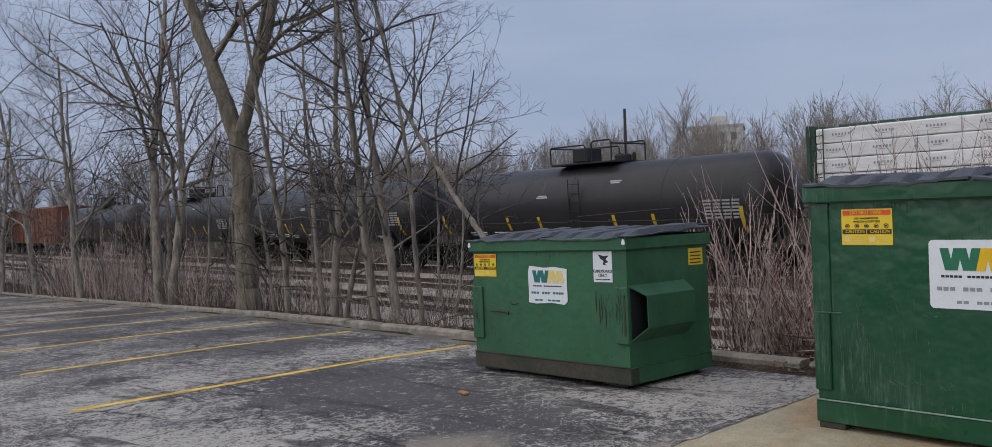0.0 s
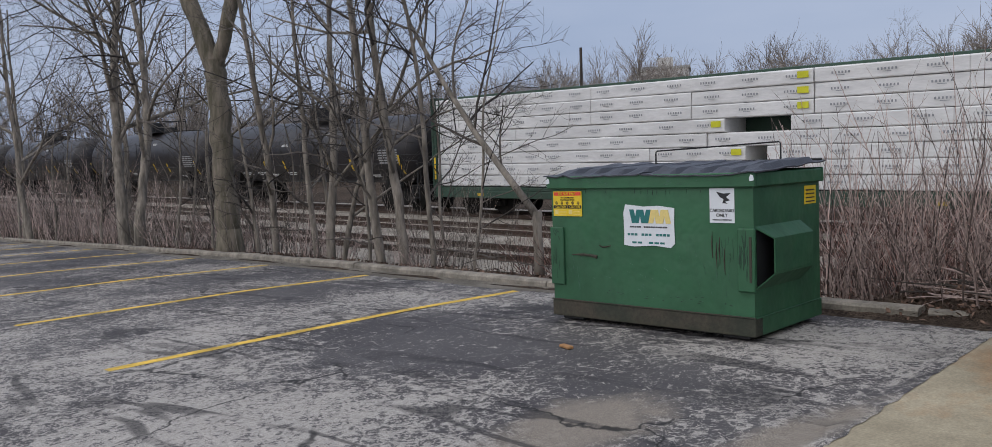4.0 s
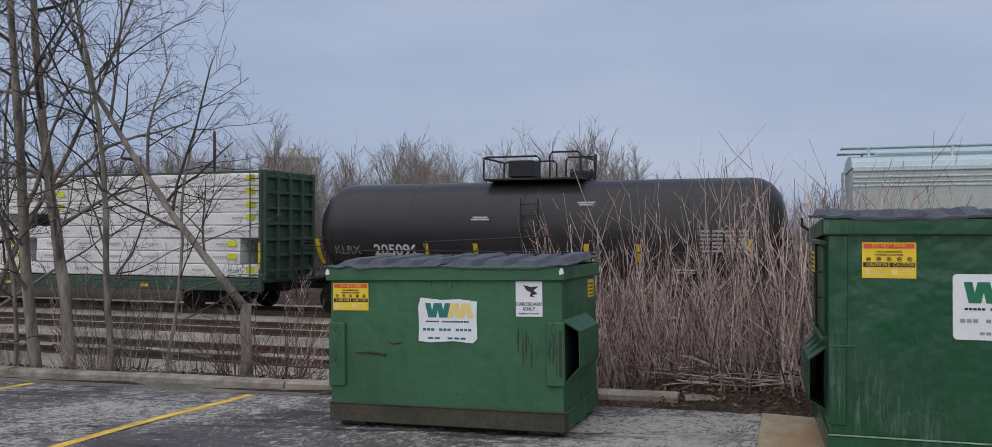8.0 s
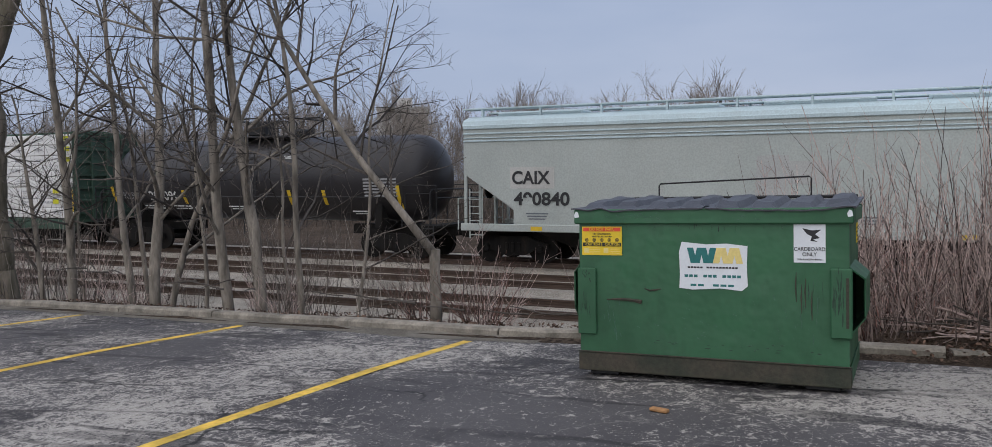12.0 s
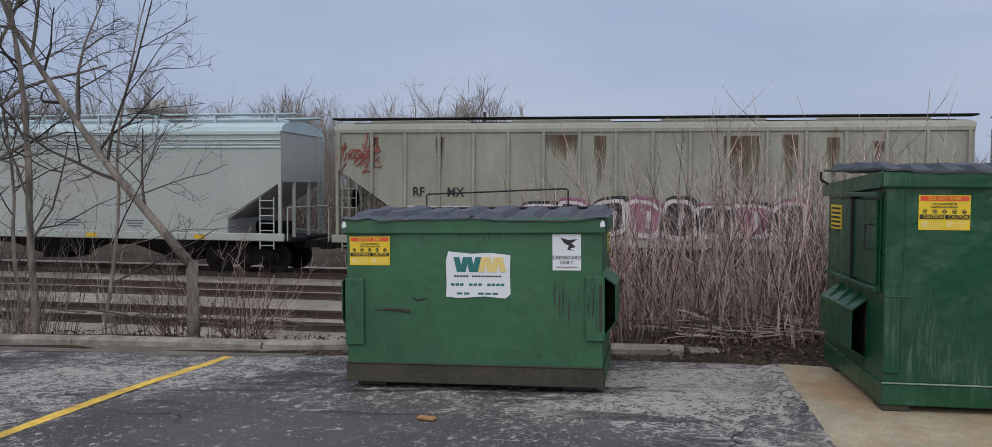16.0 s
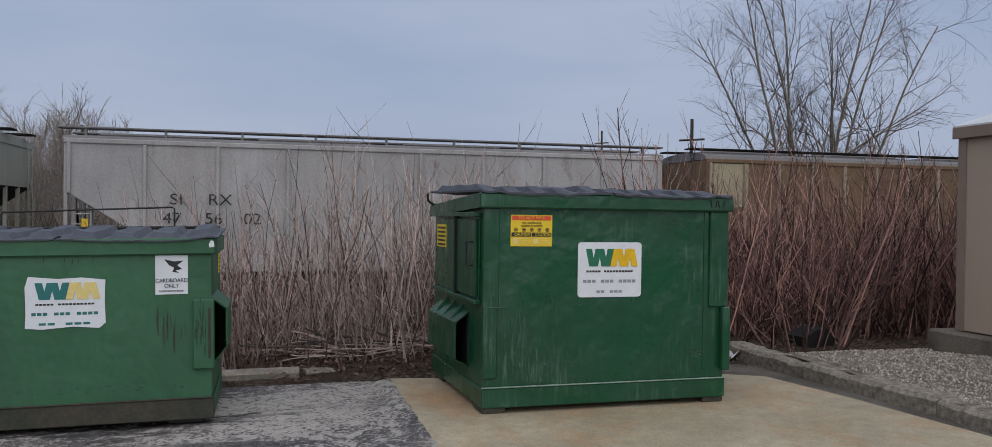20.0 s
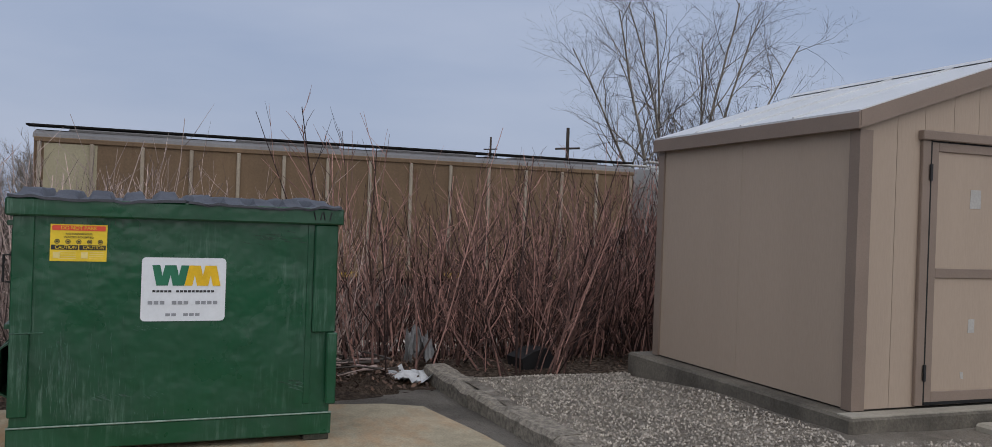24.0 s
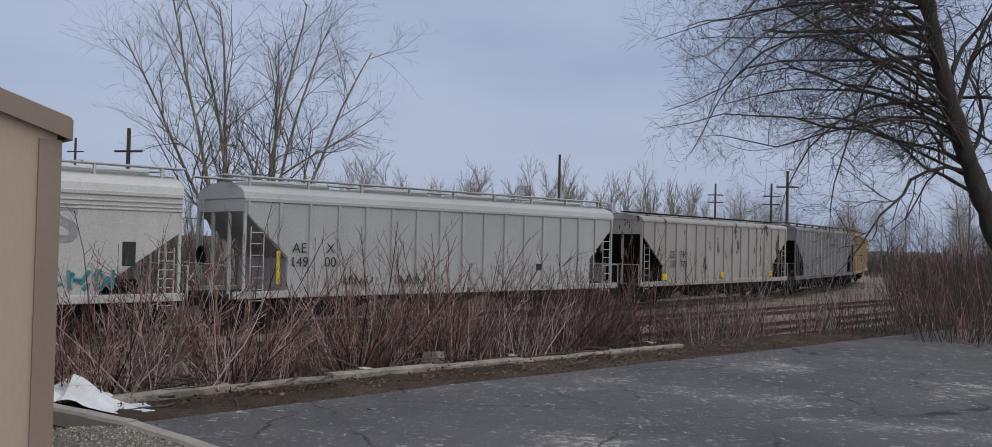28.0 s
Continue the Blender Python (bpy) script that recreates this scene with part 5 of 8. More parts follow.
# spray-painted letters: rounded white shapes edged in purple
rng = random.Random(31)
for i in range(8):
    y = 2.5 - 0.92 * i
    bulge, lift = rng.uniform(0, 6.28), rng.uniform(-0.06, 0.06)
    shape = [((0.50 + 0.05 * math.sin(3 * a + bulge)) * math.copysign(abs(math.cos(a)) ** 0.6, math.cos(a)), lift + (0.50 + 0.06 * math.cos(2 * a + bulge)) * math.copysign(abs(math.sin(a)) ** 0.6, math.sin(a))) for a in [math.pi * k / 9 for k in range(18)]]
    for (k, dy, dz, mt, x) in ((1.12, -0.06, 0.03, GRAFFPINK if i % 2 else INK, -1.668), (1.0, 0, 0, GRAFFITI, -1.674), (0.78, 0.0, 0.02, INK if i % 3 else GRAFFPINK, -1.68)):
        part("graffiti", Mesh().prism([(y + dy + a * k, 1.74 + dz + b * k) for a, b in shape], x, x - 0.003, 0), mt, car)
    w = rng.uniform(-0.15, 0.15)
    part("graffiti", Mesh().prism([(y + w - 0.05, 1.5), (y + w - 0.12, 1.95), (y + w + 0.02, 1.98), (y + w + 0.05, 1.52)], -1.683, -1.686, 0), GRAFFITI, car)
m = Mesh()
rng = random.Random(8)
for i in range(26):
    y, z = 7.65 + rng.uniform(-0.6, 0.55), 3.45 + rng.uniform(-0.4, 0.4)
    m.tube([(-1.60, y, z), (-1.60, y + rng.uniform(-0.25, 0.25), z + rng.uniform(-0.3, 0.3)), (-1.60, y + rng.uniform(-0.3, 0.3), z + rng.uniform(-0.3, 0.3))], 0.022, 4)
tagged(part("graffiti", m, GRAFFRED, car), kind="stuff")

car = add_car(hopper_car("weathered grey ribbed hopper car with stencilled marks", 16.65, GREYHOP, ribs=10, side_top=4.30, roof_top=4.42, slope_top=3.0, slope_low=1.9, slope_in=2.1, walk_posts=True, seed=3, endpaint=DARKHOP, walkpaint=DARKHOP, roofpaint=DARKHOP), -72.0)
for txt, y, z in (("SI", 5.35, 2.80), ("RX", 4.3, 2.80), ("47", 5.45, 2.32), ("56", 4.45, 2.32), ("02", 3.5, 2.32)):
    lettering(txt, 0.40, side_pose(-1.658, y, z), INK, car, squeeze=1.15)
for y in (-4.2, -5.6):
    part("placard", Mesh().box((-1.584, y - 0.25, 1.5), (-1.59, y + 0.25, 1.85)), DARKHOP, car)
part("reflector_stripe", Mesh().box((-1.65, 7.4, 1.6), (-1.655, 7.55, 2.3)), REFLECT, car)
part("reflector_stripe", Mesh().box((-1.65, -6.4, 1.3), (-1.655, -6.2, 1.9)), REFLECT, car)

car = add_car(hopper_car("brown ribbed hopper car with pale posts", 16.9, BROWNHOP, ribs=15, ribpaint=BROWNRIB, side_top=4.3, roof_top=4.52, slope_top=2.8, slope_low=1.8, slope_in=1.9, walk_posts=False, seed=4, roofpaint=DARKHOP), -89.5)
part("cream_panel", Mesh().box((-1.584, 6.72, 2.85), (-1.59, 7.88, 4.14)), CREAM, car)
for y in (3.5, 0.5, -2.4):
    part("reflector_stripe", Mesh().box((-1.64, y - 0.22, 1.02), (-1.645, y + 0.22, 1.16)), REFLECT, car)

car = add_car(hopper_car("white covered hopper car with a large faded letter", 15.9, WHITEHOP, smooth_trim=True, roof_top=4.5, side_top=3.95, slope_top=2.9, slope_low=1.4, slope_in=2.5, seed=5, endpaint=GREYHOP), -106.25)
lettering("S", 1.35, side_pose(-1.592, -4.55, 3.0), LETTERGREY, car, squeeze=1.15, bold=0.035)
part("data_panel", Mesh().box((-1.584, -6.35, 1.95), (-1.589, -6.0, 2.6)), INK, car)
m = Mesh()
rng = random.Random(9)
for i in range(14):
    y = -4.9 + rng.uniform(-0.9, 0.9)
    m.tube([(-1.595, y, 1.3 + rng.uniform(0, 0.5)), (-1.595, y + rng.uniform(-0.3, 0.3), 1.4 + rng.uniform(0, 0.5))], 0.06, 4)
tagged(part("graffiti", m, GRAFFTEAL, car), kind="stuff")

car = add_car(hopper_car("light grey ribbed covered hopper car, clean paint", 17.9, LIGHTHOP, ribs=17, side_top=3.98, roof_top=4.44, slope_top=3.55, slope_low=2.2, slope_in=2.0, inset=0.55, seed=6, endpaint=GREYHOP), -124.1)
for txt, y, z in (("AE", 6.6, 2.48), ("X", 5.5, 2.48), ("149", 6.6, 2.05), ("00", 5.5, 2.05)):
    lettering(txt, 0.43, side_pose(-1.66, y, z), INK, car)
part("data_panel", Mesh().box((-1.584, -4.1, 1.75), (-1.589, -3.8, 2.0)), INK, car)
part("reflector_stripe", Mesh().box((-1.66, 7.25, 1.4), (-1.664, 7.37, 2.4)), REFLECT, car)
m = Mesh()
rng = random.Random(10)
for c_ in (5.0, 2.8):
    for i in range(9):
        y = c_ - 0.12 * i
        m.tube([(-1.66, y, 1.28 + rng.uniform(0, 0.1)), (-1.66, y - rng.uniform(-0.1, 0.2), 1.6 + rng.uniform(-0.1, 0.1)), (-1.66, y - 0.1, 1.3 + rng.uniform(0, 0.2))], 0.02, 4)
tagged(part("graffiti", m, INK, car), kind="stuff")

car = add_car(hopper_car("grey ribbed hopper car with badly peeling paint", 16.3, PEELHOP, ribs=17, side_top=4.0, roof_top=4.2, slope_top=3.3, slope_low=1.9, slope_in=2.2, walk_posts=False, seed=7), -142.15)
for txt, y, z in (("CE", 5.25, 2.4), ("FX", 4.25, 2.4), ("18", 5.25, 1.95), ("773", 4.2, 1.95)):
    lettering(txt, 0.46, side_pose(-1.66, y, z), INK, car)
for y in (5.9, 0.2, -5.5):
    part("reflector_stripe", Mesh().box((-1.65, y - 0.2, 1.25), (-1.656, y + 0.2, 1.55)), REFLECT, car)
add_car(hopper_car("dark grey ribbed hopper car", 16.3, DARKHOP, ribs=17, ribpaint=GREYHOP, side_top=4.0, roof_top=4.2, slope_top=3.3, slope_low=1.9, slope_in=2.2, seed=8), -159.25)
add_car(hopper_car("tan ribbed hopper car streaked with dirt", 16.3, TANHOP, ribs=15, side_top=4.0, roof_top=4.3, slope_top=3.3, slope_low=1.9, slope_in=2.2, seed=9), -175.85)


# ---- motion of the train ----
RUN_T = [0.0, 2.5, 5.0, 8.0, 11.0, 12.0, 14.5, 17.0, 20.0, 23.0, 28.0]
RUN_S = [0.0, 9.3, 18.6, 29.7, 40.7, 44.6, 53.5, 62.45, 73.15, 83.0, 100.0]


WHEEL = 0.455


def run(t):
    return float(np.interp(t, RUN_T, RUN_S))


def motions():
    """The freight train rolls by, slowing a little; its cars keep to the rails."""
    for car, c0 in CARS:
        rows = []
        for t in (0, 1, 2.5, 4, 5, 6.5, 8, 9.5, 11, 12, 13.2, 14.5, 15.7, 17, 18.5, 20, 21.5, 23, 24.5, 26, 28):
            s_ = c0 + run(t)
            x0, y0, _ = track_at(s_ - 5.5)
            x1, y1, _ = track_at(s_ + 5.5)
            a = math.degrees(math.atan2(-(x1 - x0), y1 - y0))
            rows.append((t, pose((x0 + x1) / 2, (y0 + y1) / 2, RAIL_Z, 0, 0, a)))
        walk(car, rows)
        for truck in [c for c in car.children if c.name.startswith("bogie")]:
            for axle in [c for c in truck.children if c.name.startswith("axle")]:
                x, y, z = axle.location
                walk(axle, [(0.14 * k, pose(x, y, z, -math.degrees(run(0.14 * k) / WHEEL))) for k in range(201)])


# ---- dumpsters: x is depth (0 at the front face), y runs along the front, z up from the ground ----
def sign_warning(parent, x, y, z, w, h, full=True):
    """Yellow notice with a red head, small print and two black caution bars; y, z its centre."""
    t = part("warning_sticker", Mesh().box((x, y - w / 2, z - h / 2), (x - 0.003, y + w / 2, z + h / 2)), YELLOW, parent, "yellow and red warning sticker")
    part("red_band", Mesh().prism([(y - w * 0.46, z + h * 0.33), (y - w * 0.47, z + h * 0.36), (y - w * 0.47, z + h * 0.44), (y - w * 0.46, z + h * 0.465), (y + w * 0.46, z + h * 0.465), (y + w * 0.47, z + h * 0.44), (y + w * 0.47, z + h * 0.36), (y + w * 0.46, z + h * 0.33)], x - 0.003, x - 0.005, 0), RED, t)
    lettering("DO NOT PARK", h * 0.135, side_pose(x - 0.007, y, z + h * 0.40), YELLOW, t, squeeze=0.98)
    lettering("NO HAZARDOUS", h * 0.075, side_pose(x - 0.005, y, z + h * 0.24), INK, t, squeeze=1.1)
    lettering("WASTES ACCEPTED", h * 0.075, side_pose(x - 0.005, y, z + h * 0.15), INK, t, squeeze=1.1)
    for i in range(5):
        c = Mesh()
        yc, zc, r = y + w * (0.38 - 0.19 * i), z + h * 0.03, h * 0.065
        ring = [(yc + r * math.cos(a), zc + r * math.sin(a)) for a in [k * math.pi / 8 for k in range(16)]]
        inner = [(yc + r * 0.72 * math.cos(a), zc + r * 0.72 * math.sin(a)) for a in [k * math.pi / 8 for k in range(16)]]
        for k in range(16):
            q = (k + 1) % 16
            c.face([(x - 0.0045, *ring[k]), (x - 0.0045, *ring[q]), (x - 0.0045, *inner[q]), (x - 0.0045, *inner[k])])
        c.box((x - 0.004, yc - r * 0.5, zc - r * 0.35), (x - 0.005, yc + r * 0.5, zc + r * 0.35))
        part("pictogram", c, INK, t)
    for s_ in (-1, 1):
        yc = y - s_ * w * 0.245
        part("caution_bar", Mesh().box((x - 0.003, yc - w * 0.235, z - h * 0.19), (x - 0.0055, yc + w * 0.235, z - h * 0.06)), INK, t)
        lettering("CAUTION", h * 0.13, side_pose(x - 0.0075, yc - w * 0.02, z - h * 0.125), YELLOW, t, squeeze=0.9)
        b = Mesh()
        for k in range(4):
            b.box((x - 0.003, yc - w * 0.2, z - h * (0.24 + 0.06 * k)), (x - 0.0045, yc + w * (0.05 if s_ > 0 else 0.1), z - h * (0.255 + 0.06 * k)))
        b.box((x - 0.003, yc + w * 0.08, z - h * 0.42), (x - 0.0045, yc + w * 0.2, z - h * 0.25))
        part("small_print", b, PALEGOLD, t)
    return t


def sign_brand(parent, x, y, z, w, h, first, second, faded):
    """White plate with a slanted two-colour mark and bars for the lines that name the firm."""
    pts = [(-0.5, -0.5), (0.5, -0.5), (0.5, 0.5), (-0.5, 0.5)]
    if not faded:
        pts = [(sx * 0.5 - sx * 0.05 * (1 - math.cos(a)), sy * 0.5 - sy * 0.06 * (1 - math.sin(a))) for sx, sy, q in ((1, 1, 0), (-1, 1, 1), (-1, -1, 0), (1, -1, 1)) for a in ([0, 0.5, 1.07, 1.57] if q == 0 else [1.57, 1.07, 0.5, 0])]
    if faded:
        pts = [(-0.5, -0.47), (-0.3, -0.5), (0.1, -0.46), (0.42, -0.5), (0.5, -0.40), (0.49, 0.05), (0.5, 0.42), (0.2, 0.47), (-0.1, 0.45), (-0.46, 0.5), (-0.5, 0.3), (-0.49, -0.2)]
    t = part("brand_plate", Mesh().prism([(y - a * w, z + b * h) for a, b in pts], x, x - 0.004, 0), WHITE, parent, "white plate with a two-colour mark")
    u = w * 0.8 / 8.2
    zt, zb = z + h * 0.38, z + h * 0.06
    for k in range(8):
        ya = y + w * 0.38 - u * (k * 0.98)
        up = k % 2 == (0 if k < 4 else 1)
        a, b_ = (ya, ya - u * 0.55) if up else (ya - u * 0.55, ya)
        m = Mesh().prism([(a - 0.0, zt), (a - u * 0.95, zt), (b_ - u * 0.95, zb), (b_, zb)], x - 0.004, x - 0.006 - 0.0004 * k, 0)
        part("mark_stroke", m, first if k < 4 else second, t)
    soft = STENCILGREY if not faded else TEAL
    for zc, hh, span, words, ink in ((-0.03, 0.035, 0.74, (5, 10), INK), (-0.21, 0.055, 0.84, (3, 3, 4), STENCILGREY if not faded else TEAL), (-0.40, 0.045, 0.42 if not faded else 0.66, (2, 3), soft)):
        m = Mesh()
        cells = sum(words) + len(words) - 1
        step, k = span * w / cells, 0
        for count in words:
            for _ in range(count):
                ya = y + span * w / 2 - step * k
                m.box((x - 0.004, ya, z + h * (zc - hh / 2)), (x - 0.0055, ya - step * 0.78, z + h * (zc + hh / 2)))
                k += 1
            k += 1
        tagged(part("print_line", m, ink, t), kind="stuff")
    return t


def lid(name, parent, x0, x1, y0, y1, z0, z1, ribs, hump, seed, drop=0.03):
    """A plastic lid with raised ribs from hinge to lip, slightly sagging, its edges turned down."""
    rng = random.Random(seed)
    m = Mesh()
    nx, ny = 14, ribs * 8
    sag = rng.uniform(0.01, 0.02)
    for i in range(nx + 1):
        u = i / nx
        for j in range(ny + 1):
            v = j / ny
            ph = (v * ribs) % 1.0
            r = hump * clamp((0.36 - abs(ph - 0.5)) / 0.1, 0, 1) * clamp((0.93 - u) / 0.06, 0, 1) * clamp((u - 0.10) / 0.10, 0, 1)
            z = z0 + (z1 - z0) * u + r - sag * math.sin(math.pi * v) + 0.03 * u * (1.3 - u) * noise.noise((u * 2.2 + seed, v * 2.6, 1)) + 0.014 * noise.noise((u * 6 + seed, v * 11, 4)) + 0.012 * noise.noise((seed * 3, v * 7, u))
            m.v.append((x0 + (x1 - x0) * u, y0 + (y1 - y0) * v, z))
    for i in range(nx):
        for j in range(ny):
            q = i * (ny + 1) + j
            m.f.append((q, q + 1, q + ny + 2, q + ny + 1))
    edge = [j for j in range(ny + 1)] + [i * (ny + 1) + ny for i in range(1, nx + 1)] + [nx * (ny + 1) + j for j in range(ny - 1, -1, -1)] + [i * (ny + 1) for i in range(nx - 1, 0, -1)]
    k = len(m.v)
    for e in edge:
        p = m.v[e]
        m.v.append((p[0], p[1], p[2] - drop))
    for i in range(len(edge)):
        j = (i + 1) % len(edge)
        m.f.append((edge[i], edge[j], k + j, k + i))
    m.f.append(tuple(range(k, k + len(edge))))
    return part(name, m, BLACK_PLASTIC, parent)


def fork_pocket(parent, paint, y, out, x0, x1, z_lo, z_hi, o_lo, o_hi, depth, set_back=0.0):
    """A steel sleeve on the side: a sloping top and bottom and an outer plate, open to the front."""
    t = 0.012
    yo = y + out * depth
    back = x0 + set_back
    p = part("fork_pocket", Mesh().box((back, yo - t / 2, o_lo), (x1 + 0.02, yo + t / 2, o_hi), 0.003), paint, parent)
    for (za, zb, nm) in ((z_hi, o_hi, "pocket_top"), (z_lo, o_lo, "pocket_floor")):
        m = Mesh()
        ye = yo + out * 0.004
        m.v = [(x0, y, za - t), (x1, y, za - t), (x1 + 0.022, ye, zb - t), (back - 0.003, ye, zb - t), (x0, y, za), (x1, y, za), (x1 + 0.022, ye, zb), (back - 0.003, ye, zb)]
        m.f = [(0, 1, 2, 3), (4, 5, 6, 7), (0, 1, 5, 4), (1, 2, 6, 5), (2, 3, 7, 6), (3, 0, 4, 7)]
        part(nm, m, paint, p)
    # added plate that keeps light from entering through the sleeve's back
    part("pocket_back", Mesh().prism([(y, z_lo), (y, z_hi - t), (yo, o_hi - t), (yo, o_lo)], x1 - 0.012, x1 - 0.004, 0), paint, p)
    # black plate that paints the shade inside the sleeve
    part("pocket_shade_plate", Mesh().box((x0 + 0.02, y + out * 0.002, z_lo + 0.02), (x1 - 0.02, y + out * 0.006, z_hi - 0.03)), BLACK, p)
    return p


def scuffs(parent, name, paint, x, spots, seed):
    """Rubbed marks on the front: y, z, half width, half height, count, length, breadth, slant from upright."""
    rng = random.Random(seed)
    m = Mesh()
    for y, z, w, h, count, ln, br, slant in spots:
        for k in range(count):
            yc, zc = y + rng.gauss(0, 0.5) * w, z + rng.gauss(0, 0.5) * h
            a = slant + rng.gauss(0, 0.08)
            l, b = ln * rng.uniform(0.25, 1.0), br * rng.uniform(0.3, 1.0)
            u, v = (math.sin(a), math.cos(a)), (math.cos(a), -math.sin(a))
            q = [(yc + u[0] * l * i + v[0] * b * j * rng.uniform(0.5, 1), zc + u[1] * l * i + v[1] * b * j * rng.uniform(0.5, 1)) for i, j in ((-0.5, -0.3), (0, -1), (0.5, -0.3), (0.5, 0.3), (0.1, 1), (-0.5, 0.4))]
            m.prism(q, x, x - 0.0008 - 0.0001 * (k % 7), 0)
    return tagged(part(name, m, paint, parent), kind="stuff")


def low_dumpster():
    W, D = 1.86, 1.13
    o = thing("dumpster", pose(5.775, 5.444, -0.145, -1.0, 0.9, 0.32), "low green steel dumpster for cardboard, grimy brown skirt, black lids", "dumpster", "dumpsters")
    h = W / 2
    b = Mesh().prism([(0.0, 0.082), (0.0, 1.16), (0.06, 1.2), (D - 0.06, 1.24), (D, 1.22), (D, 0.082)], -h, h, 1)
    part("body", b, BIN1, o)
    part("skirt", Mesh().box((-0.012, -h - 0.012, 0.070), (0.1, h + 0.012, 0.205), 0.006), BINRUST, o, "grimy brown bottom band")
    part("skirt", Mesh().box((0.1, -h - 0.010, 0.070), (D + 0.012, h + 0.010, 0.205), 0.006), BIN1, o)
    for s_ in (-1, 1):
        part("weld_bead", Mesh().tube([(0.0, s_ * (h + 0.01), 0.208), (D, s_ * (h + 0.01), 0.208)], 0.005, 5), BIN1, o)
    part("weld_bead", Mesh().tube([(-0.014, -h - 0.012, 0.212), (-0.014, h + 0.012, 0.212)], 0.006, 5), BINRUST, o)
    rim = Mesh().box((-0.035, -h - 0.03, 1.155), (0.0, h + 0.03, 1.262), 0.008)
    part("front_rim", rim, BIN1, o)
    for s_ in (-1, 1):
        part("side_rim", Mesh().box((0.0, s_ * h, 1.157), (D, s_ * (h + 0.028), 1.260), 0.008), BIN1, o)
        for x in (0.10, D - 0.2):
            part("skid", Mesh().box((x - 0.06, s_ * (h - 0.28), 0.038), (x + 0.1, s_ * (h - 0.06), 0.085), 0.006), BLACK, o)
    part("back_rim", Mesh().box((D, -h - 0.03, 1.155), (D + 0.03, h + 0.03, 1.27), 0.008), BIN1, o)
    # front corner plates
    part("corner_plate", Mesh().box((-0.022, h - 0.13, 0.34), (0.0, h + 0.012, 0.83), 0.006), BIN1, o)
    part("corner_plate", Mesh().box((-0.035, -h - 0.02, 0.40), (0.0, -h + 0.115, 0.86), 0.008), BIN1, o)
    part("corner_wear", Mesh().box((-0.040, -h + 0.0, 0.47), (-0.035, -h + 0.018, 0.80)), BINRUST, o)
    for s_ in (-1, 1):
        fork_pocket(o, BIN1, s_ * h, s_, 0.015, 0.77, 0.42, 0.87, 0.53, 0.785, 0.09, 0.12)
    # lids with raised ribs
    lid("lid", o, -0.05, D + 0.03, 0.006, h + 0.045, 1.270, 1.322, 4, 0.042, 1, 0.010)
    lid("lid", o, -0.05, D + 0.03, -h - 0.045, -0.006, 1.268, 1.326, 4, 0.042, 2, 0.010)
    part("lid_stop_bar", Mesh().tube([(D + 0.045, -0.59, 1.2), (D + 0.045, -0.59, 1.475), (D + 0.045, -0.575, 1.49), (D + 0.045, 0.615, 1.455), (D + 0.045, 0.63, 1.44), (D + 0.045, 0.63, 1.2)], 0.007, 6), BLACK, o)
    part("hinge_rod", Mesh().tube([(D + 0.06, -h, 1.33), (D + 0.06, h, 1.33)], 0.014, 6), BLACK, o)
    # notices
    sign_warning(o, -0.004, 0.755, 1.03, 0.305, 0.21)
    sign_brand(o, -0.004, -0.05, 0.86, 0.47, 0.335, TEAL, PALEGOLD, True)
    c = part("cardboard_sticker", Mesh().box((-0.001, -0.785, 0.895), (-0.005, -0.585, 1.15)), WHITE, o, "white cardboard-only sticker")
    lettering("CARDBOARD", 0.036, side_pose(-0.007, -0.685, 0.985), INK, c, squeeze=0.9)
    lettering("ONLY", 0.036, side_pose(-0.007, -0.685, 0.950), INK, c, squeeze=0.95)
    lettering("PLEASE FLATTEN BOXES", 0.014, side_pose(-0.007, -0.685, 0.917), INK, c, squeeze=1.0)
    part("box_drawing", Mesh().prism([(-0.64, 1.125), (-0.70, 1.11), (-0.76, 1.115), (-0.72, 1.085), (-0.75, 1.06), (-0.71, 1.05), (-0.735, 1.035), (-0.69, 1.04), (-0.70, 1.07), (-0.67, 1.085)], -0.005, -0.0065, 0), INK, c)
    part("side_sticker", Mesh().box((D - 0.28, -h - 0.004, 0.985), (D - 0.07, -h, 1.13)), YELLOW, o, "yellow notice on the side")
    m = Mesh()
    for k in range(4):
        m.box((D - 0.26, -h - 0.006, 1.10 - 0.03 * k), (D - 0.1, -h - 0.004, 1.09 - 0.03 * k))
    part("small_print", m, INK, o)
    # old dents and scrapes with bare rust
    part("scrape", Mesh().tube([(-0.003, 0.72, 0.60), (-0.006, 0.60, 0.605), (-0.006, 0.52, 0.60), (-0.003, 0.46, 0.59)], [0.004, 0.011, 0.012, 0.016], 5), BINRUST, o)
    part("scrape", Mesh().tube([(-0.002, 0.44, 0.69), (-0.005, 0.40, 0.675), (-0.005, 0.36, 0.68), (-0.002, 0.32, 0.69)], [0.003, 0.007, 0.007, 0.003], 5), BINRUST, o)
    for y_, z_ in ((-0.70, 0.62), (-0.66, 0.70), (-0.635, 0.66), (-0.60, 0.74)):
        part("scrape", Mesh().tube([(-0.001, y_, z_ - 0.11), (-0.003, y_ + 0.004, z_), (-0.001, y_, z_ + 0.09)], [0.002, 0.006, 0.002], 4), BINRUST, o)
    scuffs(o, "paint_scuff", SCUFF, -0.0005, ((0.70, 0.45, 0.10, 0.15, 14, 0.10, 0.004, 0.1), (0.1, 0.45, 0.5, 0.15, 16, 0.05, 0.003, 1.2), (-0.45, 0.5, 0.2, 0.2, 10, 0.06, 0.003, 0.3), (-0.70, 0.55, 0.08, 0.2, 12, 0.12, 0.004, 0.0)), 41)
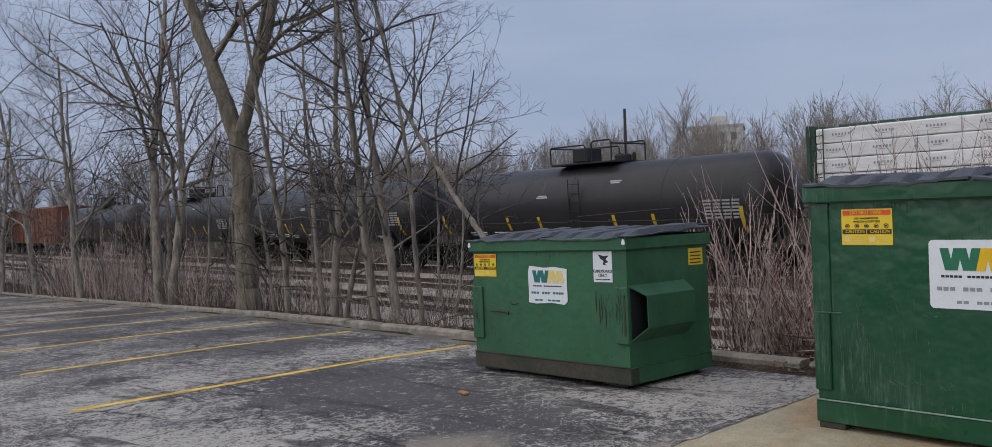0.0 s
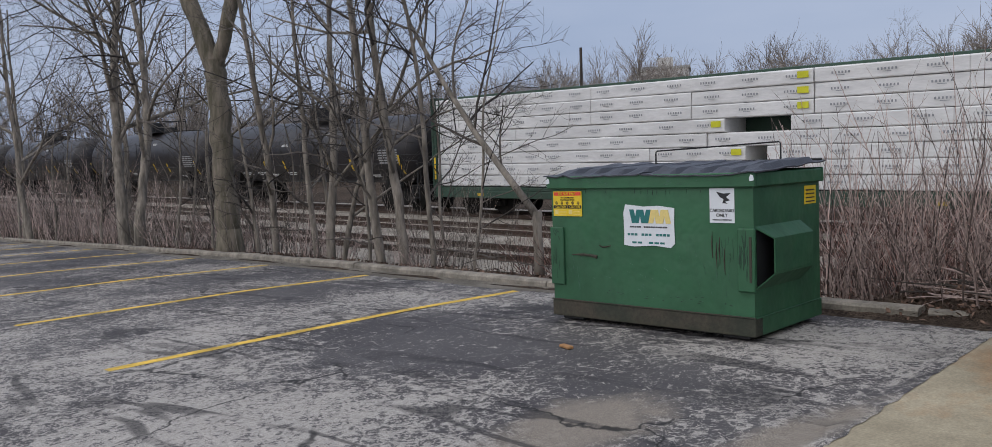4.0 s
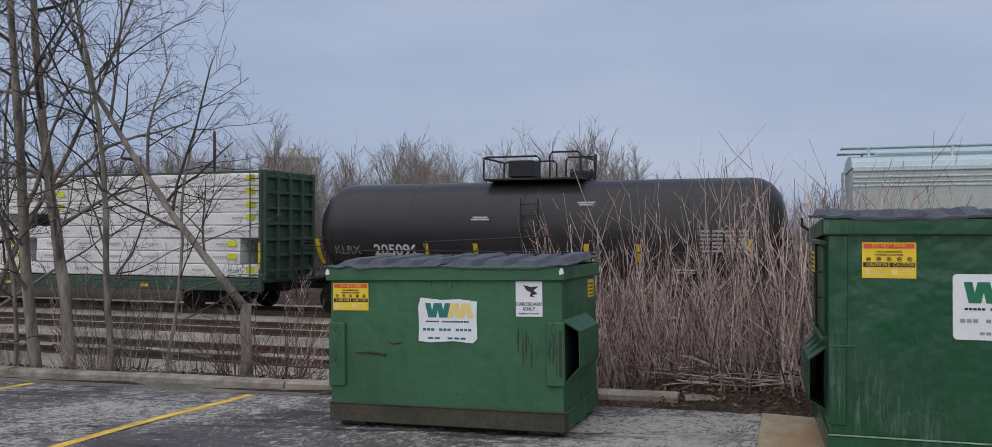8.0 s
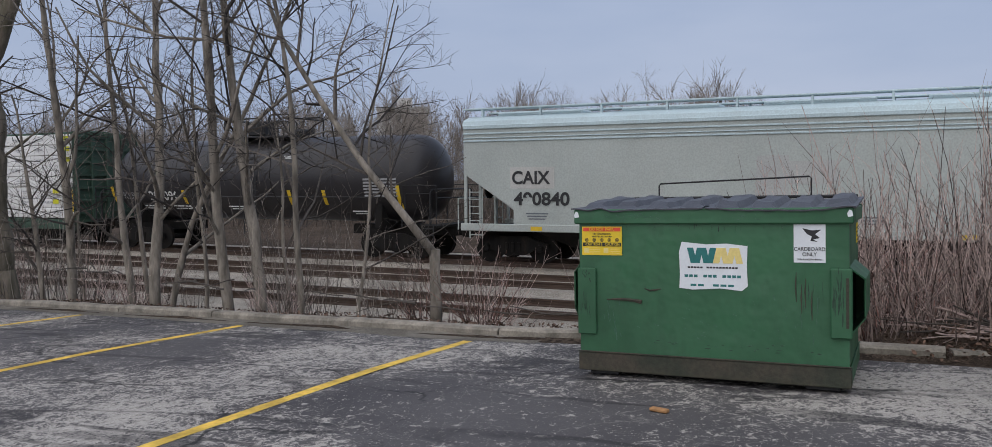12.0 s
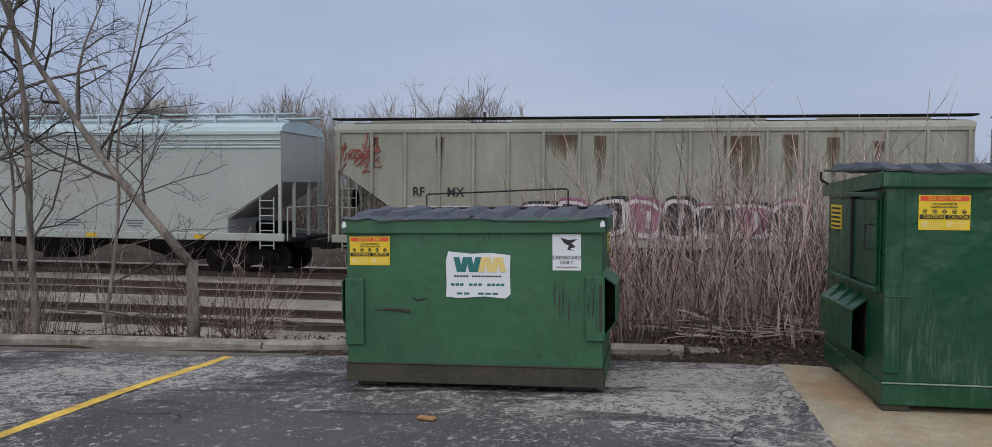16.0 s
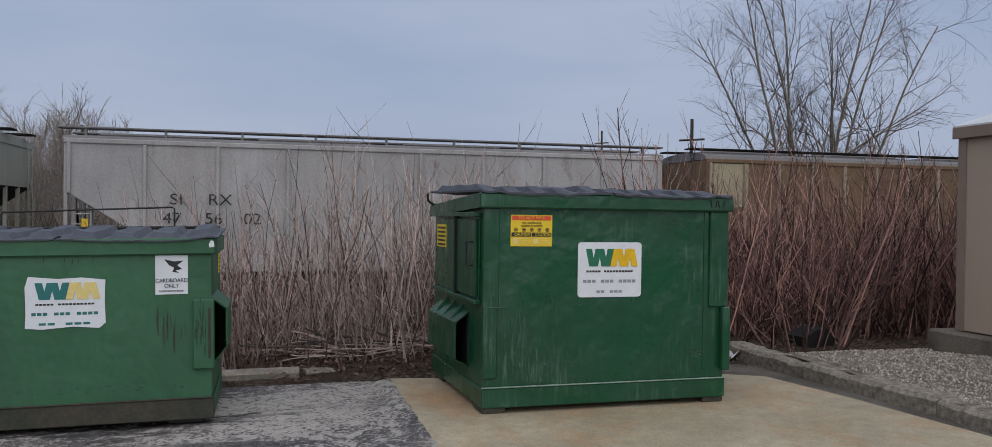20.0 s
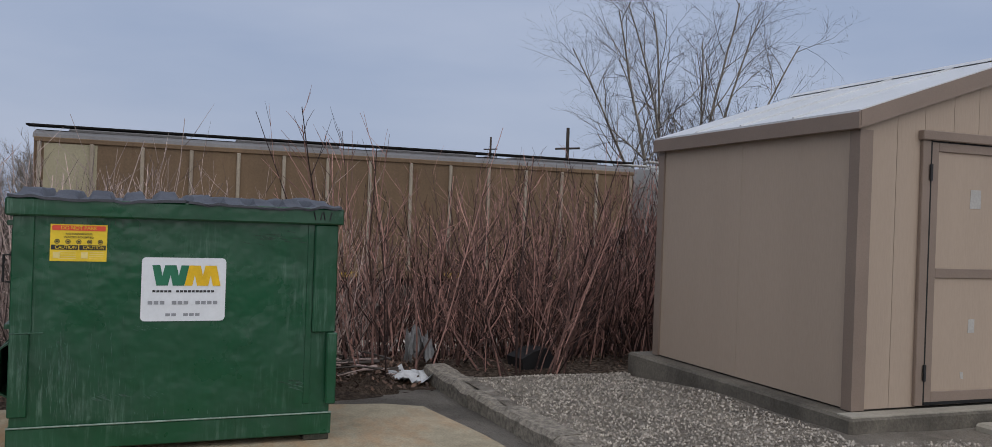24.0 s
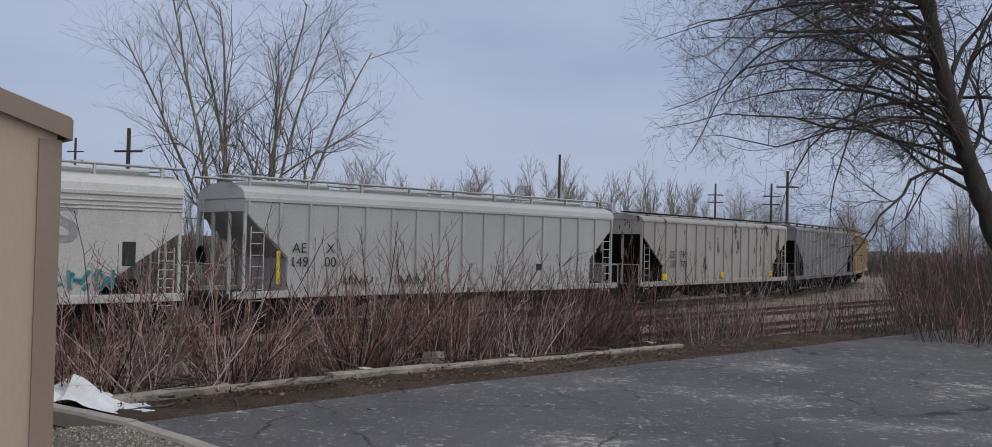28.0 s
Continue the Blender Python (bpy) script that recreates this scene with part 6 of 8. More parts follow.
    scuffs(o, "rim_scratch", SCUFF, -0.0355, ((0.55, 1.21, 0.22, 0.025, 30, 0.04, 0.004, 0.9), (-0.3, 1.20, 0.4, 0.03, 14, 0.05, 0.003, 1.4)), 42)
    scuffs(o, "corner_chip", SCUFFDARK, -0.0225, ((0.87, 0.78, 0.04, 0.04, 14, 0.03, 0.006, 0.4), (0.88, 0.50, 0.04, 0.12, 12, 0.10, 0.004, 0.0)), 43)
    scuffs(o, "corner_chip", SCUFFDARK, -0.0355, ((-0.87, 0.66, 0.05, 0.16, 26, 0.13, 0.007, 0.0),), 44)
    scuffs(o, "grime_run", SCUFFDARK, -0.0005, ((-0.70, 0.66, 0.10, 0.10, 5, 0.16, 0.003, 0.0), (-0.1, 0.30, 0.6, 0.03, 22, 0.05, 0.006, 1.5), (0.0, 1.13, 0.8, 0.02, 20, 0.05, 0.004, 0.0)), 45)
    for s_ in (-1, 1):
        yc = s_ * (h + 0.008)
        part("bare_corner", Mesh().prism([(yc - 0.018, 1.205), (yc + 0.014, 1.198), (yc + 0.018, 1.222), (yc + 0.006, 1.246), (yc - 0.012, 1.24)], -0.04, -0.0355, 0), WHITE, o)
    return o


def tall_dumpster():
    W, D = 1.83, 1.5
    o = thing("dumpster", pose(5.486, 1.84, -0.04, 0, 0, 2.28), "tall dark green steel dumpster with a side door and black lids", "dumpster", "dumpsters")
    h = W / 2
    b = Mesh().prism([(0.0, 0.045), (0.0, 1.40), (D, 1.36), (D, 0.045)], -h, h, 1)
    part("body", b, BIN2, o)
    part("base_band", Mesh().box((-0.014, -h - 0.014, 0.04), (D + 0.014, h + 0.014, 0.175), 0.006), BIN2, o)
    part("weld_bead", Mesh().tube([(-0.016, -h - 0.014, 0.18), (-0.016, h + 0.014, 0.18)], 0.006, 5), plain("pale_worn_edge", (0.25, 0.33, 0.27), 0.6, 0, 0.4, 20, 60, 0.2), o)
    part("front_rim", Mesh().box((-0.05, -h - 0.05, 1.395), (0.0, h + 0.05, 1.50), 0.01), BIN2, o)
    for s_ in (-1, 1):
        part("side_rim", Mesh().prism([(0.0, 1.397), (D + 0.02, 1.33), (D + 0.02, 1.42), (0.0, 1.497)], s_ * h, s_ * (h + 0.048), 1), BIN2, o)
        for x in (0.12, D - 0.2):
            part("skid", Mesh().box((x - 0.12, s_ * (h - 0.16), 0.0), (x + 0.08, s_ * (h + 0.005), 0.045), 0.006), BINRUST, o)
    # doubled plates at the front corners
    part("corner_plate", Mesh().box((-0.03, -h - 0.02, 0.70), (0.0, -h + 0.13, 1.395), 0.008), BIN2, o)
    part("corner_plate", Mesh().box((-0.055, -h - 0.03, 0.24), (0.0, -h + 0.035, 0.70), 0.008), BIN2, o)
    part("corner_plate", Mesh().box((-0.006, -h + 0.13, 0.24), (0.0, -h + 0.17, 1.395), 0.002), BIN2, o)
    part("corner_plate", Mesh().box((-0.02, h - 0.09, 0.24), (0.0, h + 0.012, 0.72), 0.006), BIN2, o)
    part("corner_post", Mesh().box((-0.012, h - 0.10, 0.72), (0.0, h + 0.012, 1.395), 0.004), BIN2, o)
    # side openings: a recessed sliding door with two leaves
    fr = part("side_door", Mesh().box((0.10, h, 0.74), (D - 0.14, h + 0.012, 1.36), 0.004), BIN2, o)
    for x0, x1, d in ((0.13, 0.66, 0.03), (0.68, D - 0.17, 0.022)):
        part("door_leaf", Mesh().box((x0, h + 0.012, 0.78), (x1, h + d, 1.32), 0.004), BIN2, fr)
    for z in (0.735, 1.335):
        part("door_track", Mesh().box((0.08, h, z), (D - 0.12, h + 0.05, z + 0.03), 0.004), BIN2, fr)
    part("door_divider", Mesh().box((0.655, h, 0.76), (0.69, h + 0.045, 1.34), 0.004), DARKGAP, fr)
    part("door_pull", Mesh().tube([(0.2, h + 0.03, 1.16), (0.2, h + 0.075, 1.16), (0.2, h + 0.075, 1.0), (0.2, h + 0.03, 1.0)], 0.008, 6), BLACK, fr)
    st = part("side_sticker", Mesh().box((D - 0.48, h + 0.022, 1.09), (D - 0.17, h + 0.025, 1.27)), YELLOW, o, "yellow notice on the side door")
    m = Mesh()
    for k in range(5):
        m.box((D - 0.46, h + 0.025, 1.25 - 0.033 * k), (D - 0.19, h + 0.0265, 1.235 - 0.033 * k))
    part("small_print", m, INK, st)
    for s_ in (-1, 1):
        pk = fork_pocket(o, BIN2, s_ * h, s_, 0.38, 1.24, 0.26, 0.66, 0.32, 0.58, 0.10)
        for x in (0.55, 0.8, 1.05):
            part("gusset", Mesh().prism([(s_ * h, 0.70), (s_ * (h + 0.095), 0.59), (s_ * h, 0.62)], x - 0.006, x + 0.006, 0), BIN2, pk)
    lid("lid", o, -0.06, D + 0.03, 0.008, h + 0.04, 1.518, 1.545, 5, 0.046, 5, 0.016)
    lid("lid", o, -0.06, D + 0.03, -h - 0.03, -0.008, 1.514, 1.54, 5, 0.046, 6, 0.016)
    part("lid_hook", Mesh().tube([(D - 0.1, h + 0.03, 1.42), (D - 0.1, h + 0.09, 1.46), (D - 0.1, h + 0.09, 1.52)], 0.012, 6), BLACK, o)
    m = Mesh()
    for k, yy in enumerate((-0.78, -0.81, -0.84, -0.87)):
        m.tube([(-0.053, yy, 1.425), (-0.053, yy - (0.012 if k % 2 else -0.012), 1.475)], 0.004, 4)
    part("weld_scribble", m, BLACK, o)
    scuffs(o, "paint_scuff", SCUFF, -0.0005, ((0.66, 0.50, 0.10, 0.26, 60, 0.11, 0.0045, 0.03), (0.45, 0.50, 0.16, 0.25, 26, 0.12, 0.003, 0.0), (0.30, 0.70, 0.25, 0.2, 14, 0.10, 0.003, 0.0), (0.42, 0.335, 0.08, 0.02, 16, 0.06, 0.007, 1.2), (0.17, 0.33, 0.08, 0.02, 9, 0.04, 0.005, 1.0), (0.655, 0.635, 0.03, 0.03, 8, 0.035, 0.008, 0.7), (-0.70, 0.355, 0.08, 0.03, 16, 0.07, 0.006, 1.3), (-0.74, 0.75, 0.03, 0.3, 18, 0.06, 0.003, 0.0), (0.2, 0.74, 0.08, 0.02, 8, 0.06, 0.004, 1.3), (0.0, 0.22, 0.7, 0.03, 34, 0.05, 0.003, 0.1)), 51)
    scuffs(o, "grime_run", SCUFFDARK, -0.0005, ((-0.55, 1.30, 0.2, 0.04, 22, 0.10, 0.006, 1.45), (0.50, 1.36, 0.3, 0.02, 18, 0.07, 0.004, 0.0), (-0.7, 0.38, 0.08, 0.03, 8, 0.08, 0.006, 1.4)), 52)
    scuffs(o, "corner_chip", SCUFF, -0.0205, ((0.86, 0.50, 0.03, 0.2, 12, 0.12, 0.004, 0.0),), 53)
    part("weld_bead", Mesh().tube([(-0.022, h + 0.012, 0.722), (-0.022, h - 0.10, 0.724), (-0.004, h - 0.16, 0.722)], 0.004, 5), SCUFF, o)
    sign_warning(o, -0.003, 0.585, 1.245, 0.30, 0.215)
    sign_brand(o, -0.003, -0.002, 0.975, 0.485, 0.385, GREENINK, GOLDINK, False)
    return o


low_dumpster()
tall_dumpster()

# ---- shed ----
SHED_AT = Matrix.Translation((4.303, -3.731, 0.004)) @ pose(0, 0, 0, 0, 0, 0.43) @ Matrix.Translation((-4.13, 3.62, 0))


def shed():
    X0, X1, Y0, Y1, Z0 = 4.13, 6.52, -2.12, -5.12, 0.27
    YC, ZE, ZR = (Y0 + Y1) / 2, 2.12, 2.62
    o = thing("shed", SHED_AT, "tan garden shed with brown trim and double doors", "shed")
    top = lambda y: ZR - (ZR - ZE) * abs(y - YC) / ((Y0 - Y1) / 2)
    core = Mesh().prism([(Y0 - 0.02, Z0), (Y0 - 0.02, ZE - 0.02), (YC, ZR - 0.02), (Y1 + 0.02, ZE - 0.02), (Y1 + 0.02, Z0)], X0 + 0.014, X1 - 0.014, 0)
    w = part("wall", core, TRIM, o)
    # siding boards, front and back
    edges = [-2.12, -2.43, -2.67, -2.93, -3.16, -3.41, -3.67, -3.94, -4.2, -4.5, -4.78, -5.12]
    for a, b in zip(edges, edges[1:]):
        a2, b2 = a - 0.002, b + 0.002
        for xf, xb in ((X0, X0 + 0.014), (X1, X1 - 0.014)):
            zb = 2.07 if (xf == X0 and a <= -2.6 and b >= -4.6) else Z0
            pts = [(a2, zb), (a2, top(a2)), (b2, top(b2)), (b2, zb)]
            if a2 > YC > b2:
                pts.insert(2, (YC, ZR))
            part("siding_board", Mesh().prism(pts, xf, xb, 0), SIDING, w)
    for ya, yb in ((Y0, Y0 - 0.02), (Y1, Y1 + 0.02)):
        for xa, xb in ((X0 + 0.015, X0 + 1.22), (X0 + 1.222, X1 - 0.015)):
            part("side_panel", Mesh().box((xa, ya, Z0), (xb, yb, ZE - 0.01), 0.001), SIDING, w)
    # corner trim
    for y in (Y0, Y1):
        s_ = 1 if y == Y0 else -1
        for x, sx in ((X0, -1), (X1, 1)):
            part("corner_trim", Mesh().prism([(x + sx * 0.016, y - s_ * 0.09), (x + sx * 0.016, y + s_ * 0.018), (x - sx * 0.075, y + s_ * 0.018), (x - sx * 0.075, y + s_ * 0.001), (x + sx * 0.001, y + s_ * 0.001), (x + sx * 0.001, y - s_ * 0.09)], Z0 - 0.005, 2.09, 2), TRIM, o)
    # roof sheets, ridge cap, fascia
    ov, ye, ze = 0.05, 0.05, 0.017
    for s_ in (1, -1):
        yy = YC + s_ * ((Y0 - Y1) / 2 + ye)
        za, zb = ZR + 0.09, ZE + 0.09 - ze
        part("roof_sheet", Mesh().prism([(YC, za), (yy, zb), (yy, zb + 0.02), (YC, za + 0.02)], X0 - ov + 0.01, X1 + ov - 0.01, 0), ROOFING, o, "pale metal roof sheet")
        for k in range(1, 4):
            xk = X0 + (X1 - X0) * k / 4
            part("roof_seam", Mesh().prism([(YC, za + 0.02), (yy, zb + 0.02), (yy, zb + 0.032), (YC, za + 0.032)], xk - 0.01, xk + 0.01, 0), ROOFING, o)
        for xf in (X0 - ov, X1 + ov - 0.02):
            part("gable_fascia", Mesh().prism([(YC, za + 0.012), (yy, zb + 0.012), (yy, zb - 0.10), (YC, za - 0.105)], xf - 0.005, xf + 0.022, 0), TRIM, o)
        part("eave_fascia", Mesh().box((X0 - ov, yy - 0.01, zb - 0.105), (X1 + ov, yy + 0.012, zb + 0.005), 0.004), TRIM, o)
    part("ridge_cap", Mesh().prism([(YC - 0.06, ZR + 0.10), (YC, ZR + 0.135), (YC + 0.06, ZR + 0.10)], X0 - ov - 0.01, X1 + ov + 0.01, 0), ROOFING, o)
    part("apex_plate", Mesh().prism([(YC - 0.075, ZR + 0.0), (YC - 0.075, ZR + 0.09), (YC, ZR + 0.118), (YC + 0.075, ZR + 0.09), (YC + 0.075, ZR + 0.0), (YC, ZR - 0.03)], X0 - ov - 0.012, X0 - ov - 0.004, 0), TRIM, o)
    # doors
    part("door_header", Mesh().box((X0 - 0.05, -2.61, 2.055), (X0, -4.555, 2.12), 0.006), TRIM, o)
    for a, b in ((-2.63, -2.70), (-4.47, -4.54)):
        part("door_casing", Mesh().box((X0 - 0.03, a, Z0 + 0.01), (X0, b, 2.055), 0.004), TRIM, o)
    for (a, b, nm) in ((-2.71, -3.592, "door"), (-3.608, -4.46, "door")):
        d = part(nm, Mesh().box((X0 - 0.012, a, Z0 + 0.03), (X0 - 0.002, b, 2.05), 0.002), SIDING, o, "tan panelled shed door")
        s_ = 0.065
        for (ya, yb, za, zb) in ((a, a - s_, Z0 + 0.03, 2.05), (b + s_, b, Z0 + 0.03, 2.05), (a - s_, b + s_, 1.985, 2.05), (a - s_, b + s_, Z0 + 0.03, Z0 + 0.10), (a - s_, b + s_, 1.135, 1.20)):
            part("door_trim", Mesh().box((X0 - 0.026, ya, za), (X0 - 0.012, yb, zb), 0.003), TRIM, d)
    # black strips draw the shadow lines round the door leaves
    for ya, yb, za, zb in ((-2.698, -2.712, Z0 + 0.03, 2.055), (-4.458, -4.472, Z0 + 0.03, 2.055), (-2.712, -4.458, 2.044, 2.056), (-2.712, -4.458, Z0 + 0.012, Z0 + 0.032)):
        part("door_shade_line", Mesh().box((X0 - 0.0275, ya, za), (X0 - 0.001, yb, zb)), DARKGAP, o)
    for y, sg in ((-2.70, 1), (-4.47, -1)):
        for z in (0.50, 1.84):
            part("hinge", Mesh().tube([(X0 - 0.035, y, z - 0.055), (X0 - 0.035, y, z + 0.055)], 0.011, 8).box((X0 - 0.03, y - 0.02, z - 0.05), (X0 - 0.027, y + 0.02, z + 0.05)), BLACK, o)
    lk = part("padlock", Mesh().box((X0 - 0.058, -3.595, 1.105), (X0 - 0.032, -3.645, 1.16), 0.006), BRASS, o, "brass padlock on a hasp")
    part("shackle", Mesh().tube([(X0 - 0.045, -3.603, 1.155), (X0 - 0.045, -3.603, 1.19), (X0 - 0.045, -3.61, 1.203), (X0 - 0.045, -3.63, 1.203), (X0 - 0.045, -3.637, 1.19), (X0 - 0.045, -3.637, 1.155)], 0.005, 6), STEEL, lk)
    part("hasp", Mesh().box((X0 - 0.034, -3.555, 1.165), (X0 - 0.027, -3.64, 1.21), 0.003), BLACK, o)
    bd = part("oval_badge", Mesh().lathe([(0, 0.001), (0.001, 0.06), (0.006, 0.06), (0.008, 0.05)], (0, 0, 0), 0, 24), BLACK, o, "small oval maker's badge")
    bd.matrix_local = Matrix.Translation((X0 - 0.008, -3.61, 2.218)) @ Matrix.Diagonal((1, 1, 0.5, 1))
    part("badge_face", Mesh().box((-0.001, -0.042, -0.022), (-0.003, 0.042, 0.03)), WHITE, bd)
    # torn labels left on the doors
    for y, z, w_, h_ in ((-3.11, 1.675, 0.10, 0.125), (-3.34, 1.375, 0.10, 0.09), (-3.37, 1.19, 0.05, 0.03), (-3.11, 0.805, 0.06, 0.09), (-3.035, 0.47, 0.03, 0.05), (-3.76, 1.76, 0.095, 0.10), (-3.945, 1.81, 0.075, 0.08), (-3.93, 1.725, 0.06, 0.085), (-4.03, 1.63, 0.075, 0.075), (-4.175, 1.81, 0.055, 0.075), (-4.07, 1.35, 0.04, 0.08), (-3.76, 0.905, 0.07, 0.085), (-4.36, 1.97, 0.04, 0.04), (-3.91, 1.115, 0.03, 0.025)):
        y -= 0.028
        rr = random.Random(int(-y * 1000))
        q = [(y + s1 * w_ / 2 + rr.uniform(-0.006, 0.006), z + s2 * h_ / 2 + rr.uniform(-0.006, 0.006)) for s1, s2 in ((1, -1), (1, 1), (-1, 1), (-1, -1))]
        part("paper_label", Mesh().prism(q, X0 - 0.0125, X0 - 0.0145, 0), PAPER, o)
    return o


shed()
pad = thing("shed_pad", SHED_AT, "weathered concrete pad under the shed", "concrete pad", kind="structure")
part("pad_slab", Mesh().box((3.97, -5.42, -0.1), (6.75, -1.97, 0.258), 0.02), PAD, pad)
part("pad_top", Mesh().box((3.985, -5.40, 0.25), (4.11, -1.985, 0.263), 0.003), PADTOP, pad)
part("ramp_slab", Mesh().box((2.3, -4.75, -0.1), (3.915, -2.95, 0.20), 0.02), PADTOP, pad)


# ---- trees, bare in late winter ----
def limb(mesh, p, d, r, length, rng, seg, n, wander, lift, taper=0.5):
    pts, rad = [Vector(p)], [r]
    d = Vector(d).normalized()
    for i in range(n):
        d = (d + Vector((rng.gauss(0, wander), rng.gauss(0, wander), rng.gauss(0, wander) + lift))).normalized()
        pts.append(pts[-1] + d * (length / n))
        rad.append(r * (1 - (1 - taper) * (i + 1) / n))
    if r < 0.035:
        mesh.tube(pts, rad, seg, caps=False)
        return pts, rad, d
    knots, girths = [], []
    for i in range(n * 4 + 1):
        p, _ = at_path(pts, i / (n * 4))
        k = min(i // 4, n - 1)
        g = rad[k] + (rad[k + 1] - rad[k]) * (i / 4 - k)
        o = Vector((noise.noise((p.x * 3, p.z * 2.3, 1)), noise.noise((p.y * 3, p.z * 2.3, 5)), 0)) * g * 0.22
        knots.append(p + (o if i else o * 0))
        girths.append(g * (1 + 0.22 * noise.noise((p.x * 4, p.y * 4, p.z * 4.6))))
    mesh.tube(knots, girths, seg, caps=False)
    return pts, rad, d


def at_path(pts, t):
    k = t * (len(pts) - 1)
    i = min(int(k), len(pts) - 2)
    return pts[i].lerp(pts[i + 1], k - i), (pts[i + 1] - pts[i]).normalized()


THICK = [1.0]


def sprout(twigs, limbs, pts, rad, level, rng, spec):
    """Side shoots along a limb, each a smaller copy of the habit. spec: per level (count, length, angle, lift, wander)."""
    if level >= len(spec):
        return
    count, length, angle, lift, wander, lo = spec[level]
    for i in range(count):
        t = lo + (1 - lo) * (i + rng.random()) / count
        p, d = at_path(pts, min(t, 0.999))
        k = t * (len(rad) - 1)
        r0 = rad[min(int(k), len(rad) - 1)]
        side = d.cross(Vector((rng.gauss(0, 1), rng.gauss(0, 1), rng.gauss(0, 1)))).normalized()
        a = radians(angle * rng.uniform(0.6, 1.35))
        nd = d * math.cos(a) + side * math.sin(a)
        ln = length * rng.uniform(0.55, 1.25) * (1.15 - 0.55 * t)
        r = min(r0 * rng.uniform(0.42, 0.62), (ln * 0.035 + 0.003) * THICK[0])
        r = max(r, 0.0032 * max(1.0, THICK[0]))
        mesh = limbs if r > 0.028 else twigs
        seg = 6 if r > 0.05 else (4 if r > 0.02 else 3)
        n = 5 if level == 0 else (4 if level == 1 else 3)
        q, rr, _ = limb(mesh, p, nd, r, ln, rng, seg, n, wander, lift, 0.4)
        sprout(twigs, limbs, q, rr, level + 1, rng, spec)


def build_tree(name, label, base, stems, spec, seed, bark=None, twig=None, group="", lean_sink=0.2):
    """stems: (direction, radius, length, wander, lift) from the root; the first shoots follow spec."""
    rng = random.Random(seed)
    o = thing(name, Matrix.Translation(base), label, "tree", group)
    t, w = Mesh(), Mesh()
    t.smooth = True
    for (off, d, r, ln, wander, lift, sub) in stems:
        pts, rad, _ = limb(t, (off[0], off[1], off[2] - lean_sink), d, r * 0.86, ln, rng, 9, 12, wander * 1.35, lift, 0.26)
        sprout(w, t, pts, rad, 0, rng, sub or spec)
    part("trunk", t, bark or BARK, o)
    part("crown", w, twig or TWIG, o)
    return o


TREE = [(10, 4.0, 55, 0.06, 0.12, 0.22), (7, 1.9, 50, 0.05, 0.15, 0.15), (5, 0.95, 46, 0.03, 0.17, 0.12), (3, 0.42, 42, 0.0, 0.18, 0.2)]
SLIM = [(12, 2.2, 52, 0.05, 0.13, 0.14), (5, 1.15, 48, 0.04, 0.16, 0.15), (4, 0.55, 46, 0.02, 0.18, 0.15), (2, 0.28, 40, 0.0, 0.18, 0.2)]
SAPL = [(12, 1.3, 50, 0.05, 0.14, 0.16), (5, 0.65, 48, 0.03, 0.17, 0.15), (3, 0.32, 44, 0.02, 0.17, 0.2)]
Z = Vector((0, 0, 1))


def at_ground(x, y):
    return (x, y, ground_z(x, y))


# the big forked tree, its trunk splitting into two heavy limbs
rngB = random.Random(21)
bt = thing("tree", Matrix.Translation(at_ground(9.15, 17.9)), "large bare forked tree with ridged grey-brown bark", "tree", "trees beside the lot")
mt, mw = Mesh(), Mesh()
mt.smooth = True
pts, rad, _ = limb(mt, (0, 0, -0.2), (0.02, 0.05, 1), 0.25, 4.2, rngB, 12, 7, 0.02, 0.0, 0.85)
mt.tube([(0, 0, -0.25), (0, 0, 0.05), (0, 0, 0.5)], [0.36, 0.30, 0.24], 12)
forkp = pts[-1]
for d, r, ln in (((-0.1, 0.30, 0.93), 0.19, 8.5), ((0.05, -0.50, 0.92), 0.14, 8.0), ((0.25, 0.02, 1.0), 0.11, 7.5)):
    q, rr, _ = limb(mt, forkp - Vector((0, 0, 0.25)), d, r, ln, rngB, 9, 9, 0.05, 0.03, 0.35)
    sprout(mw, mt, q, rr, 0, rngB, TREE)
sprout(mw, mt, pts, [x * 0.35 for x in rad], 1, rngB, [TREE[0], (4, 1.6, 60, 0.05, 0.1, 0.5), TREE[2], TREE[3]])
part("trunk", mt, BARKGREEN, bt)
part("crown", mw, TWIG, bt)

build_tree("tree", "bare twin-stemmed tree with wide spreading branches", at_ground(9.1, 22.6), [((0, 0.25, 0), (-0.02, 0.08, 1), 0.17, 9.5, 0.03, 0.01, None), ((0.1, -0.3, 0), (0.0, -0.06, 1), 0.15, 9.0, 0.04, 0.01, None)], TREE, 31, group="trees beside the lot")
build_tree("tree", "slender bare tree with grey bark", at_ground(9.1, 14.3), [((0, 0, 0), (0.0, 0.03, 1), 0.10, 7.5, 0.03, 0.02, None), ((0.05, 0.5, 0), (0.1, 0.1, 1), 0.07, 6.5, 0.04, 0.01, None), ((0.1, -0.2, 0), (0.05, -0.1, 1), 0.06, 6.0, 0.04, 0.01, None)], SLIM, 32, group="trees beside the lot")
build_tree("tree", "slender bare tree leaning slightly over the kerb", at_ground(9.05, 12.8), [((0, 0, 0), (-0.02, 0.10, 1), 0.095, 8.0, 0.03, 0.02, None), ((0, -0.55, 0), (0.0, 0.03, 1), 0.10, 8.0, 0.025, 0.02, None)], SLIM, 33, group="trees beside the lot")
build_tree("tree", "thin bare tree beside the kerb", at_ground(9.1, 11.6), [((0, 0, 0), (0.02, -0.02, 1), 0.055, 7.0, 0.03, 0.02, None)], SLIM, 34, group="trees beside the lot")
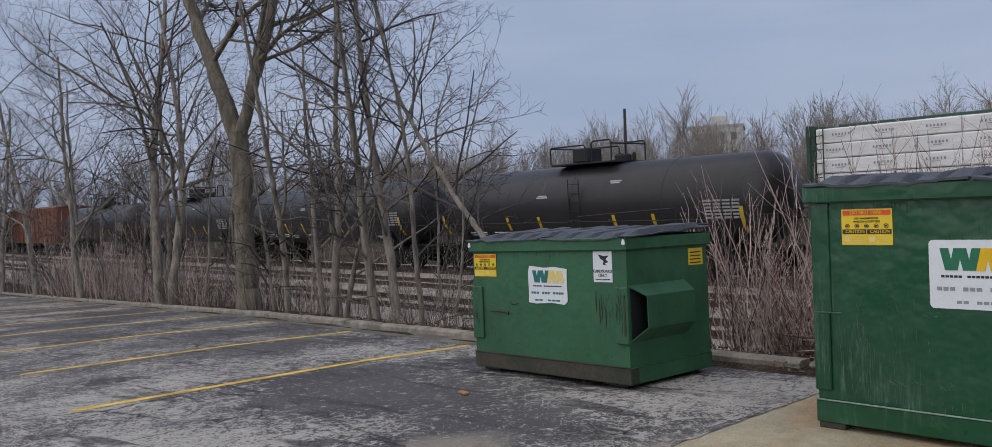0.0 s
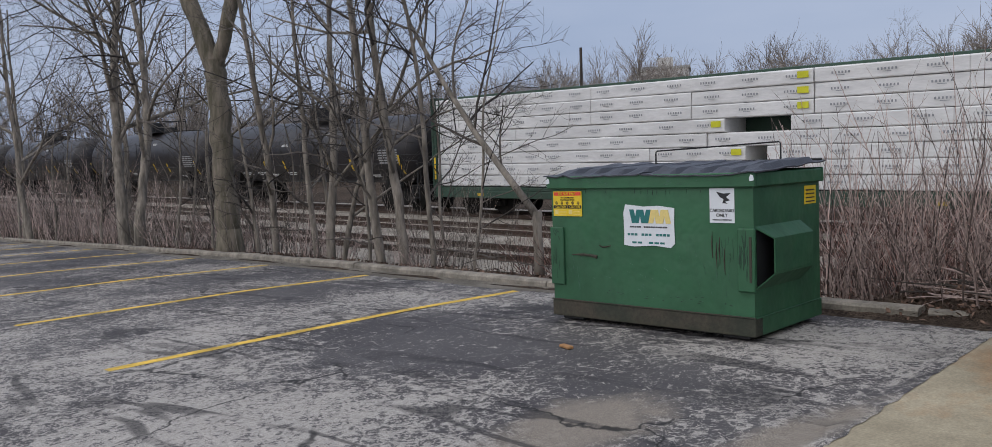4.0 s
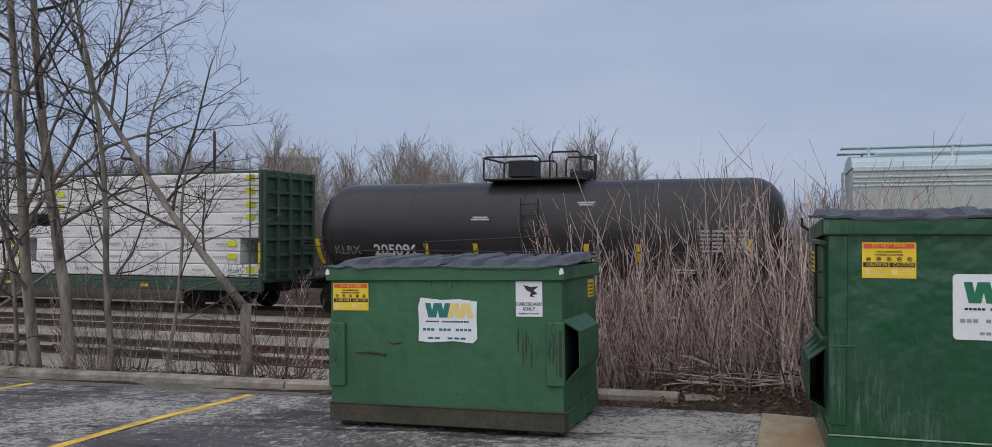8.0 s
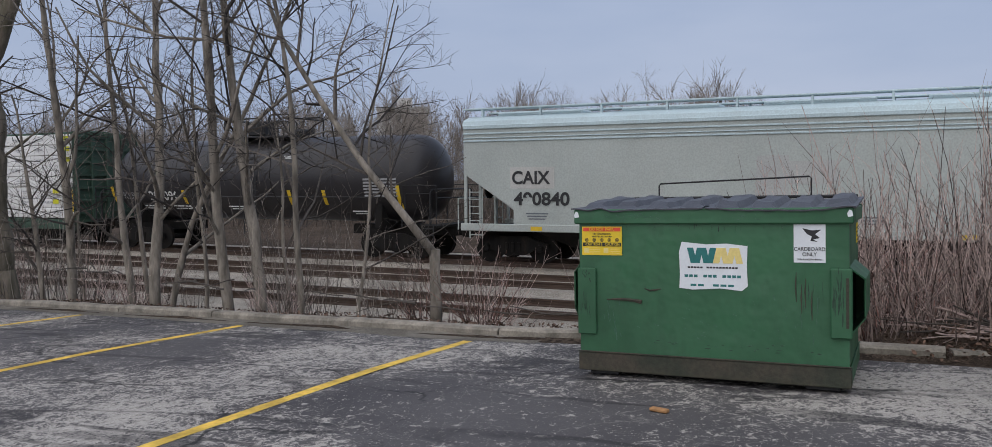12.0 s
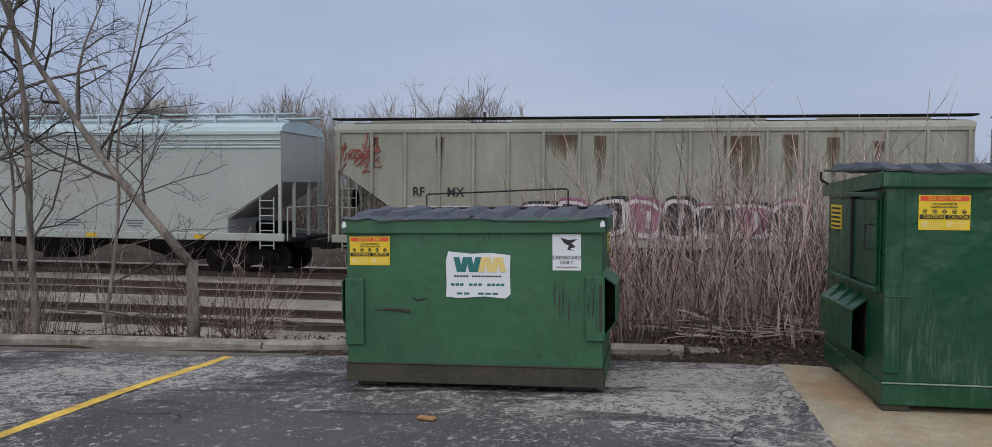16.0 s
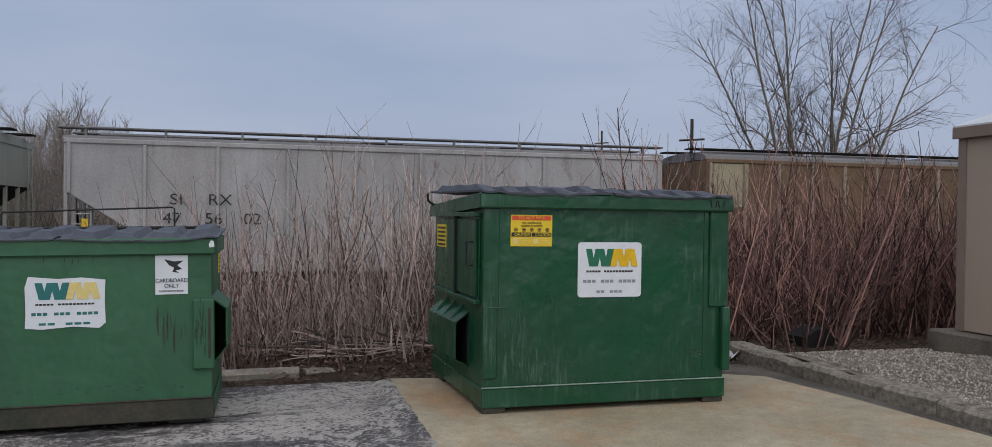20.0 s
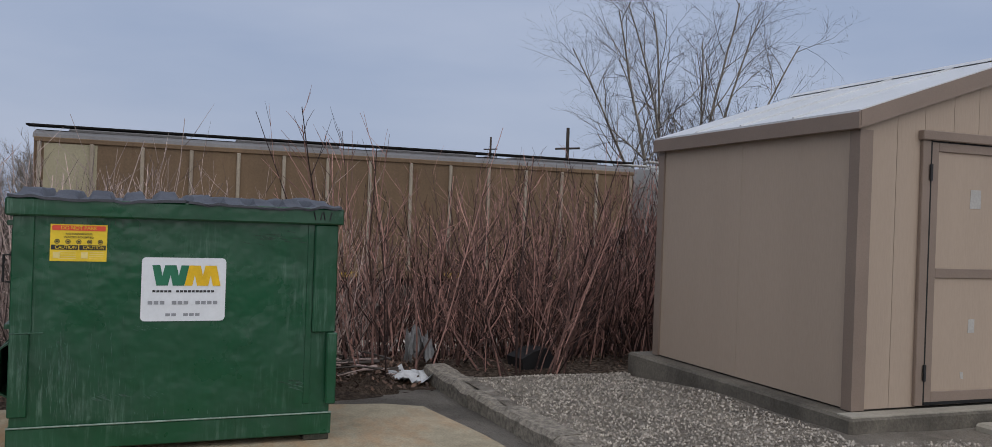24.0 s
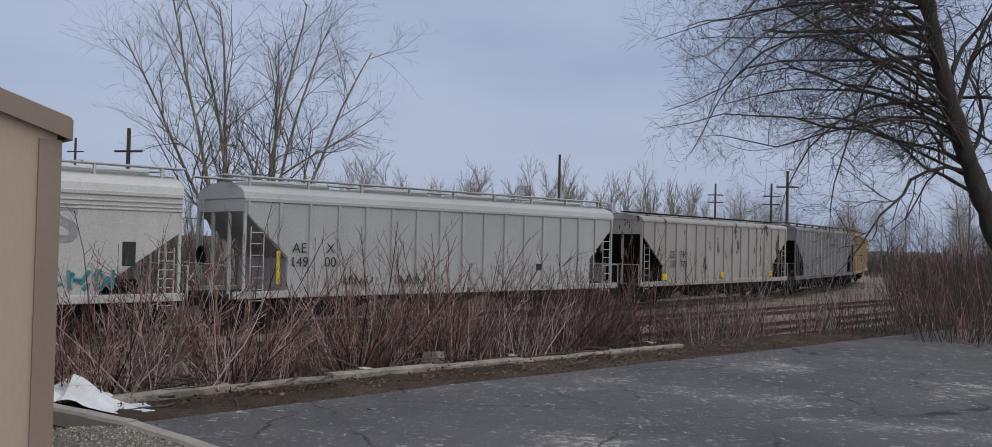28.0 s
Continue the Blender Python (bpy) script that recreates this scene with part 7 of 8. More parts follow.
build_tree("tree", "thin straight bare tree", at_ground(9.1, 16.1), [((0, 0, 0), (0.02, -0.06, 1), 0.085, 8.0, 0.025, 0.02, None)], SLIM, 35, group="trees beside the lot")
build_tree("tree", "bare tree with upswept branches", at_ground(9.6, 31.0), [((0, 0, 0), (0.0, 0.02, 1), 0.13, 8.5, 0.03, 0.02, None), ((0.2, 1.0, 0), (0.0, 0.08, 1), 0.09, 7.5, 0.03, 0.02, None)], TREE, 36, group="trees beside the lot")
build_tree("tree", "pale slender bare tree forking high up", at_ground(10.0, 38.0), [((0, 0, 0), (0.0, 0.05, 1), 0.14, 10.5, 0.035, 0.02, None)], TREE, 37, group="trees beside the lot")
build_tree("tree", "bare tree among brush", at_ground(11.0, 27.0), [((0, 0, 0), (0.05, 0.0, 1), 0.11, 8.5, 0.03, 0.02, None)], TREE, 38, group="trees beside the lot")
build_tree("tree", "bare tree among brush", at_ground(10.6, 46.0), [((0, 0, 0), (0.0, 0.0, 1), 0.15, 9.0, 0.03, 0.02, None), ((0.2, 1.6, 0), (0.0, 0.05, 1), 0.12, 8.0, 0.03, 0.02, None)], TREE, 39, group="trees beside the lot")

# broken leaning tree: an upright stub, then a long stem bent over
rngL = random.Random(44)
lt = thing("tree", Matrix.Translation(at_ground(9.35, 9.65)), "broken bare tree, its stem bent over from a short stub", "tree", "trees beside the lot")
mt, mw = Mesh(), Mesh()
mt.smooth = True
mt.tube([(0, 0, -0.2), (0.01, 0, 0.3), (0, 0.01, 0.62), (-0.01, 0.0, 0.93)], [0.085, 0.072, 0.066, 0.07], 8)
pts = [Vector(p) for p in ((-0.01, 0.0, 0.86), (-0.1, 0.32, 1.28), (-0.22, 0.95, 2.05), (-0.32, 1.55, 2.9), (-0.4, 2.1, 3.75), (-0.4, 2.45, 4.6), (-0.4, 2.65, 5.5))]
rad = [0.062, 0.052, 0.045, 0.038, 0.03, 0.022, 0.012]
mt.tube(pts, rad, 7)
sprout(mw, mt, pts, rad, 0, rngL, [(15, 1.7, 48, 0.05, 0.1, 0.2), (6, 0.9, 45, 0.02, 0.12, 0.15), (4, 0.42, 42, 0.0, 0.12, 0.2), (2, 0.2, 40, 0, 0.1, 0.2)])
part("trunk", mt, BARK, lt)
part("crown", mw, TWIG, lt)

# saplings: four habits, set out singly
protos = []
for k in range(4):
    hgt = (4.5, 5.5, 6.2, 3.6)[k]
    protos.append(build_tree("sapling", "thin bare sapling among dead brush", (0, 0, -40 - k), [((0, 0, 0), (0.03, 0.04, 1), 0.032 + 0.008 * k, hgt, 0.05, 0.02, None)], SAPL, 50 + k, group="saplings in the brush"))
rng = random.Random(77)
spots = [(9.0, 10.6), (9.4, 13.6), (9.8, 15.2), (9.3, 17.0), (9.6, 19.4), (9.3, 20.6), (10.0, 24.4), (9.6, 25.6), (9.4, 28.2), (10.2, 29.5), (9.9, 33.0), (9.8, 35.0), (10.4, 36.6), (10.3, 40.5), (10.4, 43.0), (10.8, 21.6), (11.2, 18.4), (10.9, 13.2), (11.4, 24.0), (11.6, 30.0), (12.0, 34.5), (12.2, 39.0), (11.0, 49.5), (11.6, 44.6), (10.6, 52.0), (11.2, 56.0)]
for i, (x, y) in enumerate(spots):
    m = Matrix.Translation(at_ground(x, y)) @ pose(0, 0, 0, rng.uniform(-5, 5), rng.uniform(-5, 5), rng.uniform(0, 360))
    if i < 4:
        protos[i].matrix_world = m
    else:
        copy_thing(protos[i % 4], m)

# trees and brush across the far end of the lot
fe = []
for k in range(4):
    fe.append(build_tree("tree", "bare tree at the far end of the lot", (0, 0, -50), [((0, 0, 0), (0.02, 0.05, 1), 0.13 + 0.02 * k, 8.5 + 0.8 * k, 0.03, 0.02, None)], TREE, 700 + k, group="trees at the end of the lot"))
rng = random.Random(702)
for i in range(40):
    x, y = 13.5 - 0.9 * i + rng.uniform(-0.6, 0.6), rng.uniform(56.5, 76)
    m = Matrix.Translation((x, y, ground_z(x, y))) @ pose(0, 0, 0, 0, 0, rng.uniform(0, 360))
    if i < 4:
        fe[i].matrix_world = m
    else:
        copy_thing(fe[i % 4], m)

# tall many-stemmed tree beyond the tracks: stems fanned out from two short feet
THICK[0] = 1.5
VASE = [(12, 4.6, 40, 0.02, 0.09, 0.16), (6, 2.7, 40, 0.03, 0.12, 0.12), (4, 1.4, 40, 0.03, 0.12, 0.12), (2, 0.7, 38, 0.02, 0.12, 0.2)]
fan = []
for side, us in ((1, (0.46, 0.30, 0.14, 0.0)), (-1, (-0.46, -0.30, -0.15, 0.02))):
    for k, u in enumerate(us):
        fan.append(((0.1 * k, 0.7 * side + 0.08 * k, 0), (0.25 * math.sin(k * 2.4 + side), u, 1), 0.15 + 0.02 * (k % 2), 16.5 - 5.0 * u * u, 0.035, 0.012, None))
build_tree("tree", "tall bare tree with many upswept stems beyond the tracks", (44.5, -26.9, -1.3), fan, VASE, 62, bark=BARK, twig=MIDTWIG)
THICK[0] = 1.0

# big drooping tree at the edge of the far lot
DROOP = [(9, 4.2, 55, 0.0, 0.14, 0.25), (7, 2.2, 55, -0.03, 0.2, 0.15), (6, 1.3, 55, -0.05, 0.24, 0.1), (4, 0.7, 50, 0.03, 0.26, 0.1)]
rngW = random.Random(65)
wt = thing("tree", Matrix.Translation((6.2, -27.7, -0.2)), "big dark bare tree with drooping twigs at the lot's edge", "tree")
mt, mw = Mesh(), Mesh()
mt.smooth = True
THICK[0] = 0.5
mt.tube([(0, 0, -0.3), (0.02, 0.03, 0.6), (0.12, 0.14, 1.6)], [0.46, 0.33, 0.27], 12)
stem, rr, _ = limb(mt, (0.09, 0.1, 1.2), (0.40, 0.42, 1.0), 0.27, 11.0, rngW, 10, 9, 0.06, 0.02, 0.4)
sprout(mw, mt, stem, rr, 0, rngW, DROOP)
q, rr, _ = limb(mt, (-0.1, -0.1, 0.8), (-0.22, -0.2, 1.0), 0.24, 10.0, rngW, 10, 9, 0.06, 0.02, 0.4)
sprout(mw, mt, q, rr, 0, rngW, DROOP)
HANG = [DROOP[0], (10, 1.8, 66, -0.04, 0.24, 0.12), (6, 1.1, 58, -0.08, 0.26, 0.08), (5, 0.65, 50, -0.02, 0.28, 0.08)]
for k in range(34):
    b, _ = at_path(stem, 0.24 + 0.022 * k)
    a = radians(-8 + 98 * ((k * 0.618) % 1.0))
    d = (math.cos(a), math.sin(a), 0.72 - 0.008 * k)
    q, rr, _ = limb(mt, b, d, 0.046, 5.9 + 2.5 * ((k * 0.37) % 1.0), rngW, 6, 9, 0.2, -0.05, 0.15)
    sprout(mw, mt, q, rr, 1, rngW, HANG)
# long arms that arch over and hang almost to eye height
for k in range(13):
    b, _ = at_path(stem, 0.20 + 0.055 * k)
    a = radians(8 + 82 * ((k * 0.382 + 0.1) % 1.0))
    d = (math.cos(a), math.sin(a), 0.42)
    q, rr, _ = limb(mt, b, d, 0.05, 5.0 + 2.2 * ((k * 0.57) % 1.0), rngW, 6, 10, 0.16, -0.125, 0.15)
    sprout(mw, mt, q, rr, 1, rngW, HANG)
THICK[0] = 1.0
part("trunk", mt, DARKBARK, wt)
part("crown", mw, DARKTWIG, wt)


# ---- brush: clumps of dead canes ----
def cane_clump(seed, count, spread, h_lo, h_hi, r_lo, r_hi, twigs, splay, droop=0.0, forks=0.45):
    """Stems that arch out of one root mass, each with rising side shoots, some of them forked again."""
    rng = random.Random(seed)
    m, w = Mesh(), Mesh()
    for i in range(count):
        a, q = rng.uniform(0, 6.283), spread * math.sqrt(rng.random())
        p = Vector((q * math.cos(a), q * math.sin(a), -0.08))
        out = Vector((math.cos(a), math.sin(a), 0)) * splay * rng.uniform(0.1, 1.2)
        h = h_lo + (h_hi - h_lo) * rng.random() ** 1.35
        d = (Z + out + Vector((rng.gauss(0, 0.15), rng.gauss(0, 0.15), 0))).normalized()
        pts, rad, _ = limb(m, p, d, rng.uniform(r_lo, r_hi), h, rng, 3, 5, 0.075, 0.035 - droop, 0.32)
        for k in range(rng.randint(max(0, twigs - 2), twigs + 1)):
            t = rng.uniform(0.22, 0.98)
            b, dd = at_path(pts, t)
            sd = dd.cross(Vector((rng.gauss(0, 1), rng.gauss(0, 1), rng.gauss(0, 1)))).normalized()
            nd = dd * 0.75 + sd * rng.uniform(0.35, 0.85) + Z * 0.12
            r = max(0.0031, rad[int(t * 5)] * 0.62)
            u, _, _ = limb(w, b, nd, r, h * rng.uniform(0.12, 0.34) * (1.15 - 0.6 * t), rng, 3, 2, 0.13, 0.04, 0.4)
            if rng.random() < forks:
                e, ed = at_path(u, rng.uniform(0.25, 0.85))
                limb(w, e, ed * 0.8 + ed.cross(sd) * rng.uniform(-0.7, 0.7) + Z * 0.1, r * 0.75, h * rng.uniform(0.06, 0.15), rng, 3, 1, 0.1, 0.03, 0.4)
    return m, w


def clump_pair(clump, material):
    return clump[0].data("stem_clump", material), clump[1].data("twig_spray", material)


def clump_whole(clump, material):
    m, w = clump
    n = len(m.v)
    m.v += w.v
    m.f += [tuple(i + n for i in f) for f in w.f]
    return m.data("far_clump", material)


PALECLUMPS = [clump_pair(cane_clump(120 + k, 36, 0.6, 0.6, 2.3, 0.006, 0.0115, 6, 0.40), CANE) for k in range(4)]
REDCLUMPS = [clump_pair(cane_clump(210 + k, 32, 0.40, 1.0, 2.3, 0.0065, 0.0135, 8, 0.58), REDCANE) for k in range(4)]
LOWCLUMPS = [clump_pair(cane_clump(300 + k, 40, 0.55, 0.4, 1.5, 0.005, 0.0095, 5, 0.6, 0.03), CANE) for k in range(4)]
GREYCLUMPS = [clump_pair(cane_clump(350 + k, 34, 0.6, 0.8, 2.4, 0.0045, 0.009, 7, 0.36, 0.0), GREYCANE) for k in range(4)]
LOWRED = [clump_pair(cane_clump(400 + k, 30, 0.36, 0.4, 2.0, 0.006, 0.012, 8, 0.75, 0.0), SHADEDCANE) for k in range(4)]


FAR_BRUSH = []
DARKCLUMPS = [clump_pair(cane_clump(370 + k, 30, 0.6, 0.7, 2.2, 0.006, 0.011, 6, 0.5, 0.0), DARKTWIG) for k in range(2)]
FARCLUMPS = {m.name: [clump_whole(cane_clump(360 + k, 26, 0.6, 0.7, 2.5, 0.006, 0.011, 5, 0.36, 0.0), m) for k in range(2)] for m in (CANE, GREYCANE, REDCANE, SHADEDCANE, DARKTWIG)}


def shrub(data, x, y, s, rng, label, group):
    if y > 24 or y < -18:
        turn = Matrix.Translation(at_ground(x, y)) @ pose(0, 0, 0, 0, 0, rng.uniform(0, 360)) @ Matrix.Diagonal((s, s, s, 1))
        FAR_BRUSH.append((FARCLUMPS[data[0].materials[0].name][len(FAR_BRUSH) % 2], turn))
        return None
    o = new("shrub")
    tagged(part("stem_clump", data[0], None, o), kind="stuff")
    tagged(part("twig_spray", data[1], None, o), kind="stuff")
    o.matrix_world = Matrix.Translation(at_ground(x, y)) @ pose(0, 0, 0, 0, 0, rng.uniform(0, 360)) @ Matrix.Diagonal((s * rng.uniform(0.9, 1.1), s * rng.uniform(0.9, 1.1), s * rng.uniform(0.88, 1.12), 1))
    return tagged(o, label, "shrub", group)


rng = random.Random(91)
for row, x0 in enumerate((8.25, 8.85, 9.5, 10.3, 11.2)):
    for i in range(15):
        y = 5.1 - 0.47 * i + rng.uniform(-0.15, 0.15) + row * 0.1
        x = x0 + rng.uniform(-0.2, 0.2)
        s = rng.uniform(0.82, 1.08)
        if y > 4.2:
            s *= 0.85
        red = y < 0.2 + rng.uniform(-0.7, 0.7)
        if red and rng.random() < 0.25:
            continue
        if red:
            shrub(REDCLUMPS[rng.randrange(4)], x, y, s * 1.05, rng, "dense thicket of reddish-brown bare canes", "thicket behind the kerb")
        else:
            dark = row > 0 and rng.random() < 0.3
            shrub((REDCLUMPS if dark else PALECLUMPS)[rng.randrange(4)], x, y, s * (0.8 if dark else 1), rng, "dense thicket of dark and pale dead canes" if dark else "dense thicket of pale dead canes", "thicket behind the kerb")
for row, x0 in enumerate((8.7, 9.4, 10.2, 11.1)):
    for i in range(10):
        y = -1.9 - 0.52 * i + rng.uniform(-0.15, 0.15)
        shrub(REDCLUMPS[rng.randrange(4)], x0 + rng.uniform(-0.2, 0.2), y, rng.uniform(0.9, 1.15) * (0.55 if y < -5.6 else 1), rng, "dense thicket of reddish-brown bare canes", "thicket behind the kerb")
for i in range(27):
    y = -7.2 - 0.36 * i + rng.uniform(-0.3, 0.3)
    x = 9.0 + rng.uniform(-0.1, 1.9)
    shrub(LOWRED[rng.randrange(4)], x, y, rng.uniform(0.5, 1.2) * (0.55 if -10.2 < y < -9.0 else 1), rng, "sparse clump of bare red-brown canes", "clumps beside the far lot")
for i in range(16):
    y = -16.5 - 0.7 * i + rng.uniform(-0.3, 0.3)
    shrub((LOWRED if i % 2 else GREYCLUMPS)[rng.randrange(4)], 8.0 - 0.05 * i + rng.uniform(-0.2, 1.0), y, rng.uniform(0.4, 0.85), rng, "tangle of bare canes and fallen sticks", "clumps beside the far lot")
for i in range(34):
    shrub(DARKCLUMPS[i % 2] if i % 5 else REDCLUMPS[i % 4], rng.uniform(4.6, 8.2), -21.0 - 0.30 * i + rng.uniform(-0.4, 0.4), rng.uniform(0.7, 1.2), rng, "grey twiggy brush round the foot of the big tree", "clumps beside the far lot")
for i in range(60):
    u = i / 60
    shrub(DARKCLUMPS[i % 2], 11.5 + 9.5 * u - rng.uniform(0, 3.5), -33 - 38 * u + rng.uniform(-2, 2), rng.uniform(0.8, 1.4) * (1 + 0.5 * u), rng, "dark brush where the lot meets the tracks", "clumps beside the far lot")
# tall dark bank of brush inside the bend of the tracks
for i in range(210):
    a, far_off = radians(-76.5 + 8.6 * rng.random()), rng.uniform(60, 84)
    x, y = far_off * math.cos(a) - 0.7, far_off * math.sin(a) - 3.7
    shrub((DARKCLUMPS if i % 3 else REDCLUMPS)[i % 2], x, y, rng.uniform(1.1, 2.0), rng, "tall dark brush inside the bend", "clumps beside the far lot")
for x, y, s_ in ((23.6, -75, 0.72), (19.5, -71, 0.62), (27.5, -88, 0.9), (17.0, -78, 0.8), (21.5, -90, 0.95)):
    o = copy_thing(fe[int(x) % 4], Matrix.Translation(at_ground(x, y)) @ pose(0, 0, 0, 0, 0, 40 * x))
    o.scale = (s_, s_, s_)
    tagged(o, "bare dark tree rising from brush inside the bend", "tree", "trees inside the bend")
# dark-coloured clumps added to stand for the undergrowth's shadows
for i in range(44):
    shrub((DARKCLUMPS[i % 2], LOWRED[i % 4], DARKCLUMPS[(i + 1) % 2])[i % 3], rng.uniform(8.9, 12.4), -10.6 - 0.26 * i + rng.uniform(-0.4, 0.4), rng.uniform(0.5, 0.95), rng, "low dark tangle of bare canes", "clumps beside the far lot")
for data, x, y, s_ in ((LOWRED[0], 9.2, -11.9, 1.3), (LOWRED[1], 9.3, -12.3, 1.15), (LOWRED[2], 9.3, -10.5, 1.2), (LOWRED[3], 9.2, -8.7, 1.15), (LOWCLUMPS[0], 9.2, -7.3, 1.35), (LOWCLUMPS[1], 9.0, -7.9, 1.3)):
    shrub(data, x, y, s_, rng, "tall clump of bare canes beside the far lot", "clumps beside the far lot")
for k, (x, y) in enumerate(((9.2, 8.9), (9.6, 10.0), (9.3, 6.6))):
    shrub(LOWRED[k % 4], x, y, 0.6, rng, "brown twiggy shrub near the broken tree", "grey brush under the trees")
for i in range(16):
    y = -7.4 - 0.55 * i + rng.uniform(-0.3, 0.3)
    shrub(LOWCLUMPS[rng.randrange(4)], 8.9 + rng.uniform(0, 1.6), y, rng.uniform(0.6, 1.3) * (0.55 if -10.2 < y < -9.0 else 1), rng, "leaning pale dead canes", "clumps beside the far lot")
for i in range(70):
    y = 6.6 + 0.55 * i + rng.uniform(-0.3, 0.3)
    x = kerb_x(y) + rng.uniform(0.6, 3.8)
    if 8.4 < y < 10 and x < 9.3:
        x += 1.2
    if y < 21 and i % 5 > 1:
        continue
    shrub(LOWCLUMPS[rng.randrange(4)], x, y, rng.uniform(0.55, 1.25) * (1 + 0.012 * max(0, y - 15)), rng, "low tangle of dead stalks under the trees", "dead brush under the trees")
for i in range(64):
    y = 9.5 + 0.66 * i + rng.uniform(-0.5, 0.5)
    x = kerb_x(y) + 0.9 + rng.uniform(0, 3.0)
    if y < 21 and i % 3:
        continue
    s = rng.uniform(0.55, 0.95) if y < 16 else rng.uniform(0.7, 1.2)
    shrub(GREYCLUMPS[rng.randrange(4)], x, y, s, rng, "fine grey twiggy brush under the trees", "grey brush under the trees")

for i in range(46):
    x = 12.5 - 0.55 * i + rng.uniform(-0.5, 0.5)
    shrub(GREYCLUMPS[rng.randrange(4)], x, rng.uniform(55.5, 64), rng.uniform(1.3, 2.3), rng, "tall grey brush at the end of the lot", "grey brush under the trees")
for i in range(40):
    x = 13 - 0.8 * i + rng.uniform(-0.5, 0.5)
    o = shrub(LOWCLUMPS[rng.randrange(4)], x, rng.uniform(55.5, 62), rng.uniform(1.2, 2.4), rng, "low tangle of dead stalks at the end of the lot", "dead brush under the trees")

# far brush, joined
for mat in (CANE, GREYCANE, REDCANE, SHADEDCANE, DARKTWIG):
    verts, faces, base = [], [], 0
    for data, turn in FAR_BRUSH:
        if data.materials[0] != mat:
            continue
        n = len(data.vertices)
        co = np.empty(n * 3)
        data.vertices.foreach_get("co", co)
        r = np.array(turn)
        verts.append(co.reshape(-1, 3) @ r[:3, :3].T + r[:3, 3])
        lp = np.empty(len(data.loops), dtype=np.int32)
        data.loops.foreach_get("vertex_index", lp)
        faces.append(lp.reshape(-1, 4) + base)
        base += n
    if verts:
        me = bpy.data.meshes.new("far_brush")
        me.from_pydata(np.concatenate(verts).tolist(), [], np.concatenate(faces).tolist())
        me.materials.append(mat)
        tagged(new("far_brush", me), "far tangle of bare canes and dead brush", "brush", kind="stuff")

# dead leaves, sticks and debris along the kerb
lv = Mesh()
rng = random.Random(15)


def leaf(mesh, x, y, z, s, rng):
    m = Euler((rng.uniform(-0.9, 0.9), rng.uniform(-0.9, 0.9), rng.uniform(0, 6.3))).to_matrix()
    n = len(mesh.v)
    for u, v, h in ((-1, 0, 0), (-0.3, 0.5, 0.15), (0.5, 0.4, 0.1), (1, 0, 0), (0.4, -0.5, 0.12), (-0.4, -0.45, 0.1)):
        w = m @ Vector((u * s, v * s, h * s))
        mesh.v.append((x + w.x, y + w.y, z + w.z))
    mesh.f.append(tuple(range(n, n + 6)))


pile = Mesh()
nx, ny = 26, 70
pile_h = lambda x, y: 0.13 * math.exp(-((x - 8.05) / 0.42) ** 2) * clamp((y + 0.55) / 0.5, 0, 1) * clamp((4.5 - y) / 0.6, 0, 1) * (0.75 + 0.6 * noise.noise((x * 2.2, y * 1.7, 7)))
for i in range(nx + 1):
    for j in range(ny + 1):
        x, y = 7.15 + 1.9 * i / nx, -0.5 + 5.0 * j / ny
        pile.v.append((x, y, max(ground_z(x, y), -0.115) + pile_h(x, y) + 0.02 * noise.noise((x * 9, y * 9, 2)) - (0.05 if i in (0, nx) or j in (0, ny) else 0)))
for i in range(nx):
    for j in range(ny):
        q = i * (ny + 1) + j
        pile.f.append((q, q + 1, q + ny + 2, q + ny + 1))
solid("leaf_mulch", pile, MULCH, "heap of rotting leaves and soil before the thicket", "leaves", kind="stuff")
strip = Mesh()
ys = steps(-24, -6.6, 90)
for y in ys:
    for i in range(11):
        x = 7.28 - 0.03 * max(0, -9 - y) + 0.16 * noise.noise((0.5, y * 0.9, 1)) + 0.06 * noise.noise((2.5, y * 4, 1)) + (kerb_x(y) + 1.1 - 7.28) * i / 10
        strip.v.append((x, y, max(ground_z(x, y), lot_z(min(x, 7.0), y) - 0.02 if x < kerb_x(y) else -9) + (0.012 + 0.02 * noise.noise((x * 5, y * 5, 1)) if 0 < i < 10 else -0.03)))
for j in range(len(ys) - 1):
    for i in range(10):
        q = j * 11 + i
        strip.f.append((q, q + 1, q + 12, q + 11))
solid("leaf_mulch", strip, MULCH, "strip of dark soil and broken leaves along the kerb", "leaves", kind="stuff")
for i in range(13000):
    k = rng.random()
    if k < 0.42:
        x, y = rng.gauss(8.1, 0.45), rng.uniform(-0.3, 4.2)
    elif k < 0.55:
        x, y = rng.uniform(8.0, 9.4), rng.uniform(-6.5, 0)
    elif k < 0.84:
        y = rng.uniform(-18, -6.9)
        x = kerb_x(y) + rng.gauss(-0.1, 0.6)
    else:
        y = rng.uniform(4.2, 22)
        x = kerb_x(y) + 0.25 + abs(rng.gauss(0, 0.7))
    if x < 7.2 and y > -1:
        continue
    z = max(ground_z(x, y), -0.115 if -0.5 < y < 4.5 and x < 9 else -9) + (pile_h(x, y) if -0.5 < y < 4.5 else 0) + rng.uniform(0.005, 0.05)
    leaf(lv, x, y, z, rng.uniform(0.012, 0.032), rng)
solid("dead_leaves", lv, LEAF, "drift of brown dead leaves along the kerb", "leaves", kind="stuff")
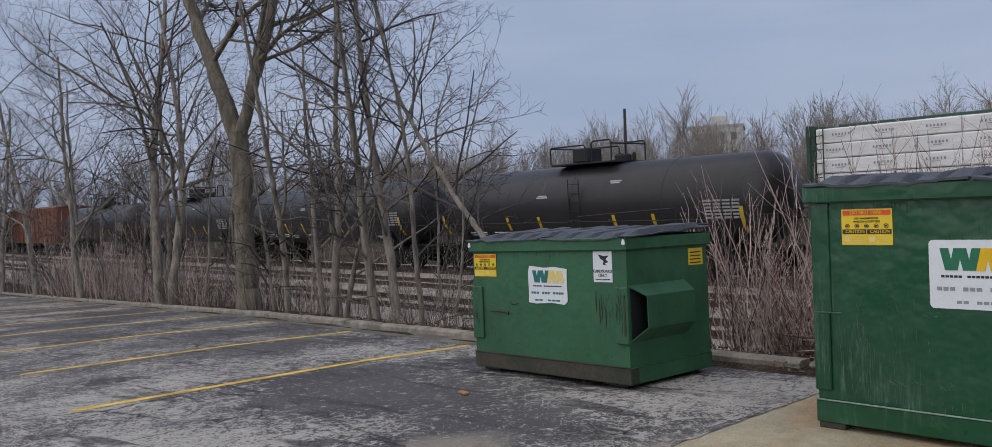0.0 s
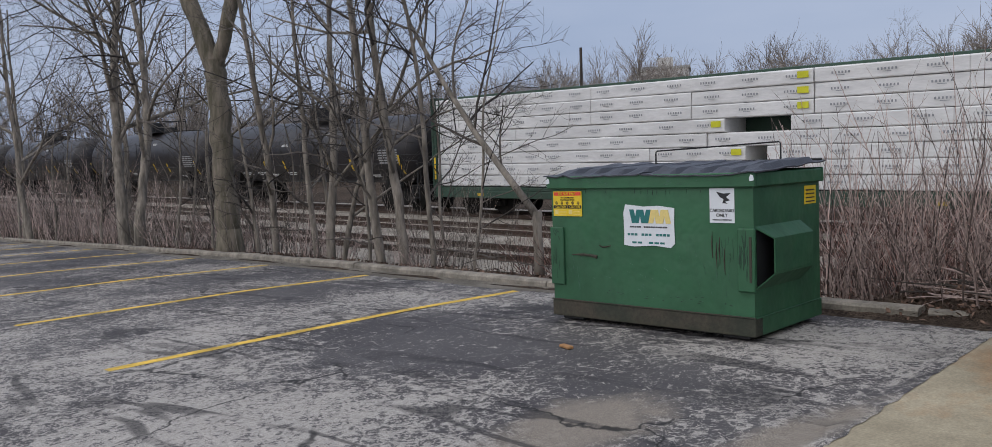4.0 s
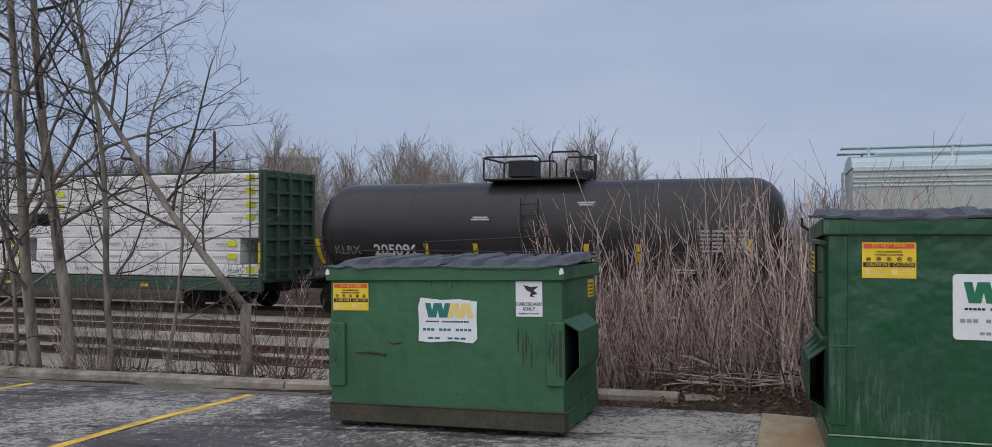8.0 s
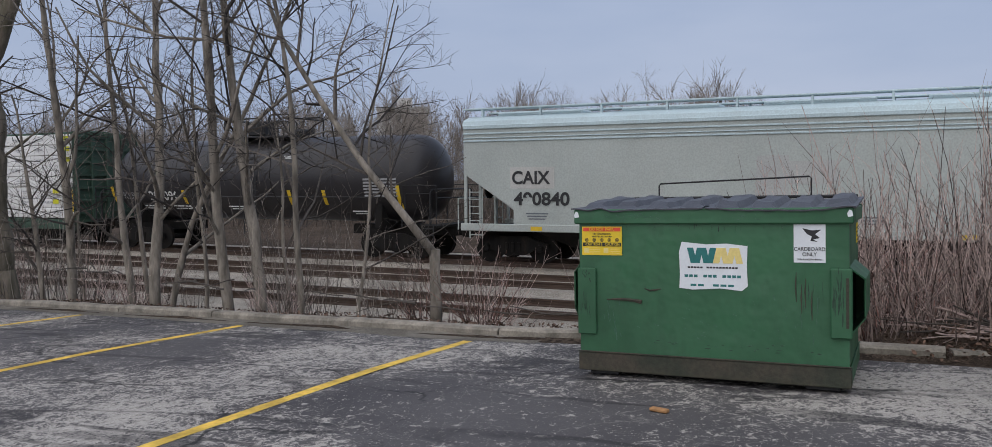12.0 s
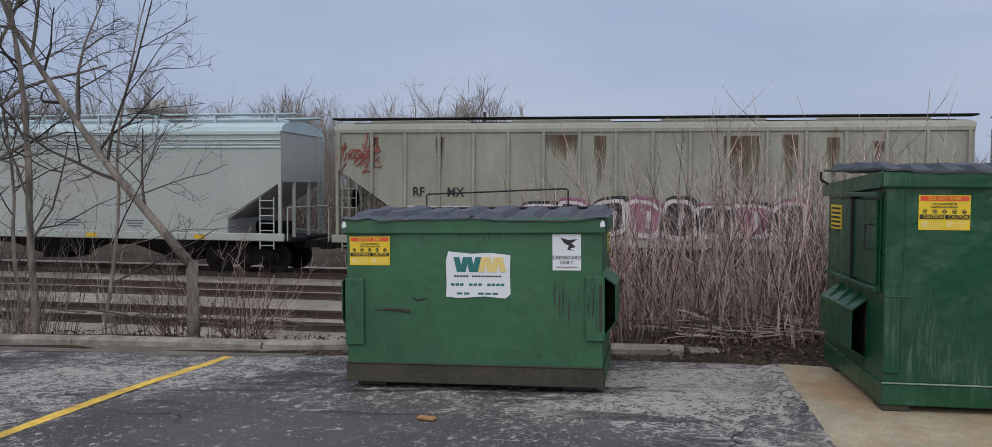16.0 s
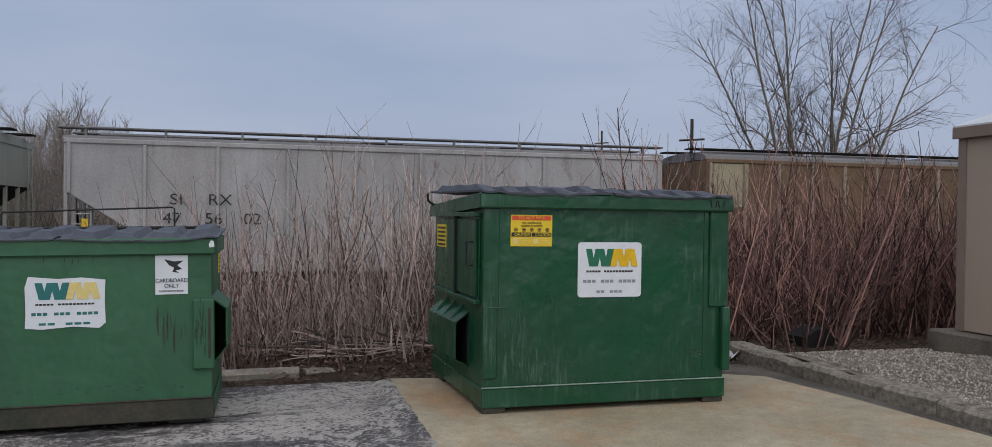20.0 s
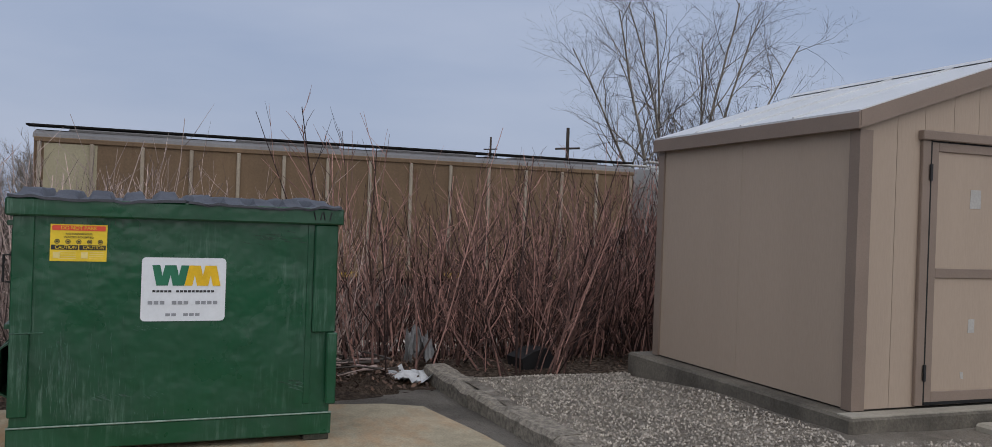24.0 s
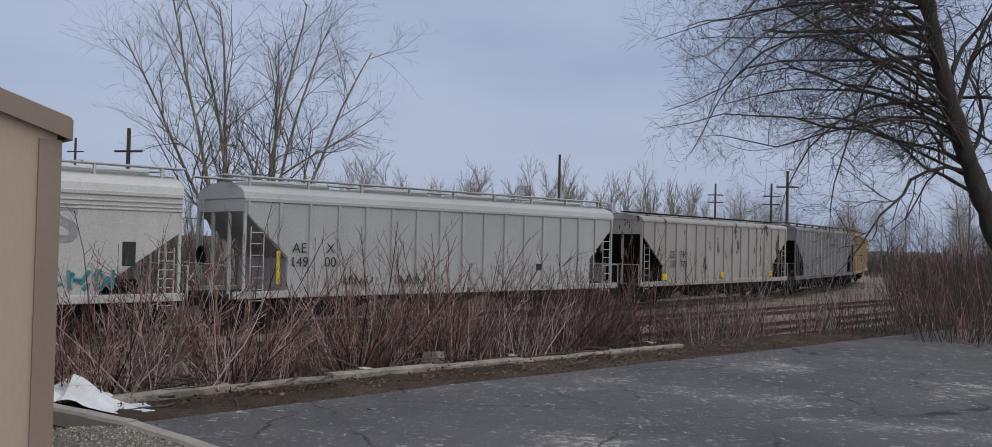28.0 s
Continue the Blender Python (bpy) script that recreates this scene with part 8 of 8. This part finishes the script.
for i in range(270):
    if i < 32 or 69 < i < 118 or i > 189:
        x, y = max(7.7, rng.gauss(8.05, 0.25)), rng.uniform(-0.2, 3.8)
    elif i < 56:
        y = rng.uniform(5, 16)
        x = kerb_x(y) + rng.uniform(0.3, 0.9)
    else:
        y = rng.uniform(-19, -7)
        x = kerb_x(y) + rng.uniform(-0.6, 1.2)
    z = max(ground_z(x, y), -0.115 if y > -0.5 else -9) + (pile_h(x, y) if -0.5 < y < 4.5 else 0) + 0.02 + rng.uniform(0, 0.09)
    a = rng.gauss(1.57, 0.6)
    ln = rng.uniform(0.3, 0.85)
    st = Mesh()
    limb(st, (0, 0, 0), (math.cos(a), math.sin(a), rng.uniform(-0.05, 0.18)), rng.uniform(0.006, 0.018), ln, rng, 5, 5, 0.08, -0.01, 0.4)
    solid("fallen_stick", st, CANE if i % 2 and (i < 32 or 69 < i < 118 or i > 189) else TWIG, "fallen dead stick on the leaf litter", "stick", "fallen sticks", m=Matrix.Translation((x, y, z)))


# ---- odds and ends on the ground ----
def crumpled(name, base, sx, sy, sz, mat, label, category, seed, n=10):
    rng = random.Random(seed)
    m = Mesh()
    for i in range(n + 1):
        for j in range(n + 1):
            u, v = i / n - 0.5, j / n - 0.5
            z = sz * (0.5 + 0.7 * noise.noise((u * 4 + seed, v * 4, 0.3)) + 0.35 * noise.noise((u * 9, v * 9, seed)))
            m.v.append((u * sx + 0.04 * sx * rng.uniform(-1, 1), v * sy + 0.04 * sy * rng.uniform(-1, 1), max(0.005, z)))
    for i in range(n):
        for j in range(n):
            q = i * (n + 1) + j
            m.f.append((q, q + 1, q + n + 2, q + n + 1))
    return solid(name, m, mat, label, category, m=Matrix.Translation(base))


FILM = plain("dirty_white_film", (0.55, 0.56, 0.57), 0.45, 0, 0.3, 6, 50, 0.3)
GREYRAG = plain("grey_plastic_rag", (0.30, 0.30, 0.30), 0.6, 0, 0.4, 6, 50, 0.3)
crumpled("plastic_sheet", (7.72, -0.22, -0.085), 0.46, 0.40, 0.11, FILM, "crumpled dirty white plastic sheet on the ground", "litter", 3)
crumpled("plastic_bag", (8.3, -0.46, -0.08), 0.26, 0.24, 0.46, GREYRAG, "torn grey plastic bag caught in the canes", "litter", 4)
# white plastic sheeting slumped against the canes beyond the shed
sheeting = Mesh()
for i in range(17):
    for j in range(13):
        u, v = i / 16, j / 12 - 0.5
        top = 0.30 * max(0.0, 1 - 2.4 * abs(u - 0.2)) * (1 - 1.4 * abs(v)) + 0.07 * (1 - u)
        fold = 0.07 * noise.noise((u * 5, v * 4, 2)) + 0.035 * noise.noise((u * 13, v * 9, 5))
        sheeting.v.append((v * 0.55 + 0.05 * noise.noise((u * 6, v * 3, 8)), u * 1.05, max(0.004, top + fold * (0.3 + top * 2))))
for i in range(16):
    for j in range(12):
        q = i * 13 + j
        sheeting.f.append((q, q + 1, q + 14, q + 13))
solid("plastic_sheeting", sheeting, plain("white_sheeting", (0.74, 0.75, 0.75), 0.55, 0, 0.18, 5, 60, 0.2), "white plastic sheeting slumped by the kerb", "litter", m=Matrix.Translation((8.60, -6.50, -0.10)) @ pose(0, 0, 0, 0, 0, 140))
bx = Mesh().prism([(-0.2, 0.0), (-0.24, 0.10), (-0.1, 0.24), (0.05, 0.21), (0.2, 0.14), (0.18, 0.0)], -0.16, 0.14, 0)
solid("black_tub", bx, BLACK, "black plastic tub lying in the brush", "tub", m=Matrix.Translation((8.25, -1.66, -0.12)) @ pose(0, 0, 0, 0, 0, 10))
rk2 = Mesh()
stone(rk2, 0, 0, 0.08, 0.26, random.Random(2))
solid("rock", rk2, KERB, "flat grey rock on the verge", "rock", m=Matrix.Translation((8.84, -11.43, -0.12)))
wc = Mesh().box((-0.06, -0.025, 0), (0.06, 0.025, 0.022), 0.006)
solid("wood_chip", wc, plain("orange_wood", (0.42, 0.22, 0.09), 0.8, 0, 0.3, 30, 80, 0.3), "orange scrap of wood on the asphalt", "scrap", m=Matrix.Translation((4.9, 5.55, lot_z(4.9, 5.55) + 0.003)) @ pose(0, 0, 0, 0, 0, 75))
for i, (x, y) in enumerate(((8.55, -10.1), (8.9, -13.0), (8.5, -15.9), (8.6, -17.6), (7.9, 1.2), (7.85, 0.5), (8.0, 2.9))):
    crumpled("paper_scrap", (x, y, ground_z(x, y) + 0.05), 0.16, 0.12, 0.05, FILM, "white scrap of litter in the leaves", "litter", 20 + i, 5)

# ---- far things ----
for (x, y, ztop, arms) in ((53.2, -23.2, 8.0, 1), (54.0, -62.4, 9.8, 0), (37.7, -74.2, 8.4, 1), (59.2, -96.2, 9.4, 2), (48.6, -90.8, 8.7, 2), (58.6, 15.7, 6.6, 0), (93.1, -32.3, 11.2, 2), (56, 45, 9.0, 1)):
    p = thing("utility_pole", Matrix.Translation((x, y, -1.4)), "weathered wooden utility pole beyond the tracks", "utility pole", "utility poles")
    h = ztop + 1.4
    part("pole", Mesh().tube([(0, 0, -0.3), (0, 0, h)], [0.16, 0.11], 8), POLEWOOD, p)
    for k in range(arms):
        z = h - 1.4 - 0.9 * k
        part("crossarm", Mesh().tube([(-0.75, -0.55, z), (0.75, 0.55, z)], 0.07, 4), POLEWOOD, p)
bl = thing("far_building", Matrix.Translation((127.5, 82.8, -1.5)) @ pose(0, 0, 0, 0, 0, 30), "pale flat-roofed building far beyond the trees", "building")
part("wall", Mesh().box((-5, -4.2, 0), (5, 4.2, 14.5)), PLASTER, bl)
part("roof", Mesh().box((-5.2, -4.4, 14.5), (5.2, 4.4, 14.9)), LIGHTHOP, bl)
part("rooftop_box", Mesh().box((-2, -1.5, 14.9), (1, 1.0, 16.6)), PLASTER, bl)
for k in range(4):
    for z in (6.5, 9.5, 12.4):
        part("window", Mesh().box((-5.04, -3.2 + 1.9 * k, z), (-4.98, -2.3 + 1.9 * k, z + 1.2)), DARKHOP, bl)

# woods beyond the tracks: bare crowns in several habits
FARSPEC = [(16, 2.2, 40, 0.06, 0.09, 0.14), (8, 1.3, 40, 0.05, 0.12, 0.12), (5, 0.75, 40, 0.03, 0.12, 0.15)]
far = []
THICK[0] = 1.15
for k in range(5):
    stems = [((0, 0, 0), (0.02, 0.05, 1), 0.09, 6.6 + 0.35 * k, 0.03, 0.02, None), ((0.5, 0.6, 0), (0.1, 0.15, 1), 0.07, 6.2, 0.03, 0.03, None), ((-0.4, -0.6, 0), (-0.1, -0.12, 1), 0.07, 6.0, 0.03, 0.03, None)]
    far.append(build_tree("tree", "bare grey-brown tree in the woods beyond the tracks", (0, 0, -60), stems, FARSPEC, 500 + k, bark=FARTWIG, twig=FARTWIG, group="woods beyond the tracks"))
THICK[0] = 1.0
WOOD_TOP = lambda x, y: 1.0 if y < -0.7 * x else 0.56 + 0.44 * clamp((math.degrees(math.atan2(y - 3.8, x)) - 3.0) / 9.0, 0, 1)
rng = random.Random(123)
spots = []
for i in range(118):
    spots.append((rng.uniform(48, 66), -20 + 1.15 * i + rng.uniform(-1, 1), rng.uniform(0.88, 1.04)))
for i in range(20):
    spots.append((rng.uniform(34, 70), -140 + 2.0 * i + rng.uniform(-1.5, 1.5), rng.uniform(1.0, 1.4)))
spots = [(x, y, s * WOOD_TOP(x, y)) for x, y, s in spots]
for i, (x, y, s) in enumerate(spots):
    m = Matrix.Translation((x, y, ground_z(x, y) - 0.1)) @ pose(0, 0, 0, 0, 0, rng.uniform(0, 360)) @ Matrix.Diagonal((s, s, s, 1))
    if i < 5:
        far[i].matrix_world = m
    else:
        o = copy_thing(far[i % 5], m)
        o.scale = (s, s, s)
# the woods' depth: slender crowns joined into one
light = []
for k in range(6):
    r0, w = random.Random(900 + k), Mesh()
    for q in range(2):
        a, _, _ = limb(w, (0.5 * q, 0.7 * q, -0.2), (r0.gauss(0, 0.06), r0.gauss(0, 0.06), 1), 0.11, 6.6 + 0.4 * k - q, r0, 3, 5, 0.04, 0.02, 0.3)
        for u in range(16):
            p, d = at_path(a, 0.15 + 0.84 * (u + r0.random()) / 16)
            sd = d.cross(Vector((r0.gauss(0, 1), r0.gauss(0, 1), r0.gauss(0, 1)))).normalized()
            b, _, _ = limb(w, p, d + sd * r0.uniform(0.3, 0.65), 0.03, r0.uniform(1.2, 2.6), r0, 3, 3, 0.1, 0.09, 0.4)
            for v in range(7):
                p2, d2 = at_path(b, 0.15 + 0.84 * (v + r0.random()) / 7)
                sd = d2.cross(Vector((r0.gauss(0, 1), r0.gauss(0, 1), r0.gauss(0, 1)))).normalized()
                c, _, _ = limb(w, p2, d2 + sd * r0.uniform(0.3, 0.65), 0.017, r0.uniform(0.6, 1.5), r0, 3, 2, 0.1, 0.07, 0.4)
                for x_ in range(3):
                    p3_, d3 = at_path(c, 0.2 + 0.79 * r0.random())
                    sd = d3.cross(Vector((r0.gauss(0, 1), r0.gauss(0, 1), r0.gauss(0, 1)))).normalized()
                    limb(w, p3_, d3 + sd * r0.uniform(0.3, 0.65), 0.012, r0.uniform(0.4, 0.8), r0, 3, 1, 0.1, 0.05, 0.4)
    light.append((np.array(w.v), np.array(w.f)))
spots = []
for i in range(120):
    spots.append((rng.uniform(60, 84), -18 + 1.15 * i + rng.uniform(-1, 1), rng.uniform(1.0, 1.18)))
for i in range(60):
    spots.append((rng.uniform(80, 112), -135 + 2.1 * i + rng.uniform(-1.5, 1.5), rng.uniform(1.05, 1.5)))
for i in range(18):
    spots.append((rng.uniform(30, 44), 62 + 4 * i, rng.uniform(0.9, 1.3)))
for i in range(30):
    spots.append((22 - 2.2 * i, rng.uniform(84, 104), rng.uniform(0.9, 1.25)))
spots = [(x, y, s * WOOD_TOP(x, y)) for x, y, s in spots]
verts, faces, base = [], [], 0
for i, (x, y, s) in enumerate(spots):
    v, f = light[i % 6]
    a = rng.uniform(0, 6.28)
    r = np.array([[math.cos(a), -math.sin(a), 0], [math.sin(a), math.cos(a), 0], [0, 0, 1]]) * s
    verts.append(v @ r.T + np.array([x, y, ground_z(x, y) - 0.1]))
    faces.append(f + base)
    base += len(v)
me = bpy.data.meshes.new("far_woods")
me.from_pydata(np.concatenate(verts).tolist(), [], np.concatenate(faces).tolist())
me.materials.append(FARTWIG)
tagged(new("far_woods", me), "deep band of bare grey-brown woods beyond the tracks", "woods", kind="stuff")
# undergrowth closing the foot of the woods
ug = Mesh()
rng = random.Random(321)
for i in range(9000):
    k = i % 3
    if k == 0:
        x, y = rng.uniform(40, 60), rng.uniform(-25, 105)
    elif k == 1:
        x, y = rng.uniform(60, 95), rng.uniform(-125, -20)
    else:
        x, y = rng.uniform(20, 62), rng.uniform(-135, -96)
    p = Vector((x, y, ground_z(x, y)))
    h = rng.uniform(1.2, 3.4)
    limb(ug, p, (rng.gauss(0, 0.25), rng.gauss(0, 0.25), 1), rng.uniform(0.02, 0.05), h, rng, 3, 2, 0.12, 0.0, 0.3)
    limb(ug, p + Vector((0, 0, h * 0.3)), (rng.gauss(0, 0.5), rng.gauss(0, 0.5), 1), 0.02, h * 0.6, rng, 3, 2, 0.12, 0.0, 0.3)
solid("undergrowth", ug, MIDTWIG, "grey-brown undergrowth at the foot of the woods", "undergrowth", kind="stuff")


motions()
